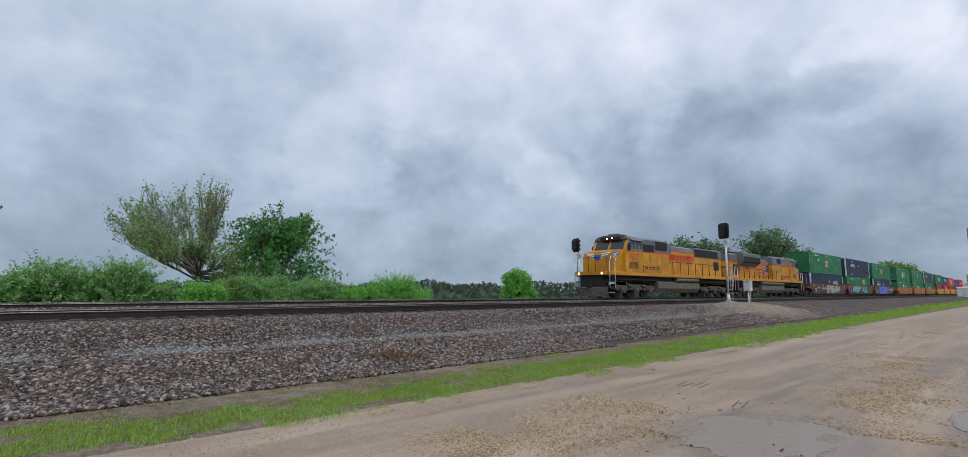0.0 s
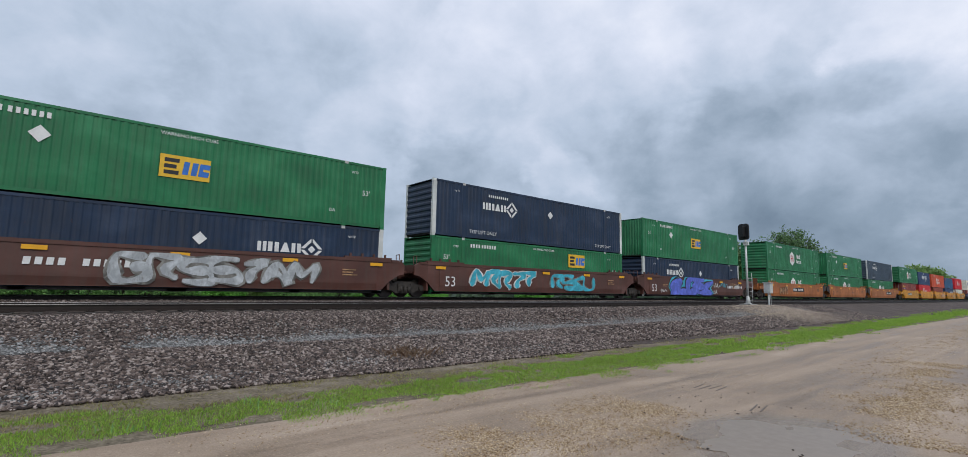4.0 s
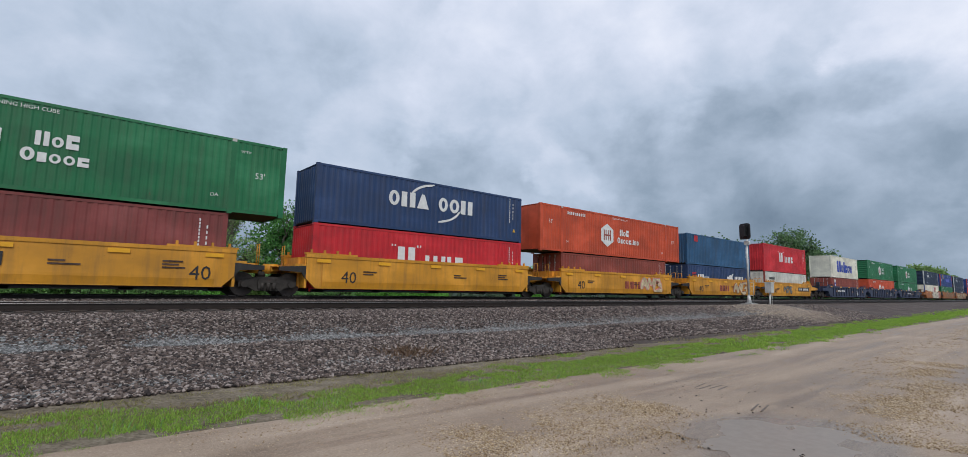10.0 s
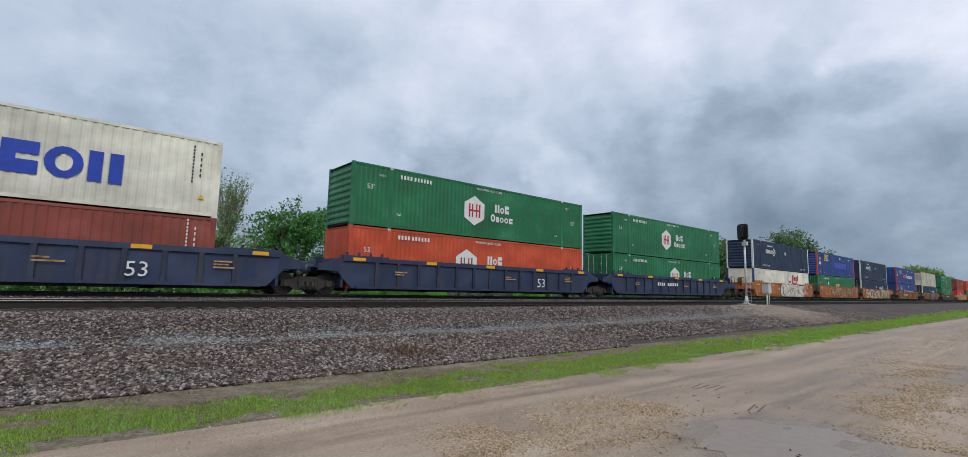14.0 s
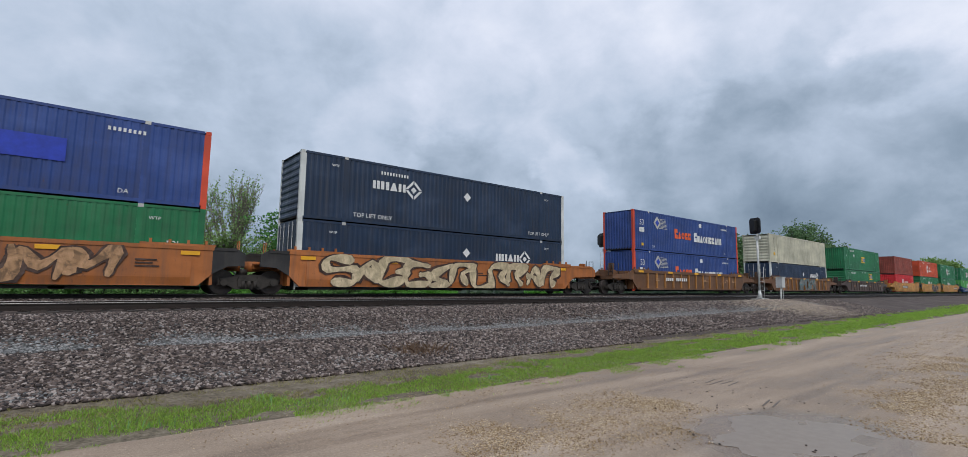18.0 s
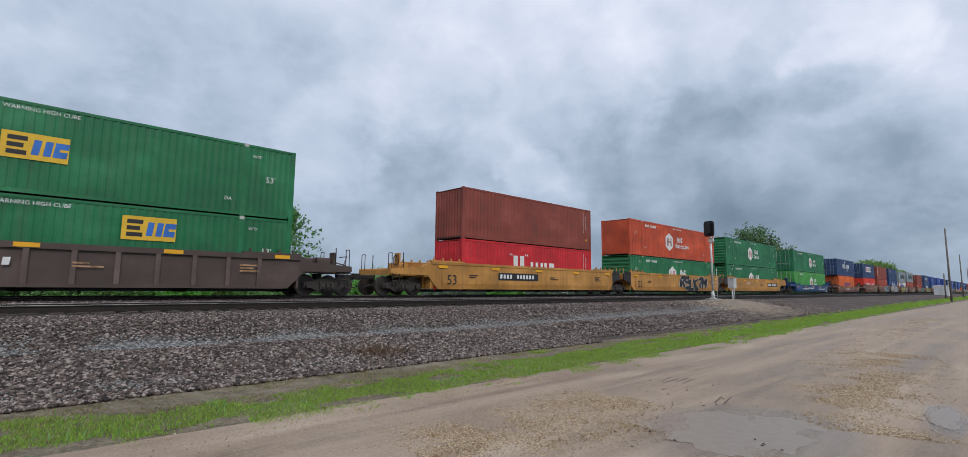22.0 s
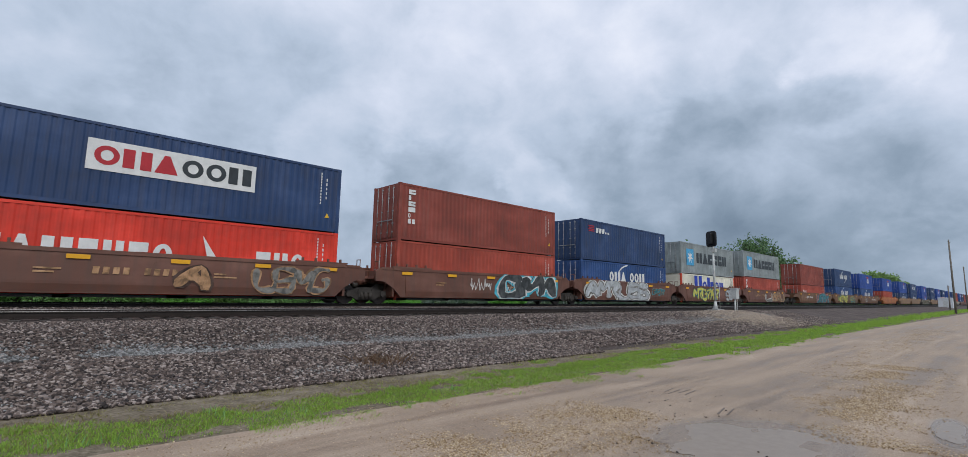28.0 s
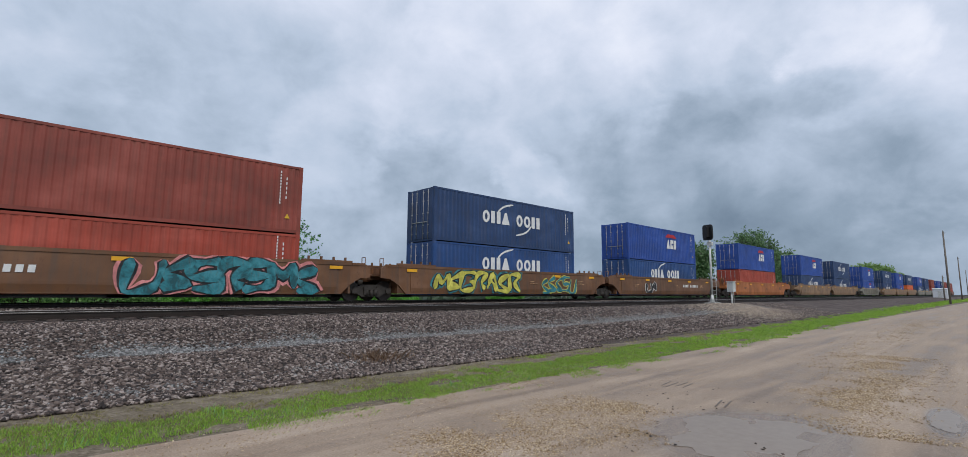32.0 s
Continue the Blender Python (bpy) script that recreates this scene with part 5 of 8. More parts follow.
consist([-249.01, -230.17, -211.34], W53, "brown", "smooth", [
    size_mark(-7.4, "53", WHITE) + number_mark(-4.2, False) + scrawl(1, -1.8, 6.6, 0.42, 1.0, SP["silver"], SP["grey"], 7) + tag(11, -6.2, 1.3, 1.05, 0.4, SP["white"]),
    size_mark(-7.4, "53", WHITE) + scrawl(2, -5.5, 4.5, 0.42, 1.05, SP["cyan"], SP["white"], 5) + scrawl(3, 0.5, 4.0, 0.5, 0.9, SP["cyan"], SP["grey"], 4),
    size_mark(-7.4, "53", WHITE) + scrawl(4, -4.7, 6.8, 0.36, 1.28, SP["violet"], SP["black"], 5, SP["cyan"], 1.5) + number_mark(4.9, False) + tag(5, 2.4, 1.1, 0.95, 0.42, SP["white"]) + tag(9, 2.3, 0.7, 0.45, 0.35, SP["white"], 4) + tag(6, 3.6, 1.4, 1.0, 0.5, SP["cyan"], 5) + tag(10, -6.2, 0.9, 0.45, 0.3, SP["white"], 4) + tag(7, 5.6, 1.2, 1.25, 0.25, SP["tan"]) + tag(8, 6.6, 0.7, 0.9, 0.45, SP["white"], 4)])
load(-249.01, "diamond_low", "plate"), load(-230.17, "plate_low", "diamond"), load(-211.34, "diamond", "plate")
consist([-188.19, -168.84, -149.65], W53, "orange", "smooth", [number_mark(-2.0) + scrawl(7, -5.6, 2.0, 0.45, 0.95, SP["tan"], SP["dark"], 3), size_mark(-7.4, "53"), size_mark(-7.4, "53") + number_mark(1.6)])
load(-188.19, "hex", "hex"), load(-168.84, "hex", "plate"), load(-149.65, "hex", "diamond_dark")
consist([-128.19, -112.70, -97.00, -81.36, -65.68], W40, "yellow", "smooth", [number_mark(-3.4) + size_mark(4.9, "40"), size_mark(-4.9, "40"), size_mark(-4.9, "40") + scrawl(8, 2.2, 2.6, 0.5, 0.95, SP["cream"], SP["pink"], 3) + word_marks([0.5, 0.5, 0.6], 0.5, 0.2, 0.66, SP["rust"], (), 0.1, kinds="441"),
        size_mark(-4.9, "40") + scrawl(9, 1.6, 2.6, 0.42, 1.1, SP["cream"], SP["rust"], 3) + word_marks([0.5, 0.5, 0.6], 0.5, -1.2, 0.66, SP["rust"], (), 0.1, kinds="441"), size_mark(-4.6, "40") + number_mark(2.2) + scrawl(10, -2.0, 2.4, 0.6, 0.8, SP["grey"], SP["black"], 4)])
load(-128.19, "dullred", "hex"), load(-112.70, "bright_red", "swoosh"), load(-97.00, "brown_low", "hex_orange"), load(-81.36, ("striped_short", "animal"), "teal"), load(-65.68, "white", "bright_red")
consist([-44.11, -24.67, -5.12], W53, "blue", "ribbed", [number_mark(-5.2, False) + size_mark(3.4, "53", WHITE), size_mark(3.6, "53", WHITE), number_mark(-3.0, False)])
load(-44.11, "animal_red", "bigname"), load(-24.67, "hex_orange", "hex"), load(-5.12, "hex_door", "hex")
consist([18.37, 37.79, 57.29], W53, "orange", "smooth", [size_mark(-7.4, "53", SP["dark"]) + number_mark(-2.6, False) + [("rolled_paint", shape_mesh("rolled_paint", [rect(0, 6.6, 0, 1.30)], SP["bone"], 0.004), -1.6, 0.36)] + scrawl(12, -1.5, 6.6, 0.36, 1.28, SP["bone"], SP["black"], 5, None, 1.6) + [("rolled_paint", shape_mesh("rolled_paint", [rect(0, 1.5, 0.15, 1.30)], SP["pink"], 0.004), 5.1, 0.36)] + tag(43, 5.3, 1.1, 1.1, 0.4, SP["rust"], 5), size_mark(-7.4, "53") + scrawl(13, -4.0, 9.5, 0.4, 1.15, SP["tan"], SP["dark"], 8), scrawl(14, -6.8, 14.0, 0.36, 1.25, SP["cream"], SP["dark"], 11)])
load(18.37, "panelled", "diamond"), load(37.79, "plate", "plate_blue"), load(57.29, "diamond_low", "diamond")
consist([80.73], W53, "tan", "ribbed", [number_mark(-4.6, False) + tag(15, 3.8, 1.6, 0.8, 0.35, SP["tan"], 5)])
consist([104.01], W53, "tan", "ribbed", [scrawl(16, -1.6, 5.0, 0.4, 1.15, SP["grey"], SP["teal"], 5) + tag(17, -5.6, 1.4, 0.7, 0.6, SP["tan"], 5)])
consist([127.35], W53, "dark", "ribbed", [number_mark(-3.4, False)])
load(80.73, "twotone", "twotone"), load(104.01, "diamond_low", "beige"), load(127.35, "plate_low", "plate")
consist([151.00, 170.36, 189.64], W53, "ochre", "smooth", [size_mark(-7.4, "53") + number_mark(-3.6), size_mark(-7.4, "53") + scrawl(18, 0.0, 5.3, 0.36, 1.2, SP["black"], SP["silver"], 6, None, 1.35), size_mark(-7.4, "53") + number_mark(3.6) + tag(19, -3.4, 1.2, 1.0, 0.35, SP["white"], 5)])
load(151.00, "bright_red", "brown"), load(170.36, "hex", "hex_orange"), load(189.64, "hex", "hex")
consist([213.30], W53, "clean", "low", [number_mark(-3.0, False) + size_mark(6.9, "53", WHITE) + word_marks([0.2] * 10, 0.2, -5.4, 0.9, WHITE, (), 0.06) + word_marks([0.16] * 16, 0.2, 2.9, 0.86, WHITE, (), 0.07)])
load(213.30, "hex_light", "hex_door")
consist([236.97], W53, "dull", "low", [number_mark(-3.0, False)])
load(236.97, "tangerine", "swoosh_long")
consist([257.87, 273.21, 288.31, 303.44, 318.59], W40, "dull", "smooth", [number_mark(-2.6, False, SP["tan"]) + scrawl(20, 0.0, 1.0, 0.45, 0.9, SP["tan"], SP["dark"], 1) + scrawl(21, 2.6, 3.0, 0.42, 1.1, SP["grey"], SP["tan"], 4), tag(22, -1.6, 1.6, 0.75, 0.7, SP["white"], 7) + tag(62, 0.4, 2.6, 0.5, 0.85, SP["white"], 9) + scrawl(23, 1.0, 4.9, 0.36, 1.25, SP["soot"], SP["white"], 3, SP["cyan"], 1.5),
        scrawl(24, -5.9, 8.2, 0.36, 1.25, SP["silver"], SP["grey"], 6, SP["white"]) + scrawl(44, 3.1, 2.0, 0.75, 0.55, SP["teal"], SP["tan"], 5), scrawl(25, -4.4, 5.4, 0.4, 1.1, SP["yellow"], SP["teal"], 6) + scrawl(26, 3.0, 2.4, 0.45, 1.0, SP["silver"], SP["grey"], 3), number_mark(-3.4, False, SP["tan"]) + scrawl(27, -0.4, 2.2, 0.42, 1.0, SP["grey"], SP["white"], 1) + scrawl(28, 2.0, 4.2, 0.40, 1.1, SP["tan"], SP["dark"], 3, SP["cream"])])
load(257.87, "vermilion", "swoosh_red"), load(273.21, "rust", "upright"), load(288.31, "swoosh_blue", "striped"), load(303.44, "bigname_low", "star"), load(318.59, "upright_low", "star")
consist([339.89, 359.22, 378.57], W53, "tan", "smooth", [number_mark(-5.2, False) + scrawl(29, 0.2, 6.6, 0.34, 1.3, SP["teal"], SP["black"], 7, SP["pink"], 1.2), scrawl(30, -6.2, 6.4, 0.4, 1.15, SP["yellow"], SP["black"], 7, SP["teal"]) + scrawl(31, 2.2, 3.6, 0.4, 1.1, SP["teal"], SP["yellow"], 5), number_mark(2.4, False) + scrawl(32, -4.0, 1.6, 0.5, 0.9, SP["black"], SP["white"], 2)])
load(339.89, "shortname", "brown_door"), load(359.22, "swoosh_blue", "swoosh_high"), load(378.57, "swoosh_blue", "redcap")
consist([401.89], W53, "orange", "smooth", [])
load(401.89, "rust", "redcap")
consist([425.52, 444.96], W53, "pale", "smooth", [])
load(425.52, "swoosh_high", "redcap"), load(444.96, "swoosh_high", "swoosh_high")
consist([468.58], W53, "grey", "ribbed", [])
load(468.58, "redcap", "redcap")
consist([492.10, 511.54, 530.98], W53, "pale", "smooth", [])
load(492.10, "swoosh_high", "swoosh_high"), load(511.54, "redcap", "redcap"), load(530.98, "tangerine", "swoosh_high")
consist([554.50, 573.94, 593.38], W53, "grey", "smooth", [])
load(554.50, "swoosh_blue", "redcap"), load(573.94, "swoosh_high", "striped"), load(593.38, "rust", "brown")
consist([616.90, 632.55, 648.20, 663.85, 679.50], W40, "dull", "smooth", [])
load(616.90, "swoosh_blue", "redcap"), load(632.55, "swoosh_high", "swoosh_high"), load(648.20, "rust", "brown"), load(663.85, "swoosh_blue", "striped"), load(679.50, "rust", "upright")

# ---- locomotives ----
M_LOCO_YELLOW = paint("loco_yellow", lin(194, 134, 8), 0.45, 0.34, 0.02)
M_LOCO_GREY = paint("loco_grey", lin(100, 104, 108), 0.45, 0.3, 0.02)
M_LOCO_RED = plain("loco_red_stripe", lin(206, 62, 30), 0.5)
M_GRILLE = plain("black_grille", (0.012, 0.012, 0.013), 0.7)
M_TANK = plain("grimy_tank_grey", (0.122, 0.112, 0.084), 0.65, 0.0, 0.35)
M_HTC = plain("dusty_truck_frame", (0.085, 0.074, 0.06), 0.8, 0.1, 0.4)
M_PANE = plain("dark_window_glass", (0.02, 0.025, 0.03), 0.08, 0.0, 0.1)
M_WHITE_RAIL = plain("white_handrail", (0.62, 0.62, 0.60), 0.5)
M_LAMP = glow("headlight_glow", (1.0, 0.80, 0.5), 2.0)
M_BLUEM = plain("emblem_blue_paint", lin(40, 74, 160), 0.5)
# near-black colour for the shade in the gap under the locomotive frame
M_FRAME_SHADE = plain("under_frame_shade", (0.010, 0.009, 0.008), 0.8)
LOCOS, LOCO_WHEELS, LR = [], [], 0.533


def loco_truck(t, x):
    def frame_side(side):
        y0, y1 = sorted((side * 1.12, side * 1.30))
        s = Shape().along_y([(-2.65, 0.62), (-2.2, 0.48), (-1.4, 0.48), (-1.1, 0.62), (-0.45, 0.62), (-0.3, 0.46), (0.3, 0.46), (0.45, 0.62), (1.1, 0.62), (1.4, 0.48), (2.2, 0.48), (2.65, 0.62), (2.65, 0.86), (2.3, 0.95), (1.2, 0.92), (0.9, 1.02), (-0.9, 1.02), (-1.2, 0.92), (-2.3, 0.95), (-2.65, 0.86)], y0, y1)
        return s

    def boxes(side, k):
        s = Shape().box(k - 0.24, k + 0.24, *sorted((side * 1.28, side * 1.42)), 0.36, 0.74).rod((k, side * 1.40, LR), (k, side * 1.50, LR), 0.15, 12)
        for e in (-0.34, 0.34):
            s.rod((k + e, side * 1.34, 0.5), (k + e, side * 1.34, 0.84), 0.07, 8)
        return s
    b = part("truck", owned(("loco_truck",), lambda: Shape().soft(-2.3, 2.3, -1.1, 1.1, 0.55, 0.95, 0.06).rod((0, 0, 0.9), (0, 0, 1.5), 0.4, 12), M_DARK), None, t, "dusty three-axle locomotive truck", pose(x, 0, 0))
    for side in (-1, 1):
        part("side_frame", owned(("loco_side_frame", side), lambda: frame_side(side), M_HTC), None, b)
        for k in (-1.85, 0.0, 1.85):
            part("axle_box", owned(("axle_box", side, k), lambda: boxes(side, k), M_HTC), None, b)
        part("brake_cylinder", owned(("brake_cylinder", side), lambda: Shape().rod((-1.2, side * 1.36, 0.9), (-0.75, side * 1.36, 0.9), 0.11, 10).rod((0.75, side * 1.36, 0.9), (1.2, side * 1.36, 0.9), 0.11, 10), M_HTC), None, b)
    for k in (-1.85, 0.0, 1.85):
        w = part("wheelset", owned(("loco_wheelset",), lambda: wheel_shape(LR, 26), M_WHEEL), None, b, "", pose(k, 0, LR))
        LOCO_WHEELS.append((w, k, LR))


def loco(s, flip, label, ace):
    t = thing("locomotive", label, "locomotive", "two locomotives")
    near = 1 if flip else -1
    P = lambda nm, sh, m, lab="": part(nm, sh, m, t, lab)
    P("underframe", Shape().soft(-10.5, 10.9, -1.50, 1.50, 1.66, 1.93, 0.03).box(-9.6, 9.6, -0.9, 0.9, 1.2, 1.58), M_LOCO_YELLOW, "yellow frame with walkway")
    # solid black block standing in for the shade between frame and trucks
    P("frame_shadow_rail", Shape().box(-9.7, 9.7, -1.18, 1.18, 1.22, 1.655), M_FRAME_SHADE)
    # nose and cab
    nose = [(-9.80, 1.94), (-8.3, 1.94), (-8.3, 3.62), (-8.9, 3.56), (-9.45, 3.52), (-9.68, 3.40), (-9.78, 3.0)]
    P("nose", Shape().along_y(nose, -1.28, 1.28), M_LOCO_YELLOW)
    cab = [(-8.35, 1.94), (-5.95, 1.94), (-5.95, 4.44), (-7.85, 4.44), (-8.35, 3.5)]
    c = P("cab", Shape().along_y(cab, -1.5, 1.5), M_LOCO_YELLOW)
    part("cab_roof", Shape().along_x([(-1.52, 4.42), (1.52, 4.42), (1.2, 4.66), (0.6, 4.78), (-0.6, 4.78), (-1.2, 4.66)], -8.0, -5.95), M_LOCO_GREY, c)
    part("windshield", Shape().add([(-8.33, y, z) if z < 3.7 else (-7.93, y, z) for y, z in ((-1.25, 3.62), (-0.1, 3.62), (-0.1, 4.34), (-1.25, 4.34))], [(0, 1, 2, 3)]).add([(-8.33, y, z) if z < 3.7 else (-7.93, y, z) for y, z in ((0.1, 3.62), (1.25, 3.62), (1.25, 4.34), (0.1, 4.34))], [(0, 1, 2, 3)]), M_PANE, c)
    for side in (-1, 1):
        y = side * 1.505
        part("cab_band", Shape().along_y([(-8.27, 3.60), (-5.95, 3.60), (-5.95, 4.43), (-7.84, 4.43)], *sorted((y, side * 1.497))), M_LOCO_GREY, c, "grey upper cab band")
        part("red_stripe", Shape().box(-8.3, -5.95, *sorted((side * 1.509, side * 1.498)), 3.52, 3.61), M_LOCO_RED, c)
        for a, b in ((-7.95, -7.48), (-7.40, -6.98), (-6.96, -6.55), (-6.48, -6.1)):
            fr = part("window_frame", Shape().box(a, b, *sorted((side * 1.502, side * 1.53)), 3.60, 4.24), M_GALV, c, "metal side window frame")
            part("pane", Shape().box(a + 0.05, b - 0.05, *sorted((side * 1.52, side * 1.534)), 3.66, 4.18), M_PANE, fr)
        part("awning", Shape().add([(-7.7, side * 1.5, 4.40), (-6.0, side * 1.5, 4.40), (-6.0, side * 1.78, 4.27), (-7.7, side * 1.78, 4.27), (-7.7, side * 1.5, 4.43), (-6.0, side * 1.5, 4.43), (-6.0, side * 1.78, 4.30), (-7.7, side * 1.78, 4.30)], [(0, 1, 2, 3), (4, 5, 6, 7), (3, 2, 6, 7), (0, 3, 7, 4), (1, 2, 6, 5)]), M_LOCO_GREY, c)
        part("louver", Shape().box(-7.9, -7.35, *sorted((side * 1.498, side * 1.515)), 2.2, 2.72), paint("louver_yellow", lin(170, 112, 24), 0.5, 0.5, 0.05), c)
        part("louver", Shape().box(-7.25, -6.7, *sorted((side * 1.498, side * 1.515)), 2.2, 2.72), MATS["louver_yellow"], c)
        for k in range(7):
            for a in (-7.88, -7.23):
                part("slat", owned(("slat", side), lambda: Shape().box(0, 0.50, *sorted((side * 1.513, side * 1.522)), 0, 0.03), M_DARK), None, c, "", pose(a, 0, 2.23 + 0.068 * k))
        part("mirror", Shape().box(-8.05, -7.99, *sorted((side * 1.55, side * 1.7)), 3.5, 4.0), M_DARK, c)
    P("number_board", Shape().box(-8.12, -7.98, -0.85, 0.85, 4.40, 4.62), M_DARK)
    for y in (-0.22, 0.22):
        P("headlight", Shape().rod((-8.15, y, 4.51), (-8.10, y, 4.51), 0.07, 12), M_LAMP, "lit round headlight")
    for y in (-1.0, 1.0):
        P("ditch_light", Shape().rod((-10.72, y, 1.78), (-10.60, y, 1.78), 0.08, 12), M_LAMP, "lit ditch light")
    P("roof_box", Shape().soft(-7.6, -6.5, -0.5, 0.5, 4.76, 4.90, 0.05), M_LOCO_GREY)
    # body behind the cab
    g1, g2, bt = ((-5.65, -3.95), (-3.55, -1.65), 4.70) if not ace else ((-3.25, -1.95), None, 4.66)
    be = -1.6 if not ace else -0.4
    body = P("equipment_body", Shape().box(-5.95, be, -1.30, 1.30, 1.94, 3.62), M_LOCO_YELLOW)
    part("upper_body", Shape().along_x([(-1.31, 3.62), (1.31, 3.62), (1.31, bt - 0.18), (0.9, bt), (-0.9, bt), (-1.31, bt - 0.18)], -5.95, -3.7 if not ace else be), M_LOCO_GREY, body, "grey roof section")
    for side in (-1, 1):
        part("air_grille", Shape().box(*g1, *sorted((side * 1.308, side * 1.335)), 3.60 if not ace else 3.84, 4.16 if not ace else 4.38), M_GRILLE, body, "black intake grille")
        part("red_stripe", Shape().box(-5.95, be, *sorted((side * 1.313, side * 1.298)), 3.54, 3.63), M_LOCO_RED, body)
        for k in range(4):
            part("vent", Shape().box(-5.5 + 0.55 * k, -5.15 + 0.55 * k, *sorted((side * 1.452, side * 1.462)), 2.34, 2.42), M_DARK, body)
            part("vent", Shape().box(-5.5 + 0.55 * k, -5.15 + 0.55 * k, *sorted((side * 1.452, side * 1.462)), 2.22, 2.28), M_DARK, body)
        for a in (-5.75, -4.6, -3.4, -2.4):
            if a + 1.0 < be:
                part("door_panel", Shape().box(a, a + 0.95, *sorted((side * 1.296, side * 1.315)), 2.62, 3.42).rod((a + 0.06, side * 1.32, 2.9), (a + 0.06, side * 1.32, 3.1), 0.018, 5), M_LOCO_YELLOW, body)
        part("battery_box", Shape().box(-5.75, -3.1, *sorted((side * 1.28, side * 1.45)), 1.95, 2.5), paint("grimy_yellow", lin(190, 122, 26), 0.5, 0.6, 0.12), body, "grimy yellow battery box")
    HT = 4.02 if not ace else 3.80
    hood = P("hood", Shape().box(be, 9.75 if not ace else 10.4, -0.86, 0.86, 1.94, 3.80), M_LOCO_YELLOW)
    if not ace:
        part("blower_housing", Shape().along_x([(-1.2, 3.6), (1.2, 3.6), (1.2, 4.56), (0.9, 4.72), (-0.9, 4.72), (-1.2, 4.56)], -3.7, -1.6), M_LOCO_GREY, hood)
        part("hood_step", Shape().along_x([(-0.9, 3.66), (0.9, 3.66), (0.9, 4.5), (0.6, 4.68), (-0.6, 4.68), (-0.9, 4.5)], -1.6, -0.35), M_LOCO_GREY, hood)
        for side in (-1, 1):
            part("blower_grille", Shape().box(*g2, *sorted((side * 1.2, side * 1.235)), 3.84, 4.52), M_GRILLE, hood, "black filter grille")
    h0 = -0.4
    part("hood_roof", Shape().along_x([(-0.87, HT - 0.02), (0.87, HT - 0.02), (0.80, HT + 0.30), (0.45, HT + 0.46), (-0.45, HT + 0.46), (-0.80, HT + 0.30)], h0, 5.0), M_LOCO_GREY, hood, "grey sloping hood roof")
    for side in (-1, 1):
        part("red_stripe", Shape().box(be, 4.0, *sorted((side * 0.876, side * 0.858)), HT - 0.09, HT - 0.01), M_LOCO_RED, hood)
        n = 10
        for i in range(n):
            x = be + 0.2 + (5.6 if not ace else 8.2) * i / n
            part("hood_door", owned(("hood_door", side), lambda: Shape().box(0.02, 0.52, *sorted((side * 0.858, side * 0.878)), 2.02, 2.84).rod((0.08, side * 0.88, 2.4), (0.08, side * 0.88, 2.55), 0.02, 5), M_LOCO_YELLOW), None, hood, "", pose(x, 0, 0))
    if not ace:
        part("upper_hood", Shape().box(be, 4.2, -0.862, 0.862, 3.80, HT), M_LOCO_YELLOW, hood)
    r0, r1, rz, ry = (3.95, 9.7, 4.55, 0.90) if not ace else (3.5, 8.4, 4.62, 1.46)
    rad = P("radiator_housing", Shape().along_x([(-0.87, 3.2 if ace else 3.66), (0.87, 3.2 if ace else 3.66), (ry, 3.66), (ry, rz - 0.12), (ry - 0.35, rz), (-ry + 0.35, rz), (-ry, rz - 0.12), (-ry, 3.66)], r0, r1), M_LOCO_GREY, "grey flared radiator housing")
    for side in (-1, 1):
        if ace:
            part("radiator_grille", Shape().add([(r0 + 0.1, side * (ry + 0.006), 4.2), (r1 - 0.1, side * (ry + 0.006), 4.2), (r1 - 0.1, side * 0.9, 3.24), (r0 + 0.1, side * 0.9, 3.24), (r0 + 0.1, side * (ry + 0.006), 3.66), (r1 - 0.1, side * (ry + 0.006), 3.66)], [(0, 1, 5, 4), (4, 5, 2, 3)]), M_GRILLE, rad, "black radiator screen")
        else:
            for a in (0.1, 2.75):
                part("radiator_grille", Shape().box(r0 + a, r0 + a + (2.55 if a < 1 else 2.2), *sorted((side * ry, side * (ry + 0.02))), 3.70, 4.36), M_GRILLE, rad, "black radiator screen")
            part("side_grille", Shape().box(8.0, 9.05, *sorted((side * 0.86, side * 0.9)), 2.55, 3.35), M_GRILLE, hood, "small black screen")
    if ace:
        part("rear_roof", Shape().along_x([(-0.9, 3.66), (0.9, 3.66), (0.9, 4.3), (0.5, 4.5), (-0.5, 4.5), (-0.9, 4.3)], r1, 10.4), M_LOCO_GREY, hood)
        for side in (-1, 1):
            g = part("rear_grille", Shape().box(8.55, 9.6, *sorted((side * 0.86, side * 0.95)), 2.25, 3.35), plain("brown_louver", (0.07, 0.04, 0.02), 0.7), hood, "dark caged rear vent")
            part("cage", Shape().box(8.5, 9.65, *sorted((side * 0.95, side * 0.97)), 2.76, 2.82).box(8.7, 8.74, *sorted((side * 0.95, side * 0.97)), 2.25, 3.35).box(8.95, 8.99, *sorted((side * 0.95, side * 0.97)), 2.25, 3.35).box(9.2, 9.24, *sorted((side * 0.95, side * 0.97)), 2.25, 3.35).box(9.45, 9.49, *sorted((side * 0.95, side * 0.97)), 2.25, 3.35), M_HTC, g)
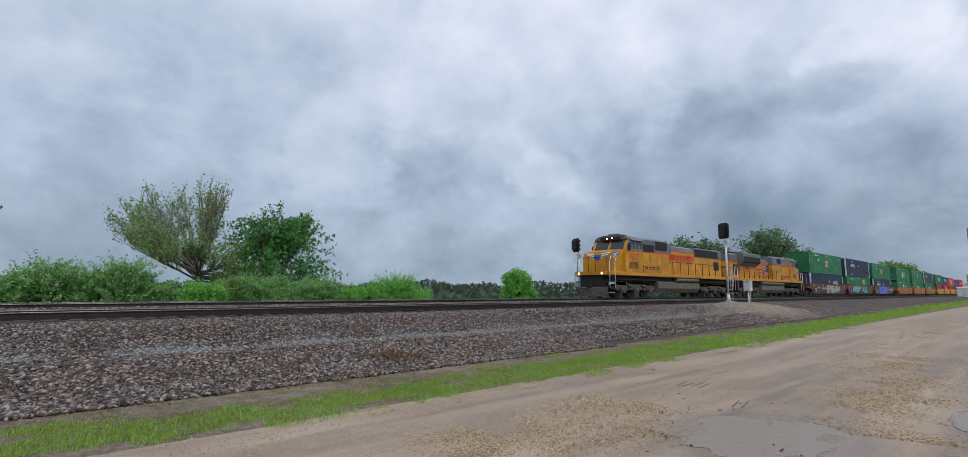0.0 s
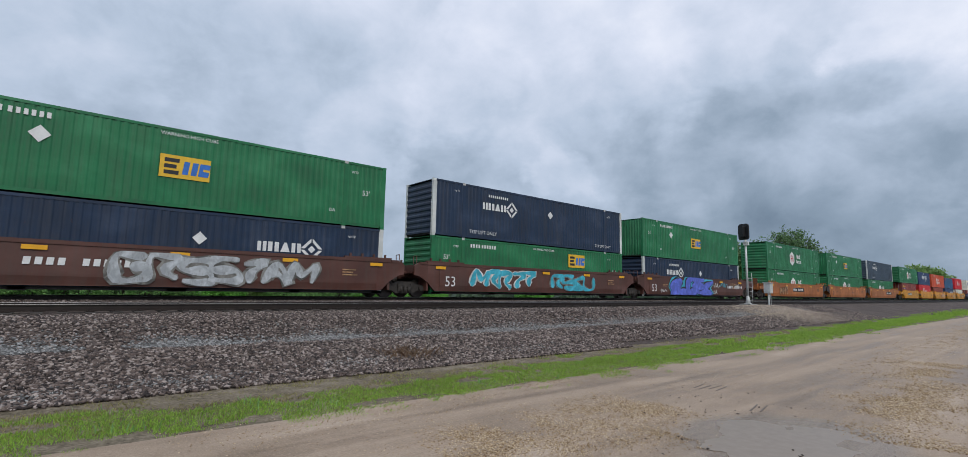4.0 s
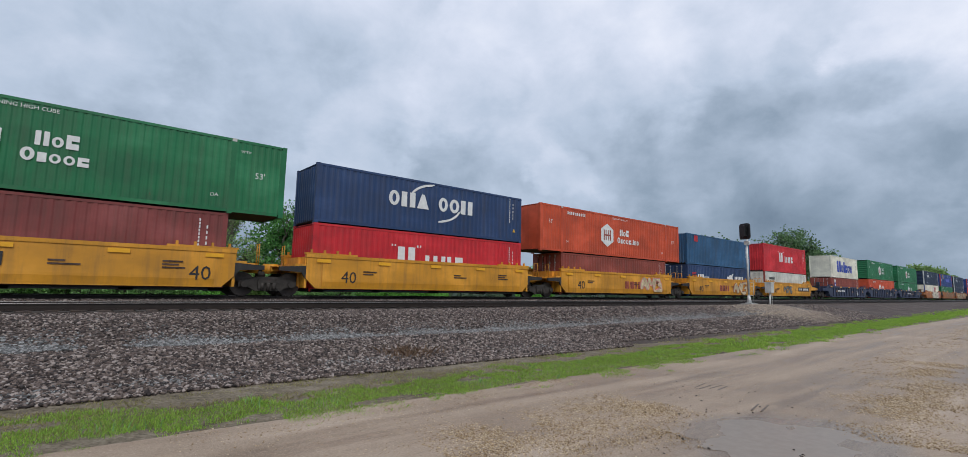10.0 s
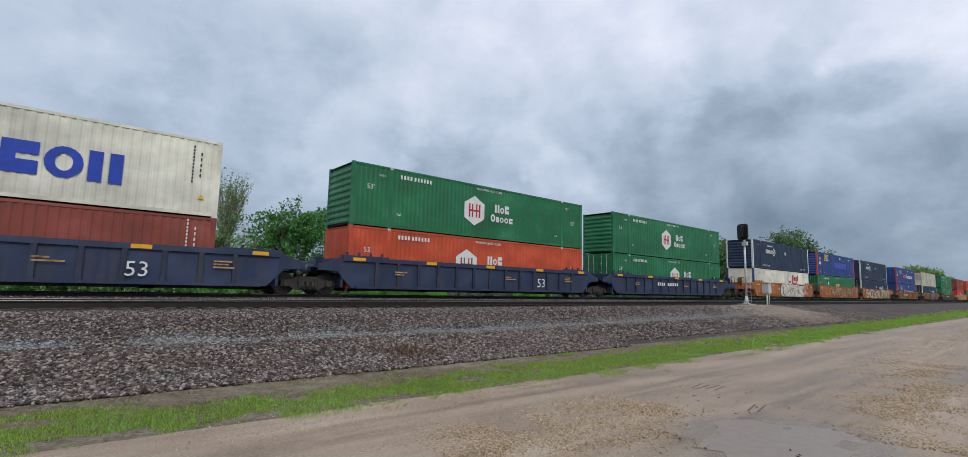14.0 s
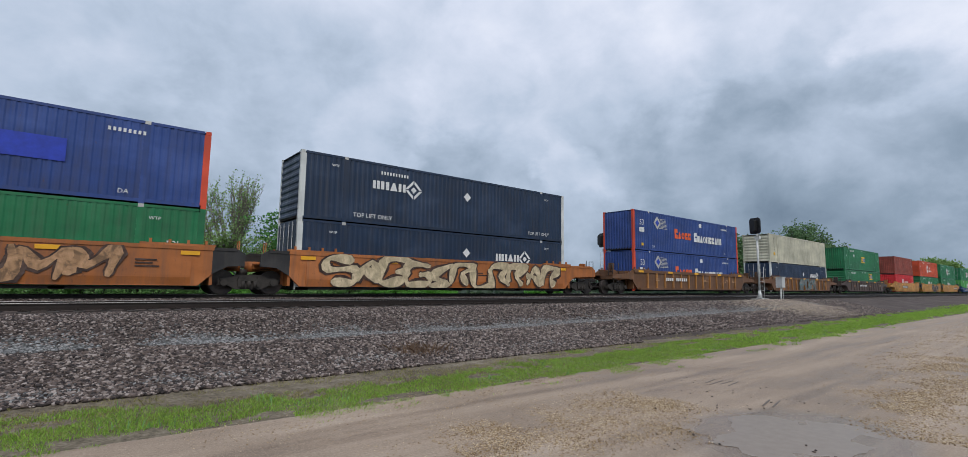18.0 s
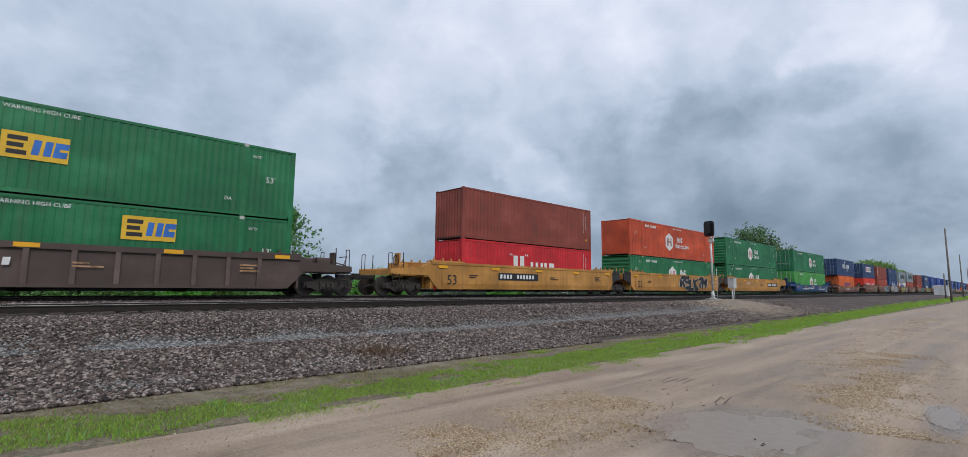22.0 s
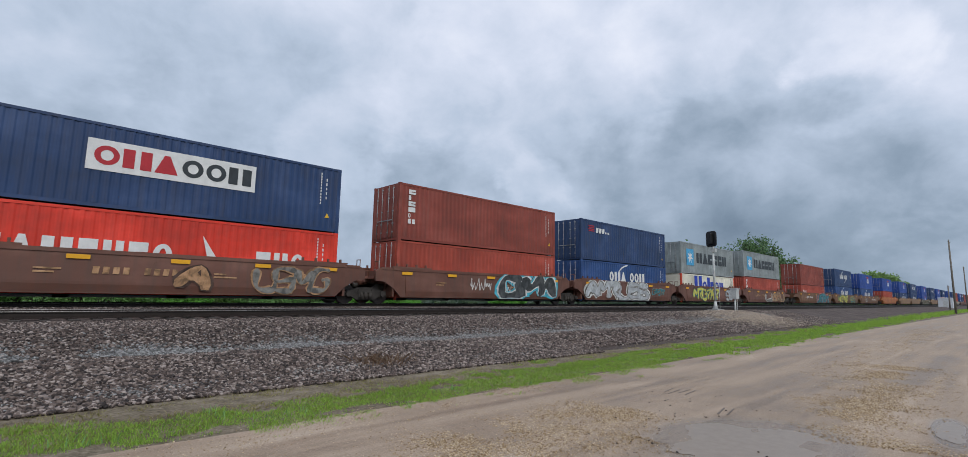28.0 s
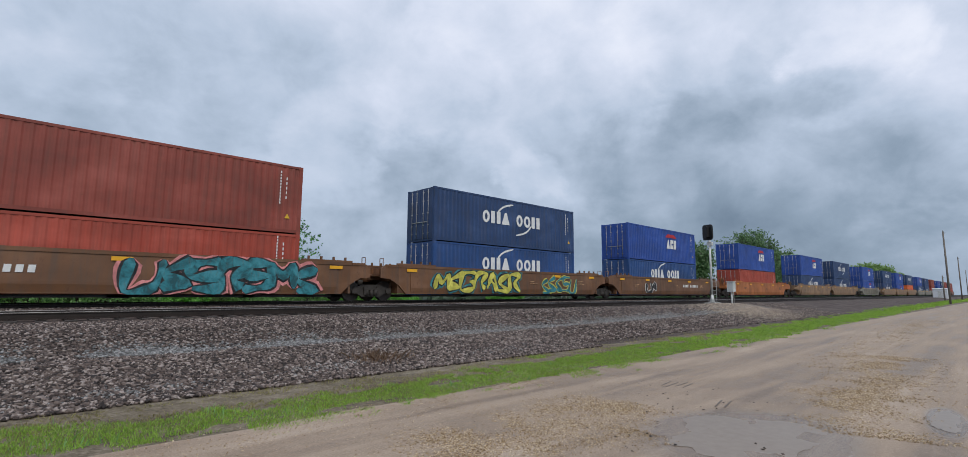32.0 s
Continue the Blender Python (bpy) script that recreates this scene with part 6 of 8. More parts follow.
            part("red_stripe", Shape().box(8.4, 10.4, *sorted((side * 0.905, side * 0.858)), 3.58, 3.67), M_LOCO_RED, hood)
            part("hose_reel", Shape().rod((8.0, side * 0.87, 2.95), (8.0, side * 1.0, 2.95), 0.26, 14), paint("reel_tan", lin(170, 130, 60), 0.6), hood)
        P("horn", Shape().rod((0.9, 0.2, 4.2), (0.9, 0.2, 4.62), 0.05, 6).box(0.7, 1.1, -0.1, 0.4, 4.50, 4.56).rod((0.8, 0.3, 4.64), (1.35, 0.3, 4.64), 0.05, 8, 0.13).rod((1.0, 0.1, 4.64), (0.35, 0.1, 4.64), 0.05, 8, 0.14).rod((0.8, -0.05, 4.6), (1.25, -0.05, 4.6), 0.05, 8, 0.11).rod((1.0, 0.38, 4.6), (0.45, 0.38, 4.6), 0.04, 8, 0.1), M_DARK, "black air horn")
    else:
        P("exhaust_stack", Shape().soft(0.9, 1.7, -0.25, 0.25, 4.16, 4.32, 0.04), M_DARK)
    for i in range(3):
        x = r0 + 0.95 + i * 1.6
        P("roof_fan", Shape().rod((x, 0, rz - 0.02), (x, 0, rz + 0.12), 0.68, 20).rod((x, 0, rz + 0.12), (x, 0, rz + 0.14), 0.2, 10), M_DARK, "round cooling fan")
    # tank and running gear
    tank = P("fuel_tank", Shape().along_x([(-1.42, 0.75), (-1.2, 0.42), (1.2, 0.42), (1.42, 0.75), (1.42, 1.18), (1.25, 1.3), (-1.25, 1.3), (-1.42, 1.18)], -3.65, 3.6), M_TANK, "grimy grey fuel tank")
    for side in (-1, 1):
        P("air_reservoir", Shape().rod((-0.6 if not ace else -3.5, side * 1.36, 1.46), (3.4, side * 1.36, 1.46), 0.165, 12), M_TANK, "long round air reservoir")
        part("fuel_gauge", Shape().box(0.1, 0.16, *sorted((side * 1.42, side * 1.435)), 0.8, 1.1), M_GALV, tank)
        P("side_piping", Shape().rod((-9.0, side * 1.3, 1.36), (-3.6, side * 1.3, 1.36), 0.05, 6).rod((4.1, side * 1.3, 1.36), (9.0, side * 1.3, 1.36), 0.05, 6), M_DARK)
    loco_truck(t, -6.75), loco_truck(t, 6.75)
    # ends: pilot, steps, handrails, coupler
    for e in (-1, 1):
        EX = 10.88 if e > 0 else 10.48
        P("pilot_plate", Shape().box(*sorted((e * (10.85 if e > 0 else 10.45), e * (10.97 if e > 0 else 10.57))), -0.98, 0.98, 0.75, 1.64), M_DARK if e > 0 else M_DARK)
        if e < 0:
            P("plow", Shape().add([(-10.57, -1.4, 0.8), (-10.57, 1.4, 0.8), (-10.57, 1.3, 0.14), (-10.57, -1.3, 0.14), (-10.85, 0, 0.7), (-10.92, 0, 0.12)], [(0, 4, 5, 3), (4, 1, 2, 5), (0, 1, 4), (3, 5, 2)]), M_HTC, "steel snow plow pilot")
        P("anticlimber", Shape().soft(*sorted((e * (10.9 if e > 0 else 10.5), e * (11.1 if e > 0 else 10.7))), -1.35, 1.35, 1.66, 1.92, 0.03), M_LOCO_YELLOW)
        coupler(t, e * (10.4 if e > 0 else 10.0), e * (11.12 if e > 0 else 10.9))
        for side in (-1, 1):
            st = P("step_well", Shape().box(*sorted((e * (10.2 if e > 0 else 9.85), e * (10.85 if e > 0 else 10.45))), *sorted((side * 0.95, side * 1.0)), 0.4, 1.9), M_DARK)
            for z in (0.38, 0.78, 1.18, 1.56):
                part("step", Shape().box(*sorted((e * (10.2 if e > 0 else 9.85), e * (10.85 if e > 0 else 10.45))), *sorted((side * 1.0, side * 1.48)), z, z + 0.035), M_WHITE_RAIL if z < 0.5 else M_HTC, st)
            for x in ((10.15, 10.85) if e > 0 else (9.78, 10.45)):
                P("grab_rail", Shape().line([(e * x, side * 1.5, 0.7), (e * x, side * 1.5, 2.6), (e * (x - 0.15), side * 1.5, 2.92), (e * (x - 0.3), side * 1.46, 2.98)], 0.024, 6), M_WHITE_RAIL, "white grab rail")
        P("end_rail", Shape().line([(e * EX, -1.3, 1.94), (e * EX, -1.3, 2.95), (e * EX, 1.3, 2.95), (e * EX, 1.3, 1.94)], 0.02).line([(e * EX, 0.3, 1.94), (e * EX, 0.3, 2.95)], 0.02).line([(e * EX, -0.3, 1.94), (e * EX, -0.3, 2.95)], 0.022), M_DARK)
    for side in (-1, 1):
        for i in range(9):      # latches along the upper hood doors
            P("latch", owned(("latch", side), lambda: Shape().box(-0.03, 0.03, *sorted((side * 0.878, side * 0.868)), -0.045, 0.045), M_DARK), None).matrix_basis = pose(be + 0.5 + 0.95 * i, 0, 3.08 + 0.42 * (i % 2))
        for i in range(9):
            x = -1.2 + 10.9 * i / 8
            P("handrail_post", owned(("handrail_post",), lambda: Shape().rod((0, 0, 1.93), (0, 0, 2.95), 0.028, 5), M_DARK), None).matrix_basis = pose(x, side * 1.46, 0)
        P("handrail", Shape().rod((-1.3, side * 1.46, 2.95), (9.9, side * 1.46, 2.95), 0.022, 5), M_DARK)
    # painted marks on the near side
    def mark(nm, me, x, z, y):
        m = pose(-x, near * y, z, 0, 0, 180) if flip else pose(x, near * y, z)
        part(nm, me, None, t, "", m)
    M_LET = plain("letter_red", lin(206, 50, 34), 0.5)
    if not ace:
        mark("road_number", letters("4357", 0.52, M_LET), -7.95, 2.82, 1.512)
        mark("name_row", bars([0.36, 0.36, 0.14, 0.42, 0.36, 0.0, 0.36, 0.40, 0.38, 0.14, 0.32, 0.14, 0.38], 0.52, 0.085, M_LET, (), 0.0, "11401 3204340"), -0.95, 3.16, 0.89)
    else:
        mark("road_number", letters("8652", 0.5, M_LET), 6.35, 2.82, 1.512)
        mark("road_number", letters("8652", 0.2, M_LET), -10.4, 3.32, 0.885)
        mark("slogan", letters("BUILDING AMERICA", 0.17, M_LET), -4.9, 2.98, 0.89)
        mark("shield", shape_mesh("shield", [[(0, 0.55), (0.7, 0.55), (0.7, 0.8), (0.35, 0.9), (0, 0.8)]], M_BLUEM), -6.3, 2.55, 0.89)
        mark("shield", shape_mesh("shield", [[(0.1 * i, 0.0 if 1 < i < 5 else 0.12), (0.1 * i + 0.06, 0.0 if 1 < i < 5 else 0.12), (0.1 * i + 0.06, 0.52), (0.1 * i, 0.52)] for i in range(7)], M_LET), -6.3, 2.55, 0.89)
        wave = lambda x: 0.11 * math.sin(x * 3.4) + 0.05 * math.sin(x * 7.1 + 1)
        stripes, pale = [], []
        for i in range(9):
            z0 = 2.2 + 0.15 * i
            o = [(x * 0.1, z0 + wave(x * 0.1 + 0.12 * i)) for x in range(36)] + [(x * 0.1, z0 + 0.15 + wave(x * 0.1 + 0.12 * i)) for x in range(35, -1, -1)]
            (stripes if i % 2 == 0 else pale).append([(x + 0.06 * i, z) for x, z in o])
        mark("flag_stripes", shape_mesh("flag_stripes", stripes, plain("flag_red", lin(170, 62, 44), 0.55)), -2.8, 0, 0.89)
        mark("flag_stripes", shape_mesh("flag_stripes", pale, plain("flag_white", lin(196, 158, 118), 0.55)), -2.8, 0, 0.89)
        mark("flag_canton", shape_mesh("flag_canton", [[(2.15, 2.85), (2.5, 2.75), (2.9, 2.82), (3.3, 2.7), (3.85, 2.35), (3.6, 3.55), (3.2, 3.66), (2.8, 3.6), (2.45, 3.68)]], plain("flag_blue", lin(58, 66, 88), 0.55), -0.004), -2.8, 0, 0.89)
        for i in range(12):
            mark("flag_star", shape_mesh("flag_star", [[(0, -0.05), (0.03, -0.02), (0.05, 0), (0.02, 0.02), (0, 0.05), (-0.02, 0.02), (-0.05, 0), (-0.02, -0.02)]], MATS["flag_white"], -0.008), -2.8 + 2.55 + 0.3 * (i % 4), 2.95 + 0.22 * (i // 4) + 0.05 * (i % 2), 0.89)
    part("nose_emblem", Shape().add([(-9.79, 0.0, 2.72), (-9.79, 0.28, 2.9), (-9.785, 0.28, 3.0), (-9.69, 0.26, 3.34), (-9.69, -0.26, 3.34), (-9.785, -0.28, 3.0), (-9.79, -0.28, 2.9)], [(0, 1, 2, 5, 6), (5, 2, 3, 4)]), M_BLUEM, t, "blue nose emblem")
    for side in (-1, 1):
        for k in range(3):
            part("nose_wing", Shape().add([(-9.795 + 0.02 * k, side * 0.32, 2.9 + 0.14 * k), (-9.795 + 0.02 * k, side * (0.75 + 0.2 * k), 3.0 + 0.14 * k), (-9.77 + 0.03 * k, side * (0.78 + 0.2 * k), 3.08 + 0.14 * k), (-9.77 + 0.03 * k, side * 0.32, 2.99 + 0.14 * k)], [(0, 1, 2, 3)]), M_WHITE_RAIL, t, "white wing stripe")
    for side in (-1, 1):
        y = side * 1.285
        w = part("wing_emblem", Shape().add([(-9.72, y, 2.86), (-9.45, y, 2.98), (-8.72, y, 3.30), (-8.85, y, 3.42), (-9.70, y, 3.32)], [(0, 1, 2, 3, 4)]), M_BLUEM, t, "white and blue wing emblem")
        for k in range(3):
            part("wing_stripe", Shape().add([(-9.66, side * 1.29, 2.92 + 0.13 * k), (-9.35 + 0.22 * k, side * 1.29, 3.06 + 0.12 * k), (-9.28 + 0.22 * k, side * 1.29, 3.12 + 0.12 * k), (-9.66, side * 1.29, 2.99 + 0.13 * k)], [(0, 1, 2, 3)]), M_WHITE_RAIL, w)
    t["s"], t["z"], t["flip"] = s, 0.0, flip
    LOCOS.append(t)


loco(-293.9, 0, "yellow and grey diesel road locomotive with lit headlights", False)
loco(-271.75, 1, "yellow and grey diesel locomotive with flag marking, running backwards", True)

# ---- trackside signals, boxes and poles ----
M_BLACK = plain("signal_black", (0.008, 0.008, 0.009), 0.55)
M_ALU = plain("aluminium_paint", (0.58, 0.59, 0.57), 0.5, 0.15)
M_CONC = plain("concrete", (0.30, 0.29, 0.27), 0.9)
M_POLE = plain("weathered_pole_wood", (0.16, 0.14, 0.12), 0.9)


def ladder(x, y, z0, z1, w=0.3):
    s = Shape().rod((x, y - w / 2, z0), (x, y - w / 2, z1), 0.018, 5).rod((x, y + w / 2, z0), (x, y + w / 2, z1), 0.018, 5)
    n = int((z1 - z0) / 0.32)
    for i in range(n):
        s.rod((x, y - w / 2, z0 + 0.2 + i * 0.32), (x, y + w / 2, z0 + 0.2 + i * 0.32), 0.013, 4)
    return s


def signal(x, y, z, head_z, label, side=1, rung=0.45):
    t = thing("railway_signal", label, "signal", "trackside signals", "", pose(x, y, z))
    top = head_z - z
    part("foundation", Shape().soft(-0.5, 0.5, -0.42, 0.42, -0.5, 0.06, 0.06), M_CONC, t, "concrete foundation block")
    part("base_casting", Shape().box(-0.2, 0.2, -0.2, 0.2, 0.06, 0.1).rod((0, 0, 0.1), (0, 0, 0.62), 0.17, 10, 0.09), M_ALU, t)
    part("mast", Shape().rod((0, 0, 0.5), (0, 0, top - 0.3), 0.08, 10, 0.07), M_ALU, t, "pale metal mast")
    part("junction_box", Shape().soft(-0.14, 0.14, -0.2, 0.14, top - 0.95, top - 0.68, 0.03), M_ALU, t)
    part("ladder", ladder(rung * side, 0.0, 0.1, top - 0.9 if side < 0 else 2.3), M_ALU, t, "thin metal ladder")
    part("bracket", Shape().rod((0, 0, top - 0.55), (-0.35, -0.05, top - 0.35), 0.05, 8), M_ALU, t)
    # the head: a tall rounded backing plate with hooded lenses towards the oncoming train
    o = [(0.43 * max(-1, min(1, 1.35 * math.cos(a * 0.2618))), 0.58 * max(-1, min(1, 1.18 * math.sin(a * 0.2618)))) for a in range(24)]
    hd = part("signal_head", Shape().add([(-0.05, px, pz) for px, pz in o] + [(0.06, px, pz) for px, pz in o], [tuple(range(24))[::-1], tuple(range(24, 48))] + [(i, (i + 1) % 24, 24 + (i + 1) % 24, 24 + i) for i in range(24)]), M_BLACK, t, "black oval signal head", pose(-0.5, -0.1, top, 0, 0, -18))
    part("housing", Shape().soft(-0.32, -0.05, -0.2, 0.2, -0.42, 0.42, 0.06), M_BLACK, hd)
    for k in (-0.34, 0.0, 0.34):
        hood = Shape()
        for i in range(9):
            a, b = radians(-20 + 220 * i / 9), radians(-20 + 220 * (i + 1) / 9)
            r = 0.14
            hood.add([(0.06, r * math.cos(a), k + r * math.sin(a)), (0.06, r * math.cos(b), k + r * math.sin(b)), (0.36, r * math.cos(b), k + r * math.sin(b)), (0.36, r * math.cos(a), k + r * math.sin(a))], [(0, 1, 2, 3)])
        part("lens_hood", hood, M_BLACK, hd)
        part("lens", Shape().rod((0.06, 0, k), (0.075, 0, k), 0.11, 12), M_PANE, hd)
    return t


signal(38.28, 15.47, 0.86, 6.12, "black-headed trackside signal on a pale metal mast")
signal(34.3, 26.0, 0.25, 5.45, "black-headed signal with ladder behind the far track", -1)
rb = thing("relay_box", "small grey metal relay box on a post", "electrical box", "", "", pose(41.74, 15.34, 0.78))
part("cabinet", Shape().soft(-0.3, 0.3, -0.22, 0.22, 0.92, 1.70, 0.03), M_ALU, rb)
part("lid", Shape().box(-0.34, 0.34, -0.27, 0.27, 1.70, 1.75), M_ALU, rb)
part("post", Shape().rod((0, 0, -0.4), (0, 0, 0.92), 0.065, 8), M_ALU, rb)
part("conduit", Shape().rod((0.42, 0, -0.3), (0.42, 0, 1.2), 0.025, 6).rod((0.42, 0, 1.2), (0.28, 0, 1.2), 0.025, 6), M_ALU, rb)


def utility_pole(x, y, h, label, lean=0.0):
    t = thing("utility_pole", label, "utility pole", "roadside poles", "", pose(x, y, 0, 0, lean))
    part("pole", Shape().rod((0, 0, -0.5), (0, 0, h), 0.17, 10, 0.11), M_POLE, t)
    part("bracket", Shape().rod((0, 0, h - 0.4), (0.9, -0.2, h - 0.2), 0.03, 5), M_POLE, t)
    part("insulator", Shape().rod((0, 0, h), (0, 0, h + 0.2), 0.05, 8), M_CONC, t)
    part("ground_wire", Shape().rod((0.16, -0.1, 0), (0.11, -0.08, h - 0.5), 0.012, 4), M_ALU, t)


utility_pole(116, 7.3, 12.4, "tall grey wooden utility pole at the road edge")
utility_pole(186, 9.3, 11.6, "grey wooden utility pole farther down the road")
utility_pole(150, 10.3, 5.6, "short dark wooden post beside the road")
utility_pole(300, 13.0, 12.0, "distant grey wooden utility pole")
bh = thing("relay_house", "white metal trackside relay house with flat roof", "equipment house", "", "", pose(188, 13.6, 0.2))
part("walls", Shape().box(-2.2, 2.2, -1.5, 1.5, 0.15, 2.9), plain("white_metal_wall", (0.66, 0.68, 0.70), 0.6, 0, 0.08), bh)
part("roof", Shape().along_y([(-2.35, 2.9), (2.35, 2.9), (2.35, 2.98), (0, 3.15), (-2.35, 2.98)], -1.65, 1.65), plain("white_metal_roof", (0.6, 0.62, 0.64), 0.6), bh)
part("door", Shape().box(-2.22, -2.2, -0.5, 0.5, 0.2, 2.3), M_ALU, bh)
part("skid", Shape().box(-2.1, 2.1, -1.4, 1.4, -0.6, 0.15), M_CONC, bh)

# ---- trees and bushes ----
def quads(name, pts, mat):
    """One mesh of many small faces; pts: array (n, corners, 3)."""
    n, k, _ = pts.shape
    me = bpy.data.meshes.new(name)
    me.vertices.add(n * k)
    me.vertices.foreach_set("co", pts.reshape(-1).astype(np.float32))
    me.loops.add(n * k)
    me.loops.foreach_set("vertex_index", np.arange(n * k, dtype=np.int32))
    me.polygons.add(n)
    me.polygons.foreach_set("loop_start", np.arange(0, n * k, k, dtype=np.int32))
    me.update(calc_edges=True)
    me.materials.append(mat)
    return me


def leaf_mat(key, dark, light):
    m, nt, b = shader(key)
    geo = nt.nodes.new("ShaderNodeNewGeometry")
    big = noise_tex(nt, coords(nt, (1, 1, 1), "Object", False), 0.9, 3)
    fac = mixc(nt, 0.35, geo.outputs["Random Per Island"], big)
    col = ramp(nt, fac, ((0.15, dark), (0.85, light)))
    nt.links.new(col, b.inputs["Base Color"])
    b.inputs["Roughness"].default_value = 0.55
    tr = nt.nodes.new("ShaderNodeBsdfTranslucent")
    nt.links.new(col, tr.inputs[0])
    mx = nt.nodes.new("ShaderNodeMixShader")
    mx.inputs[0].default_value = 0.5
    nt.links.new(b.outputs[0], mx.inputs[1])
    nt.links.new(tr.outputs[0], mx.inputs[2])
    nt.links.new(mx.outputs[0], nt.nodes["Material Output"].inputs[0])
    return m


M_LEAF_DARK = leaf_mat("leaf_dark_green", (0.045, 0.14, 0.04), (0.16, 0.40, 0.10))
M_LEAF_FAR = leaf_mat("leaf_grey_green", (0.07, 0.14, 0.06), (0.20, 0.33, 0.14))
M_LEAF_MID = leaf_mat("leaf_mid_green", (0.13, 0.29, 0.09), (0.36, 0.62, 0.22))
M_LEAF_YOUNG = leaf_mat("leaf_young_green", (0.11, 0.34, 0.05), (0.30, 0.66, 0.14))
M_LEAF_OLIVE = leaf_mat("leaf_olive_green", (0.14, 0.24, 0.07), (0.36, 0.53, 0.19))
M_TWIG = plain("pale_twig_bark", (0.185, 0.16, 0.135), 0.9, 0, 0.3)
M_BARK = plain("grey_brown_bark", (0.10, 0.085, 0.07), 0.9, 0, 0.4)


def leaves(rng, centres, size, spread, per):
    c = np.repeat(np.asarray(centres), per, 0)
    n = len(c)
    c = c + rng.normal(0, spread, (n, 3))
    a = rng.normal(0, 1, (n, 3))
    a /= np.linalg.norm(a, axis=1)[:, None]
    b = np.cross(a, rng.normal(0, 1, (n, 3)))
    b /= np.linalg.norm(b, axis=1)[:, None]
    s = (size * rng.uniform(0.6, 1.3, n))[:, None]
    return np.stack([c - a * s, c + b * s * 0.55, c + a * s, c - b * s * 0.55], 1)


def tree(x, y, height, width, label, mat, leaf=0.14, per=9, stems=1, seed=0, levels=5, up=0.55, bare=0.0, low=0.25, group="trees beyond the tracks", kind="tree", spread=0.28, fork=(3, 3, 3, 2, 2), fill=0, spike=0.1, shoot=0.11, belly=0.4):
    """A tapered trunk that forks into limbs and twigs, with small leaves about the twig ends."""
    rng = np.random.default_rng(seed)
    rnd = random.Random(seed)
    z0 = level(x, y)
    t = thing(kind, label, kind, group, "", pose(x, y, z0 - 0.1))
    trunk, limbs, tips = Shape(), Shape(), []

    def grow(p, d, length, r, lev):
        q = p + d * length * 0.55 + Vector((rnd.uniform(-1, 1), rnd.uniform(-1, 1), rnd.uniform(-0.3, 0.6))) * length * 0.08
        e = q + (d + Vector((rnd.uniform(-1, 1), rnd.uniform(-1, 1), rnd.uniform(-0.4, 0.8))) * 0.18).normalized() * length * 0.45
        s = trunk if lev == 0 else limbs
        n = 7 if lev == 0 else (5 if lev < 3 else 3)
        s.rod(p, q, r, n, r * 0.85, False)
        s.rod(q, e, r * 0.85, n, r * 0.68, False)
        if lev >= levels - 2:
            tips.append((e, d))
            tips.append((q, d))
        if lev >= levels:
            return
        for k in range(fork[min(lev, len(fork) - 1)]):
            a = rnd.uniform(0, 6.2832)
            side = Vector((math.cos(a), math.sin(a), 0)) * width / max(height, 0.1)
            nd = (d * 0.75 + side * rnd.uniform(0.45, 1.05) + Vector((0, 0, up * rnd.uniform(0.2, 1.0)))).normalized()
            grow(e if k < 2 else q, nd, length * rnd.uniform(0.62, 0.82), r * 0.62, lev + 1)

    first = height * low
    for i in range(stems):
        a = 6.2832 * i / max(1, stems) + rnd.uniform(-0.4, 0.4)
        d = Vector((0.45 * math.cos(a), 0.45 * math.sin(a), 1)).normalized() if stems > 1 else Vector((rnd.uniform(-0.06, 0.06), 0, 1)).normalized()
        grow(Vector((0.1 * math.cos(a) * (stems > 1), 0.1 * math.sin(a) * (stems > 1), 0)), d, first, height * (0.022 if stems == 1 else 0.012) + 0.03, 0)
    # fit the crown to the size that is wanted
    pts = np.array([tuple(e) for e, _ in tips])
    sx = width / max(0.1, np.ptp(pts[:, 0]))
    sz = height / max(0.1, pts[:, 2].max())
    fit = lambda v: [(p[0] * sx, p[1] * sx, p[2] * sz) for p in v]
    trunk.v, limbs.v = fit(trunk.v), fit(limbs.v)
    pts = pts * np.array([sx, sx, sz])
    part("trunk", trunk, M_BARK, t)
    part("limbwork", limbs, M_BARK, t, "forked limbs and twigs")
    if fill:
        # leafy sprays round the crown, each a short shoot that reaches outward and up or droops
        a, hgt = rng.uniform(0, 6.2832, fill), rng.uniform(0.05, 0.95, fill)
        lump = 0.80 + 0.16 * np.sin(3 * a + 7 * hgt + seed) + 0.14 * np.sin(5 * a - 13 * hgt + 2 * seed) + 0.08 * np.sin(11 * a + 21 * hgt)
        prof_ = np.sqrt(np.clip(1 - (np.abs(hgt - belly) / np.where(hgt > belly, 1 - belly, belly + 0.25)) ** 2.2, 0.02, 1)) * lump
        rad_ = prof_ * width * 0.5 * rng.uniform(0.45, 0.95, fill) ** 0.5
        base = np.stack([rad_ * np.cos(a), rad_ * np.sin(a), hgt * height * 0.93], 1)
        n = 6
        go = np.stack([np.cos(a), np.sin(a), spike + rng.normal(0, 0.35, fill)], 1) + rng.normal(0, 0.35, (fill, 3))
        go /= np.linalg.norm(go, axis=1)[:, None]
        reach = height * shoot * rng.uniform(0.4, 1.3, fill)
        u = np.linspace(0, 1, n)
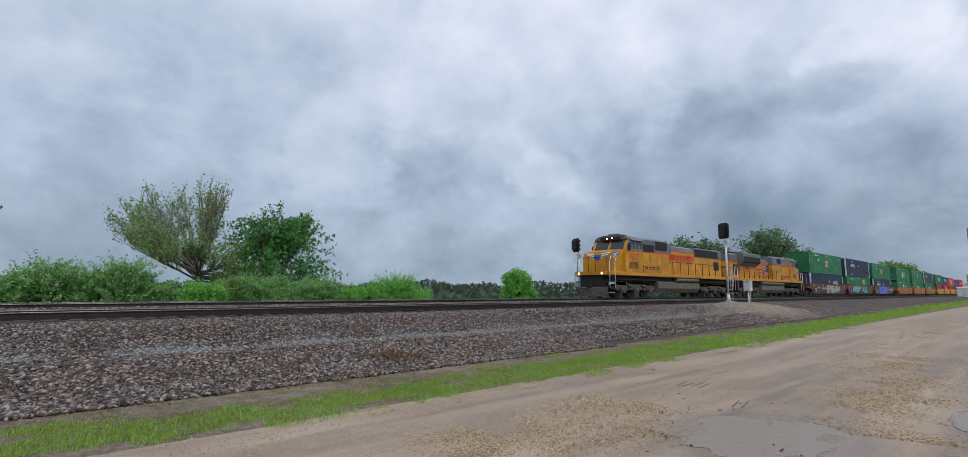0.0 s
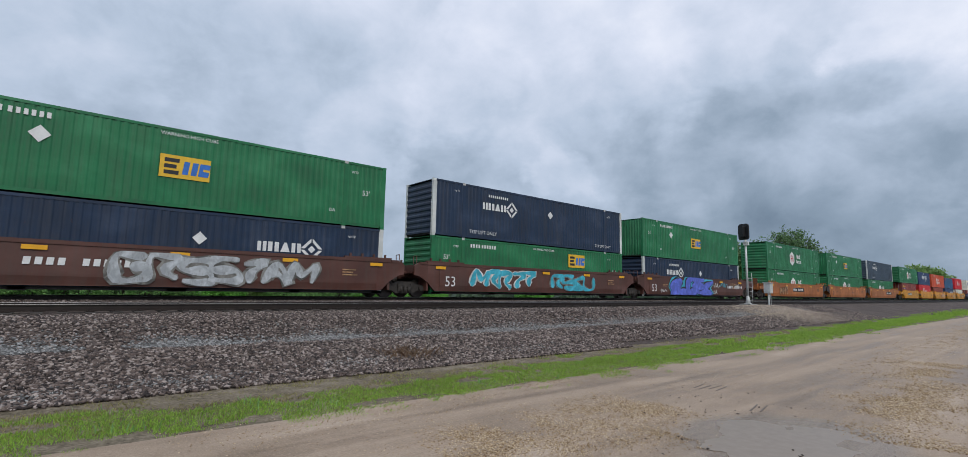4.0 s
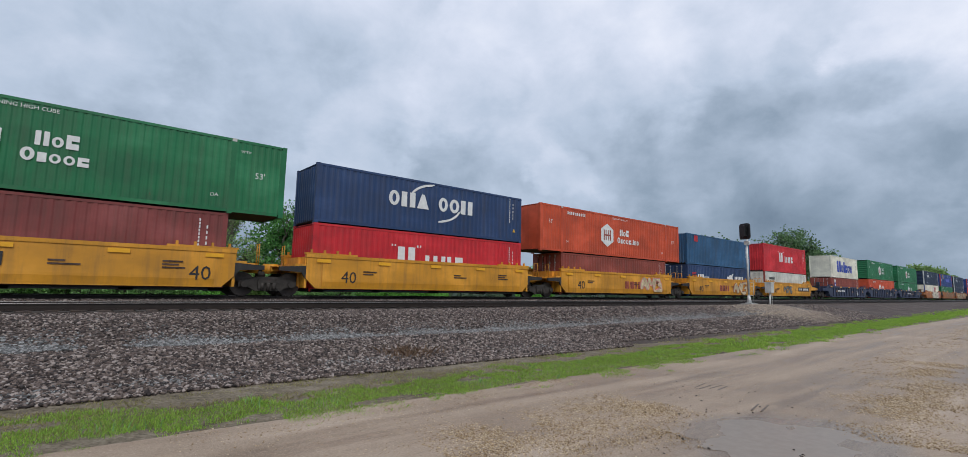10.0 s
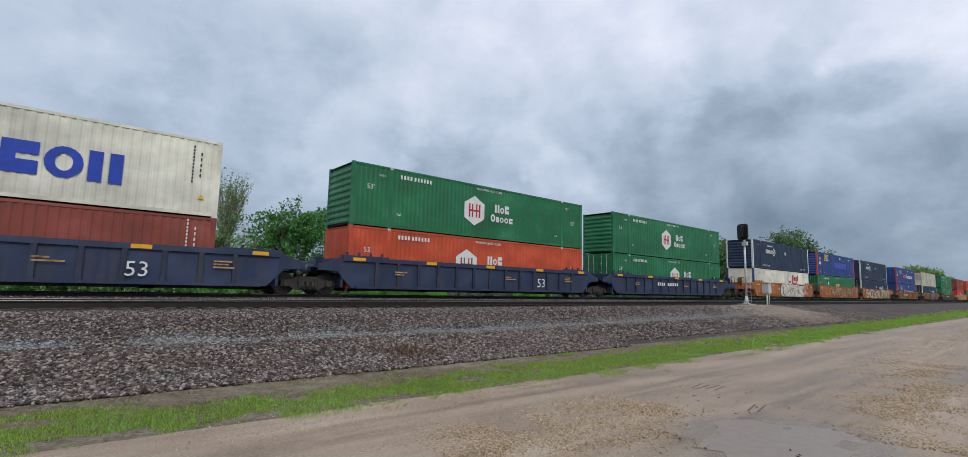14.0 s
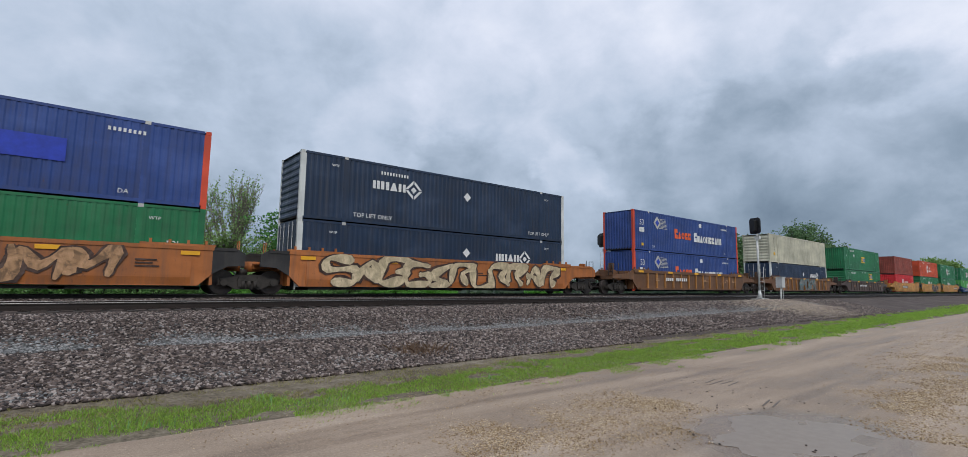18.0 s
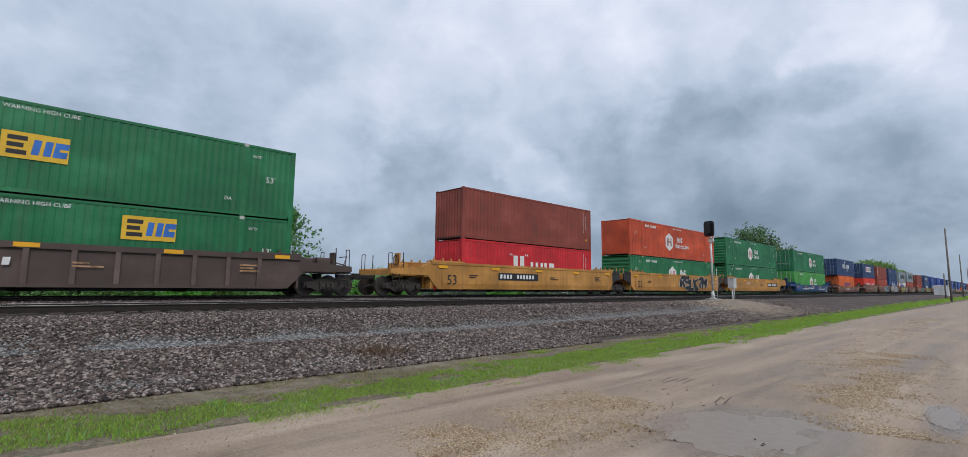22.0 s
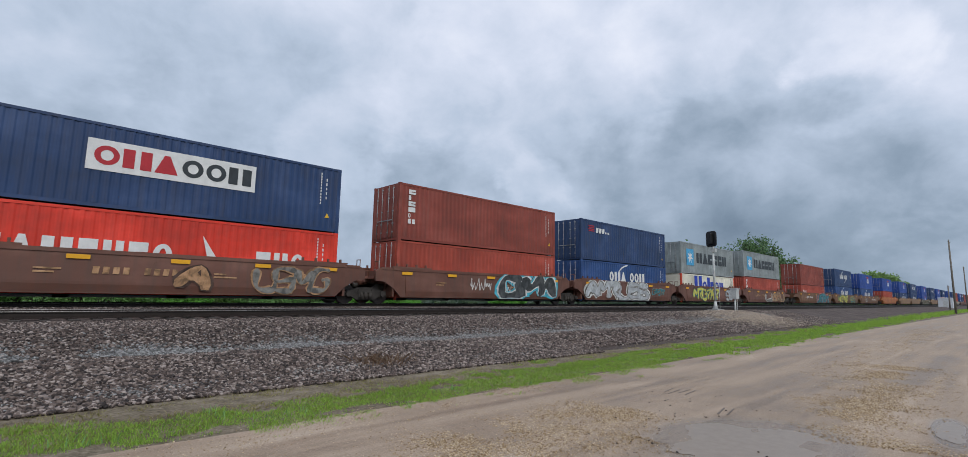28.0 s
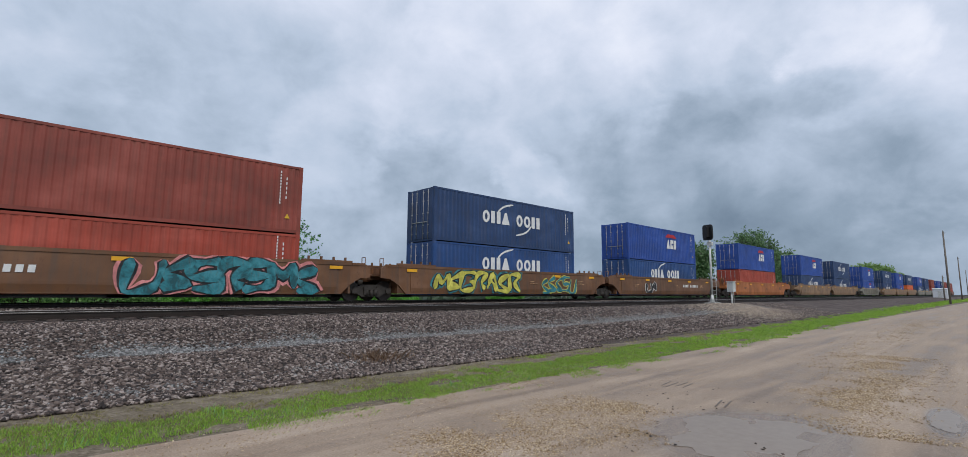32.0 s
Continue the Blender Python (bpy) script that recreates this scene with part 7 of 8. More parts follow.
        pts2 = base[:, None, :] + go[:, None, :] * (reach[:, None] * u[None, :])[:, :, None]
        pts2[:, :, 2] -= 0.25 * reach[:, None] * u[None, :] ** 2
        pts = np.concatenate([pts[pts[:, 2] > height * 0.15], pts2.reshape(-1, 3)])
    if bare:
        keep = rng.uniform(0, 1, len(pts)) > bare * np.clip(0.55 + pts[:, 0] / width * 1.1, 0.12, 1.0)
        pts = pts[keep]
    cr = part("crown", quads("crown", leaves(rng, pts, leaf, spread, per), mat), None, t, "many small leaves")
    cr["kind"] = "stuff"
    return t


def fan_tree(x, y, height, width, label, mat, seed):
    """A short trunk with many straight limbs that fan out, fine bare twigs, and leaves on one side."""
    rng, rnd = np.random.default_rng(seed), random.Random(seed)
    t = thing("tree", label, "tree", "trees beyond the tracks", "", pose(x, y, level(x, y) - 0.1))
    trunk, limbs, twigs, tips = Shape(), Shape(), Shape(), []
    trunk.rod((0, 0, 0), (0.05, 0, 3.2), 0.24, 9, 0.19)
    hub = Vector((0.05, 0, 2.9))

    def bend(a, d, length, r, shape, n=4, lift=0.12):
        pts, p, step = [a], a, length / n
        for i in range(n):
            d = (d + Vector((rnd.uniform(-1, 1) * 0.10, rnd.uniform(-1, 1) * 0.10, lift * rnd.uniform(0.2, 1)))).normalized()
            q = p + d * step
            shape.rod(p, q, r * (1 - 0.8 * i / n), 5 if r > 0.02 else 3, r * (1 - 0.8 * (i + 1) / n), False)
            pts.append(q)
            p = q
        return pts, d

    for i in range(84):
        az, el = 2.39996 * i + rnd.uniform(-0.2, 0.2), radians(-14 + 100 * ((i * 0.61803) % 1.0) ** 1.1 + rnd.uniform(-4, 4))
        d = Vector((math.cos(az) * math.cos(el), 0.7 * math.sin(az) * math.cos(el), math.sin(el)))
        # how far the crown reaches that way
        reach = ((math.cos(el) / (width * 0.5)) ** 4 + (math.sin(el) / (height - 3.9)) ** 4) ** -0.25 * rnd.uniform(0.80, 1.0)
        pts, d2 = bend(hub + Vector((0, 0, rnd.uniform(-0.3, 0.5))), d, reach, 0.056, limbs, 4, 0.06 if el > 0.5 else -0.02)
        for k in range(9):
            u = 0.35 + 0.65 * k / 9
            j = min(3, int(u * 4))
            a = pts[j].lerp(pts[j + 1], u * 4 - j)
            nd = (d2 + Vector((rnd.uniform(-1, 1), rnd.uniform(-1, 1), rnd.uniform(-0.2, 0.9))) * 0.55).normalized()
            p2, d3 = bend(a, nd, rnd.uniform(0.9, 1.9) * (1.15 - 0.4 * u), 0.028, twigs, 3, 0.16)
            for q in range(3):
                e, _ = bend(p2[1 + q % 3], (d3 + Vector((rnd.uniform(-1, 1), rnd.uniform(-1, 1), rnd.uniform(0, 0.7))) * 0.5).normalized(), rnd.uniform(0.4, 0.8), 0.016, twigs, 2, 0.15)
                leafy = 0.52 - 0.95 * e[-1].x / width + (0.35 if e[-1].z < height * 0.5 else 0)
                if rnd.random() < leafy:
                    tips += [tuple(e[-1]), tuple(e[1]), tuple(p2[-1])]
    part("trunk", trunk, M_BARK, t)
    part("limbwork", limbs, M_TWIG, t, "straight fanned limbs")
    part("twig_spray", twigs, M_TWIG, t, "fine bare twigs")["kind"] = "stuff"
    cr = part("crown", quads("crown", leaves(rng, tips, 0.09, 0.13, 3), mat), None, t, "sparse young leaves")
    cr["kind"] = "stuff"


fan_tree(9.1, 42, 10.5, 11.0, "half-bare spreading tree with sparse young leaves", M_LEAF_OLIVE, 3)
tree(13.9, 40, 8.5, 5.6, "dense green leafy tree", M_LEAF_DARK, 0.13, 5, 1, 5, 5, 0.5, 0, 0.2, fork=(4, 4, 3, 3, 2, 2), spread=0.13, fill=430, spike=0.05, shoot=0.30, belly=0.42)
tree(-6.2, 38, 11.5, 6.6, "tall mid-green leafy tree", M_LEAF_MID, 0.15, 4, 1, 8, 5, 0.5, 0, 0.2, fork=(4, 4, 3, 3, 2, 2), spread=0.16, fill=900, spike=-0.2, shoot=0.13)
BUSHES = [(-6, 34, 3.0, 4.2, 0), (-3.4, 35, 2.5, 3.2, 0), (-1.2, 34, 2.7, 2.8, 0), (0.6, 34.6, 3.3, 2.6, 0), (2.4, 35, 3.0, 2.4, 0), (4.0, 34.5, 3.4, 2.4, 0), (5.6, 34.8, 2.2, 2.0, 0), (7.6, 33.5, 2.2, 2.6, 1), (9.4, 35, 2.6, 2.4, 2), (11.2, 34, 2.7, 2.6, 0), (15.9, 36, 2.7, 3.0, 0),
          (18.6, 37, 1.9, 2.6, 1), (20.6, 38, 2.3, 2.4, 1), (24.6, 39, 3.1, 4.4, 1), (27.6, 40, 1.9, 3.0, 1), (-10, 36, 3.8, 5, 0), (12.6, 36.5, 2.6, 2.6, 2), (14.0, 35.5, 2.5, 2.6, 0)]
for i, (bx, by, bh_, bw, k) in enumerate(BUSHES):
    tree(bx, by, bh_, bw, ("mid-green leafy trackside bush", "bright young-green trackside bush", "olive green scrubby bush")[k], (M_LEAF_MID, M_LEAF_YOUNG, M_LEAF_OLIVE)[k], 0.07, 4, 6, 20 + i, 4, 0.9, 0, 0.34, "bushes along the track", "bush", 0.06, (4, 3, 3, 2), 210 if bw < 4 else 400, 1.5, 0.42, 0.25)
tree(61.5, 60, 5.9, 5.0, "small bright green tree standing alone", M_LEAF_YOUNG, 0.2, 4, 1, 50, 5, 0.5, 0, 0.2, fork=(4, 3, 3, 3, 2), fill=240)
tree(64.5, 60.5, 2.4, 6.0, "low bright green bush", M_LEAF_YOUNG, 0.2, 8, 4, 51, 4, 0.4, 0, 0.3, "bushes along the track", "bush")
tree(104, 34.5, 15.0, 11.5, "large dark green tree with airy crown", M_LEAF_FAR, 0.22, 4, 1, 53, 6, 0.5, 0, 0.25, fork=(3, 3, 3, 3, 2, 2), spread=0.32, fill=170, shoot=0.18)
tree(92, 42, 12.5, 12.0, "broad mid-green leafy tree", M_LEAF_FAR, 0.30, 4, 1, 54, 5, 0.5, 0, 0.22, fork=(4, 3, 3, 3, 2), spread=0.4, fill=300)
tree(120, 37, 12.0, 9.0, "mid-green leafy tree behind the train", M_LEAF_FAR, 0.30, 4, 1, 55, 5, 0.5, 0, 0.22, fork=(4, 3, 3, 3, 2), spread=0.4, fill=300)
tree(246, 36, 13.5, 15.0, "distant pale green rounded tree", M_LEAF_OLIVE, 0.55, 5, 1, 56, 5, 0.5, 0, 0.2, fork=(4, 4, 3, 3, 2), spread=0.6, fill=300)
tree(268, 40, 10.5, 14.0, "distant pale green tree", M_LEAF_OLIVE, 0.55, 5, 1, 57, 5, 0.5, 0, 0.2, fork=(4, 4, 3, 3, 2), spread=0.6, fill=300)


def far_woods():
    """A belt of trees along the horizon, seen as clumps of foliage."""
    rng = np.random.default_rng(9)
    n = 9000
    a = np.radians(rng.uniform(-40, 88, n))
    d = rng.uniform(560, 640, n)
    hgt = 10.0 + 2.0 * np.sin(a * 23) + 1.6 * np.sin(a * 61 + 1)
    z = -3.5 + rng.uniform(0, 1, n) ** 0.8 * (hgt + 3)
    c = np.stack([d * np.sin(a), d * np.cos(a), z], 1)
    # low scrub on the fields before it
    k = rng.uniform(0, 1, n) < 0.3
    d2 = rng.uniform(110, 520, n)
    c[k] = np.stack([d2 * np.sin(a), d2 * np.cos(a), rng.uniform(-0.8, 0.6, n)], 1)[k]
    c = c[c[:, 1] > 46]
    ob = new("far_woods", quads("far_woods", leaves(rng, c, 1.7, 1.0, 5), leaf_mat("far_leaf", (0.045, 0.075, 0.05), (0.10, 0.15, 0.085))))
    tagged(ob, "distant dark green belt of trees on the horizon", "woods", "", "stuff")


far_woods()


# ---- loose stone, grass and water ----
def stone_mat(key, stops, rough=0.75):
    m, nt, b = shader(key)
    geo = nt.nodes.new("ShaderNodeNewGeometry")
    fine = noise_tex(nt, coords(nt, (1, 1, 1), "Object", False), 40, 4)
    nt.links.new(ramp(nt, mixc(nt, 0.25, geo.outputs["Random Per Island"], fine), stops), b.inputs["Base Color"])
    b.inputs["Roughness"].default_value = rough
    return m


CUBE = np.array([(-1, -1, -1), (1, -1, -1), (1, 1, -1), (-1, 1, -1), (-1, -1, 1), (1, -1, 1), (1, 1, 1), (-1, 1, 1)], float)
SIDES = np.array([(0, 3, 2, 1), (4, 5, 6, 7), (0, 1, 5, 4), (1, 2, 6, 5), (2, 3, 7, 6), (3, 0, 4, 7)])


def stones(name, xy, sizes, sink, mat, label, category, seed):
    """Angular stones, each a crushed and turned block, lying on the ground."""
    rng = np.random.default_rng(seed)
    n = len(xy)
    v = CUBE[None] * rng.uniform(0.45, 1.0, (n, 8, 1)) * np.stack([rng.uniform(0.7, 1.2, n), rng.uniform(0.6, 1.0, n), rng.uniform(0.5, 0.85, n)], 1)[:, None, :]
    q = rng.normal(0, 1, (n, 4))
    q /= np.linalg.norm(q, axis=1)[:, None]
    w, x, y, z = q.T
    R = np.stack([np.stack([1 - 2 * (y * y + z * z), 2 * (x * y - z * w), 2 * (x * z + y * w)], 1), np.stack([2 * (x * y + z * w), 1 - 2 * (x * x + z * z), 2 * (y * z - x * w)], 1), np.stack([2 * (x * z - y * w), 2 * (y * z + x * w), 1 - 2 * (x * x + y * y)], 1)], 1)
    v = np.einsum("nij,nkj->nki", R, v * sizes[:, None, None])
    v[:, :, 2] *= 0.75
    zz = np.array([level(a, b) for a, b in xy]) + sink * sizes
    v += np.concatenate([xy, zz[:, None]], 1)[:, None, :]
    me = bpy.data.meshes.new(name)
    me.vertices.add(n * 8)
    me.vertices.foreach_set("co", v.reshape(-1).astype(np.float32))
    idx = (SIDES.reshape(1, 24) + 8 * np.arange(n)[:, None]).reshape(-1).astype(np.int32)
    me.loops.add(n * 24)
    me.loops.foreach_set("vertex_index", idx)
    me.polygons.add(n * 6)
    me.polygons.foreach_set("loop_start", np.arange(0, n * 24, 4, dtype=np.int32))
    me.update(calc_edges=True)
    me.materials.append(mat)
    return tagged(new(name, me), label, category, "", "stuff")


def scatter(n, x0, x1, y0, y1, seed, power=1.0):
    rng = np.random.default_rng(seed)
    return np.stack([x0 + (x1 - x0) * rng.uniform(0, 1, n) ** power, rng.uniform(y0, y1, n)], 1), rng


M_STONE = stone_mat("ballast_stone", ((0.24, (0.022, 0.015, 0.013)), (0.5, (0.096, 0.068, 0.056)), (0.70, (0.170, 0.130, 0.111)), (0.84, (0.35, 0.295, 0.262))))
M_STONE_PALE = stone_mat("pale_ballast_stone", ((0.2, (0.07, 0.07, 0.068)), (0.55, (0.165, 0.165, 0.162)), (0.85, (0.34, 0.34, 0.33))))
M_STONE_HEAP = stone_mat("grey_tan_gravel", ((0.2, (0.15, 0.115, 0.085)), (0.55, (0.31, 0.245, 0.185)), (0.85, (0.50, 0.42, 0.33))))
M_STONE_TAN = stone_mat("tan_gravel", ((0.2, (0.19, 0.12, 0.055)), (0.5, (0.35, 0.24, 0.125)), (0.8, (0.62, 0.50, 0.34))))
for n, x0, x1, y0, y1, sd, lo, hi in ((46000, -5, 13, 8.5, 11.1, 1, 0.016, 0.046), (46000, -5, 14, 10.9, 16.0, 7, 0.014, 0.040), (18000, 13, 46, 9.0, 11.2, 8, 0.022, 0.055), (32000, 14, 48, 11.0, 16.0, 2, 0.022, 0.052)):
    xy, rng = scatter(n, x0, x1, y0, y1, sd, 1.0)
    stones("ballast_stones", xy, rng.uniform(lo, hi, len(xy)), 0.25, M_STONE, "grey-brown crushed ballast stones on the bank", "ballast", sd)
xy, rng = scatter(26000, -12, 40, 18.6, 21.0, 21)
stones("ballast_stones", xy, rng.uniform(0.02, 0.045, len(xy)), 0.25, M_STONE, "crushed ballast stones between the two tracks", "ballast", 21)
# the pale shelf along the bank: a dense line below, thinning upward
xy, rng = scatter(60000, -6, 40, 0, 1, 3, 1.15)
shelf = np.interp(xy[:, 0], (-1, 1, 3, 6, 10, 16, 25, 40), (11.45, 11.5, 11.2, 11.2, 11.0, 11.35, 11.7, 12.2))
up_ = rng.exponential(0.30, len(xy))
keep = np.array([noise.noise((p * 0.7, q * 1.3, 9.0)) for p, q in zip(xy[:, 0], up_)]) + rng.uniform(-0.3, 0.5, len(xy)) > 0.0
xy = np.stack([xy[:, 0], shelf - 0.12 + up_ + rng.normal(0, 0.05, len(xy))], 1)[keep]
stones("pale_stones", xy, rng.uniform(0.014, 0.036, len(xy)), 0.7, M_STONE_PALE, "line of paler grey gravel along the bank", "gravel", 3)
xy = np.concatenate([np.stack([rng.normal(cx, sx, 420), rng.normal(cy, 0.13, 420)], 1) for cx, cy, sx in ((1.6, 9.1, 0.5), (4.6, 9.25, 0.5), (9.5, 9.2, 0.8), (-0.5, 8.95, 0.4))])
stones("pale_stones", xy, rng.uniform(0.012, 0.03, len(xy)), 0.6, M_STONE_PALE, "scattered paler grey gravel at the bank's foot", "gravel", 5)
rng = np.random.default_rng(4)
xy = np.stack([34.2 + rng.normal(0, 2.1, 12000), 11.8 + rng.normal(0, 1.2, 12000)], 1)
xy = xy[(xy[:, 1] > 9.0) & (xy[:, 1] < 15.2)]
stones("mound_gravel", xy, rng.uniform(0.02, 0.05, len(xy)), 0.6, M_STONE_HEAP, "tan gravel heap at the signal's foot", "gravel", 4)
# loose gravel on the road, in drifts between the wheel tracks
def drift(n, ax, ay, bx, by, wide, seed):
    """Pebbles in a ragged drift from a to b."""
    rng = np.random.default_rng(seed)
    u = rng.uniform(0, 1, n)
    d = np.hypot(bx - ax, by - ay)
    off = rng.normal(0, wide, n)
    x, y = ax + (bx - ax) * u - (by - ay) / d * off, ay + (by - ay) * u + (bx - ax) / d * off
    keep = np.array([noise.noise((p * 1.5, q * 1.5, seed)) for p, q in zip(x, y)]) + rng.uniform(-0.35, 0.45, n) > 0
    return np.stack([x, y], 1)[keep]


for n, ax, ay, bx, by, wide, sd, size in ((20000, 3.0, 4.2, 6.9, 4.1, 0.42, 1, 0.0095), (7000, 2.2, 3.7, 5.6, 3.2, 0.25, 2, 0.008), (9000, 7.3, 1.15, 10.5, 2.2, 0.34, 3, 0.010), (13000, 9.5, 1.7, 17, 2.3, 0.45, 7, 0.012), (5000, 13, 3.0, 42, 3.8, 0.5, 4, 0.016),
                                          (5000, 1.0, 5.9, 10, 6.3, 0.30, 5, 0.008), (150, 4.5, 2.8, 9, 3.6, 0.8, 6, 0.015), (4500, 2.0, 5.0, 11, 4.8, 0.8, 8, 0.007)):
    xy = drift(n, ax, ay, bx, by, wide, sd)
    rng = np.random.default_rng(sd + 60)
    stones("road_gravel", xy, rng.uniform(0.35, 1.0, len(xy)) ** 1.3 * size * 1.25, 0.15, M_STONE_TAN if sd != 6 else M_STONE, "loose tan gravel drift on the dirt road" if sd != 6 else "few dark loose stones on the dirt road", "gravel", sd + 30)

M_GRASS = leaf_mat("grass_blade", (0.15, 0.29, 0.03), (0.45, 0.68, 0.11))
M_THATCH = leaf_mat("thatch", (0.20, 0.18, 0.06), (0.42, 0.38, 0.15))
M_DEAD = leaf_mat("dead_grass", (0.14, 0.08, 0.05), (0.30, 0.20, 0.12))


def blades(name, xy, height, width, mat, label, category, seed, lean=0.5):
    rng = np.random.default_rng(seed)
    n = len(xy)
    z = np.array([level(a, b) for a, b in xy])
    p = np.concatenate([xy, z[:, None] - 0.02], 1)
    h = height * rng.uniform(0.4, 1.25, n)
    a = rng.uniform(0, 6.2832, n)
    side = np.stack([np.cos(a), np.sin(a), 0 * a], 1) * (width * rng.uniform(0.6, 1.3, n))[:, None]
    b = rng.uniform(0, 6.2832, n)
    tip = np.stack([np.cos(b), np.sin(b), 0 * b], 1) * (h * lean * rng.uniform(0.1, 1.2, n))[:, None] + np.stack([0 * h, 0 * h, h], 1)
    v = np.stack([p - side, p + side, p + side * 0.6 + tip * np.array([0.45, 0.45, 0.62]), p + tip, p - side * 0.6 + tip * np.array([0.45, 0.45, 0.62])], 1)
    return tagged(new(name, quads(name, v, mat)), label, category, "", "stuff")


def verge_points(n, x0, x1, seed, power=1.0, shift=0.0, wide=1.0):
    """Grass grows in a ragged strip with thin places."""
    xy, rng = scatter(n, x0, x1, 5.2, 10.4, seed, power)
    far = np.clip(xy[:, 0], 0, 60)
    mid = np.interp(xy[:, 0], (0, 3, 5.5, 8, 12, 20, 33, 60, 92, 260), (7.1, 6.95, 6.85, 6.95, 7.0, 7.12, 7.5, 8.05, 8.4, 9.3)) + shift
    wid = wide * (np.interp(far, (0, 3, 8, 20, 60), (0.72, 0.62, 0.86, 0.92, 0.95)) + np.array([0.30 * noise.noise((x * 0.45, 2.0, 0.0)) + 0.22 * noise.noise((x * 1.9, 5.0, 0.0)) for x in xy[:, 0]]))
    clump = np.array([noise.noise((x * 0.9, y * 2.2, 7.0)) + 0.7 * noise.noise((x * 3.1, y * 5.0, 17.0)) for x, y in xy])
    d = np.abs(xy[:, 1] - mid) / wid
    return xy[(d + 1.5 * np.clip(-clump, -0.25, 1) + rng.uniform(-0.2, 0.25, n)) < 0.95]


blades("grass_verge", verge_points(330000, -5, 16, 11), 0.046, 0.0045, M_GRASS, "ragged strip of fresh green grass beside the road", "grass", 11, 0.9)
blades("grass_verge", verge_points(130000, 16, 60, 12), 0.08, 0.011, M_GRASS, "ragged strip of fresh green grass beside the road", "grass", 12, 0.8)
blades("grass_verge", verge_points(40000, 60, 260, 13), 0.16, 0.05, M_GRASS, "strip of green grass beside the road farther off", "grass", 13)
blades("dry_grass", verge_points(150000, -5, 40, 16, 1.3, 0.45, 1.25), 0.04, 0.006, M_THATCH, "thin olive-brown dry grass along the verge", "grass", 16, 1.6)
xy = verge_points(14000, -5, 40, 17)
xy = xy[np.array([noise.noise((x * 1.1, y * 2.0, 13.0)) for x, y in xy]) > 0.25]
blades("grass_tufts", xy, 0.12, 0.007, M_LEAF_MID, "darker taller grass tufts in the verge", "grass", 17, 0.6)
rng = np.random.default_rng(14)
blades("dead_weeds", np.stack([rng.normal(5.9, 0.32, 420), rng.normal(9.45, 0.18, 420)], 1), 0.20, 0.007, M_DEAD, "clump of dead brown weeds on the ballast", "weeds", 14, 1.4)
xy, rng = scatter(26000, -40, 120, 24.6, 33, 15)
blades("field_edge_grass", xy, 0.55, 0.03, leaf_mat("tall_grass", (0.03, 0.08, 0.02), (0.10, 0.22, 0.04)), "tall green grass behind the far track", "grass", 15)


def water_mat():
    m, nt, b = shader("muddy_water")
    n = noise_tex(nt, coords(nt, (1, 1, 1), "Object", False), 9, 3)
    nt.links.new(ramp(nt, n, ((0.3, (0.235, 0.185, 0.142)), (0.7, (0.285, 0.228, 0.18)))), b.inputs["Base Color"])
    b.inputs["Roughness"].default_value = 0.28
    b.inputs["Specular IOR Level"].default_value = 0.20
    bump(nt, b, n, 0.03, 0.002)
    return m


M_WATER = water_mat()
for px_, py_, rx, ry, turn in PUDDLES:
    o = []
    for i in range(140):
        a = 6.2832 * i / 140
        ca, sa = math.cos(a), math.sin(a)
        k = 0.95 + 0.35 * noise.noise((ca * 1.3 + px_, sa * 1.3, 2.0)) + 0.10 * noise.noise((ca * 5 + px_, sa * 5, 6.0)) + 0.05 * noise.noise((ca * 15 + px_, sa * 15, 8.0))
        ex, ey = 1.1 * rx * k * ca, 1.1 * ry * k * sa
        o.append((px_ + ex * math.cos(turn) - ey * math.sin(turn), py_ + ex * math.sin(turn) + ey * math.cos(turn), 0.0015))
    me = Shape().add(o + [(px_, py_, 0.0015)], [(i, (i + 1) % 140, 140) for i in range(140)]).mesh("puddle")
    me.materials.append(M_WATER)
    tagged(new("puddle", me), "shallow muddy puddle on the dirt road", "puddle", "puddles on the road", "structure")

# ---- tyre prints pressed into the damp road ----
M_PRINT = plain("pressed_mud", (0.115, 0.082, 0.058), 0.5, 0, 0.35)
tread = Shape().along_x([(-0.014, 0), (0.014, 0), (0.007, 0.004), (-0.007, 0.004)], -0.26, 0.26).mesh("tread_bar")
tread.materials.append(M_PRINT)
prnd = random.Random(12)
for px_, py_, n, turn in ((8.8, 4.30, 4, 6), (7.75, 3.12, 2, 10)):
    pr = thing("tyre_print", "dark tyre tread print in damp dirt", "tyre print", "tyre prints on the road", "structure", pose(px_, py_, 0.004, 0, 0, turn))
    for i in range(n):
        part("tread_bar", tread, None, pr, "", pose(prnd.uniform(-0.12, 0.12), 0.12 * (i - n / 2), 0, 0, 0, prnd.uniform(-5, 5)))

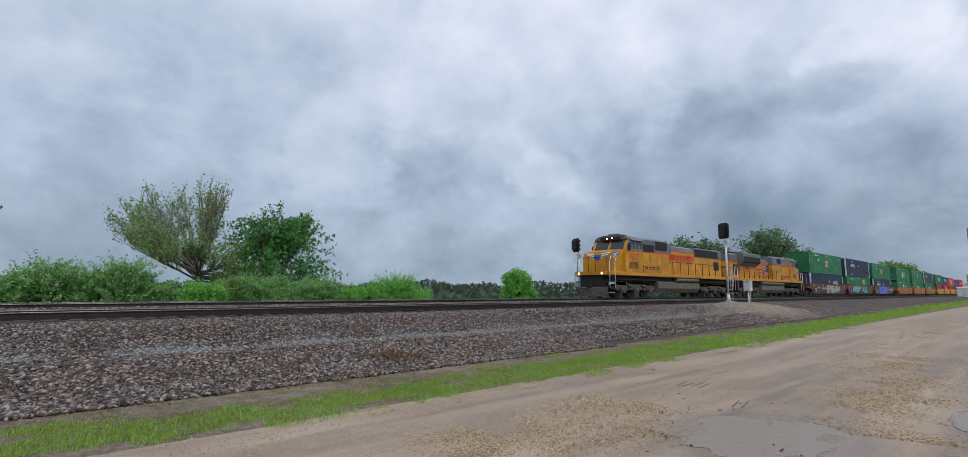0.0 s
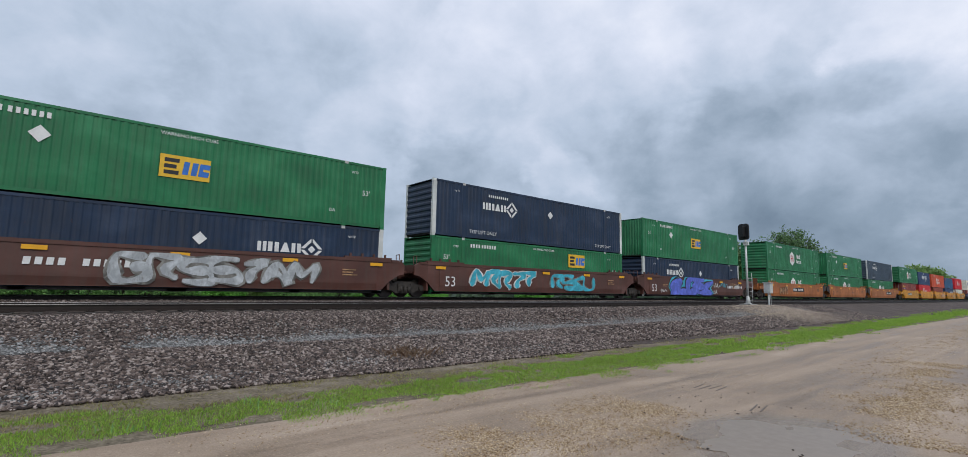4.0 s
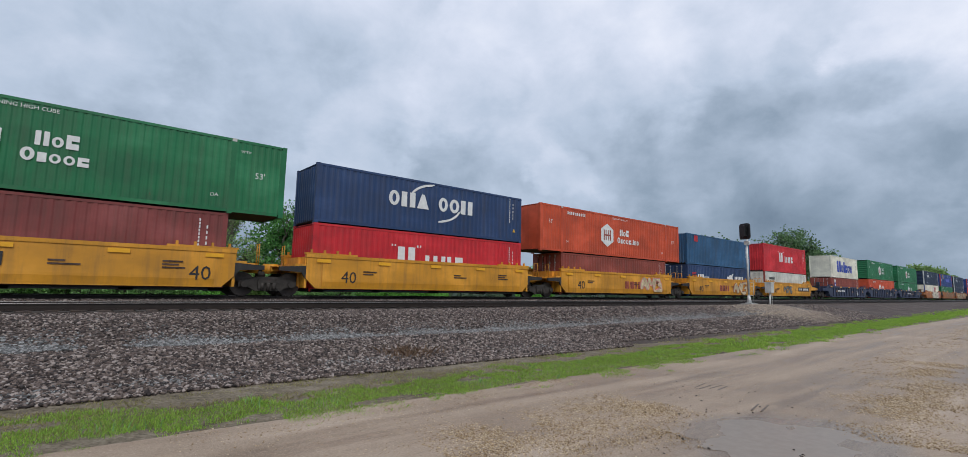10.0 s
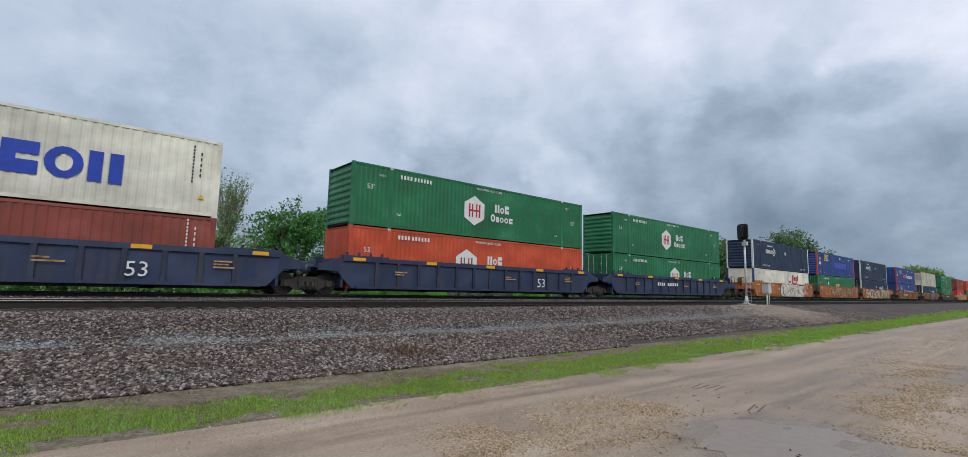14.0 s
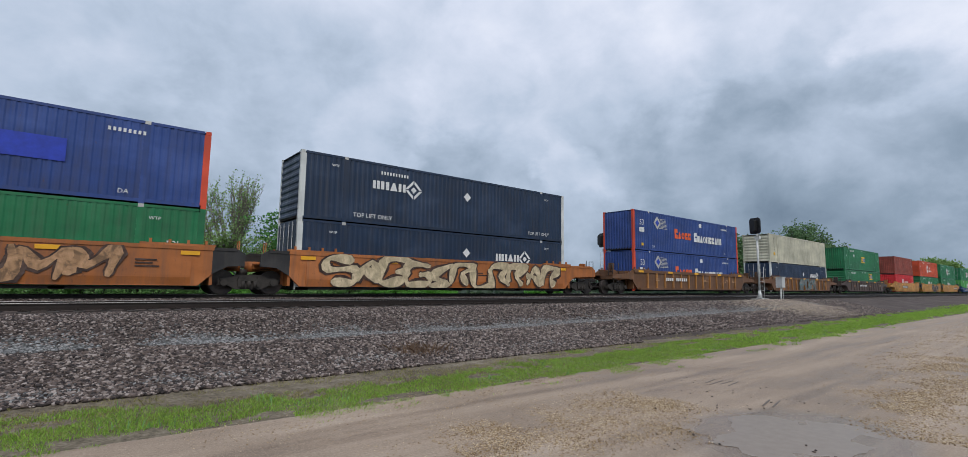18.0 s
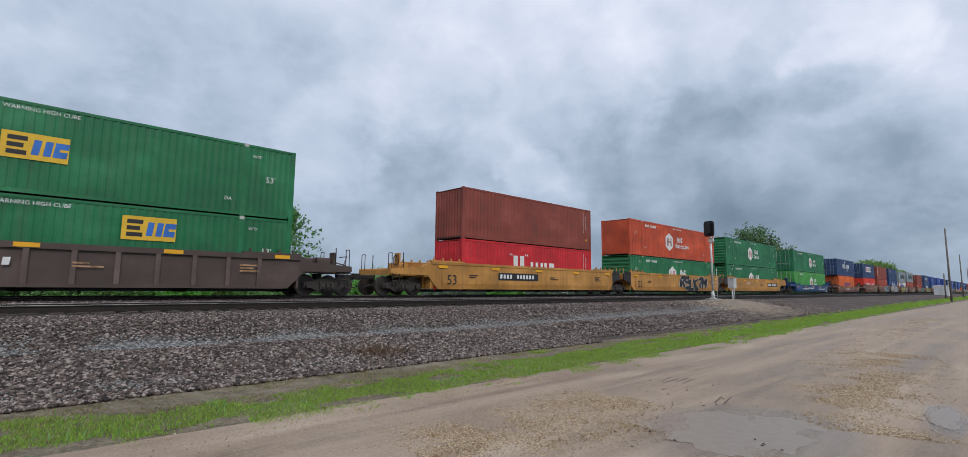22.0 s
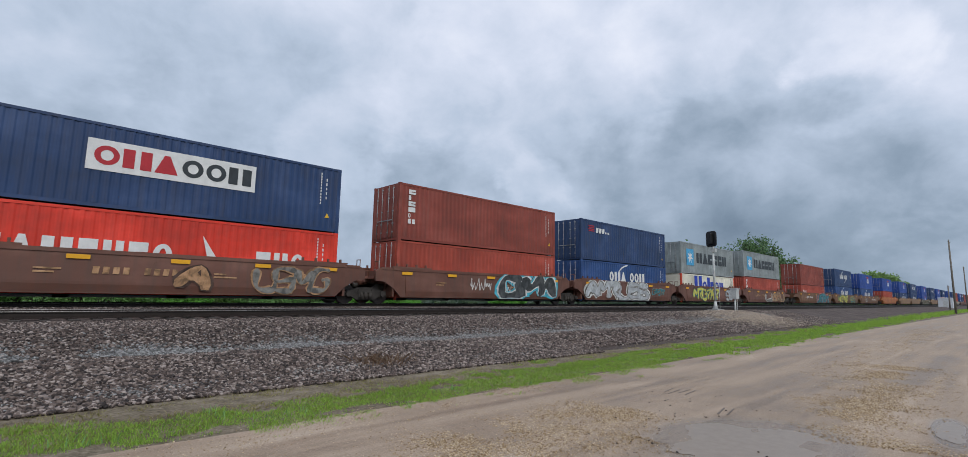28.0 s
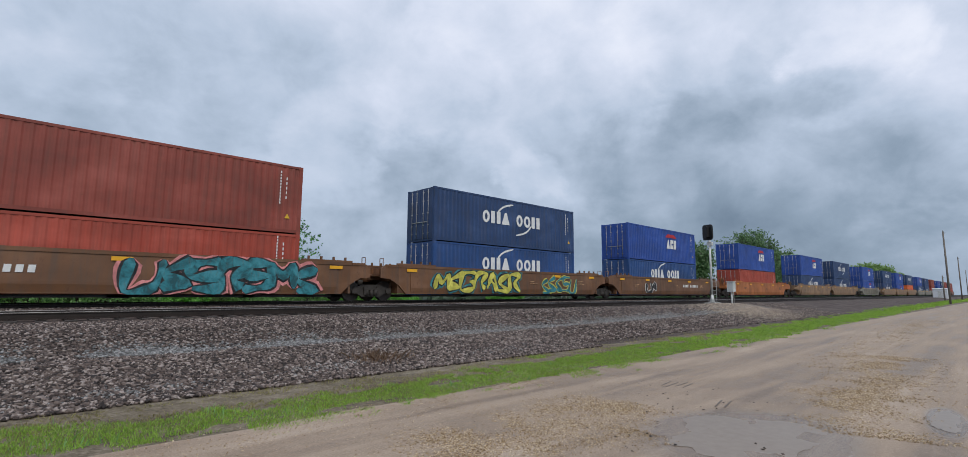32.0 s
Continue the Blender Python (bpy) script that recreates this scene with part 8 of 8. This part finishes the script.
# ---- ties under the near track, and fastenings ----
tie = Shape().soft(-0.115, 0.115, -1.3, 1.3, -0.16, -0.012, 0.015).mesh("tie")
tie.materials.append(M_TIE)
trnd = random.Random(4)
for i in range(300):
    part("tie", tie, None, TRACKS[0], "", pose(-22 + 0.54 * i + trnd.uniform(-0.02, 0.02), trnd.uniform(-0.06, 0.06), trnd.uniform(-0.012, 0.0), 0, 0, trnd.uniform(-1.2, 1.2)))
rest = Shape()
for i in range(700):
    x = 140 + 0.54 * i
    rest.box(x - 0.115, x + 0.115, -1.3, 1.3, -0.16, -0.012)
part("ties", rest, M_TIE, TRACKS[0])["kind"] = "stuff"
rest = Shape()
for i in range(900):
    x = -60 + 0.54 * i
    rest.box(x - 0.115, x + 0.115, -1.3, 1.3, -0.16, -0.012)
part("ties", rest, M_TIE, TRACKS[1])["kind"] = "stuff"
plates = Shape()
for i in range(300):
    x = -22 + 0.54 * i
    for y in (-0.755, 0.755):
        plates.box(x - 0.09, x + 0.09, y - 0.17, y + 0.17, -0.012, 0.006)
        for sy in (-0.1, 0.1):
            plates.box(x - 0.05, x - 0.02, y + sy - 0.015, y + sy + 0.015, 0.0, 0.045)
part("tie_plates", plates, M_RAIL, TRACKS[0])["kind"] = "stuff"

# ---- what moves ----
def travel(t):
    """How far the train has gone past the camera's foot, in metres."""
    u = (t - 16) / 16
    return 160 * (V0 * u + V1 * u * u + V2 * u ** 3)


V0, V1, V2 = 2.1173, 0.0080, -0.0178


def motions():
    times = [2.0 * i for i in range(17)]
    for ob in CARS + CONTAINERS + LOCOS:
        turn = 180 if ob.get("flip") else 0
        walk(ob, [(t, pose(ob["s"] - travel(t), FAR_Y, FAR_Z + ob["z"], 0, 0, turn)) for t in times])
    # wheels roll with the train; those that turn alike share their keys
    first = {}
    for wheel, x, r in SPINNERS + LOCO_WHEELS:
        top = wheel.parent.parent
        way = 1 if top.get("flip") else -1
        key = (x, r, way)
        if key in first:
            data = wheel.animation_data_create()
            data.action, data.action_slot = first[key].animation_data.action, first[key].animation_data.action_slot
            wheel.rotation_mode = "QUATERNION"
        else:
            first[key] = wheel
            walk(wheel, [(f / FPS, pose(x, 0, r, 0, way * math.degrees((travel(f / FPS) - travel(0)) / r))) for f in range(0, 32 * FPS + 1)])


motions()
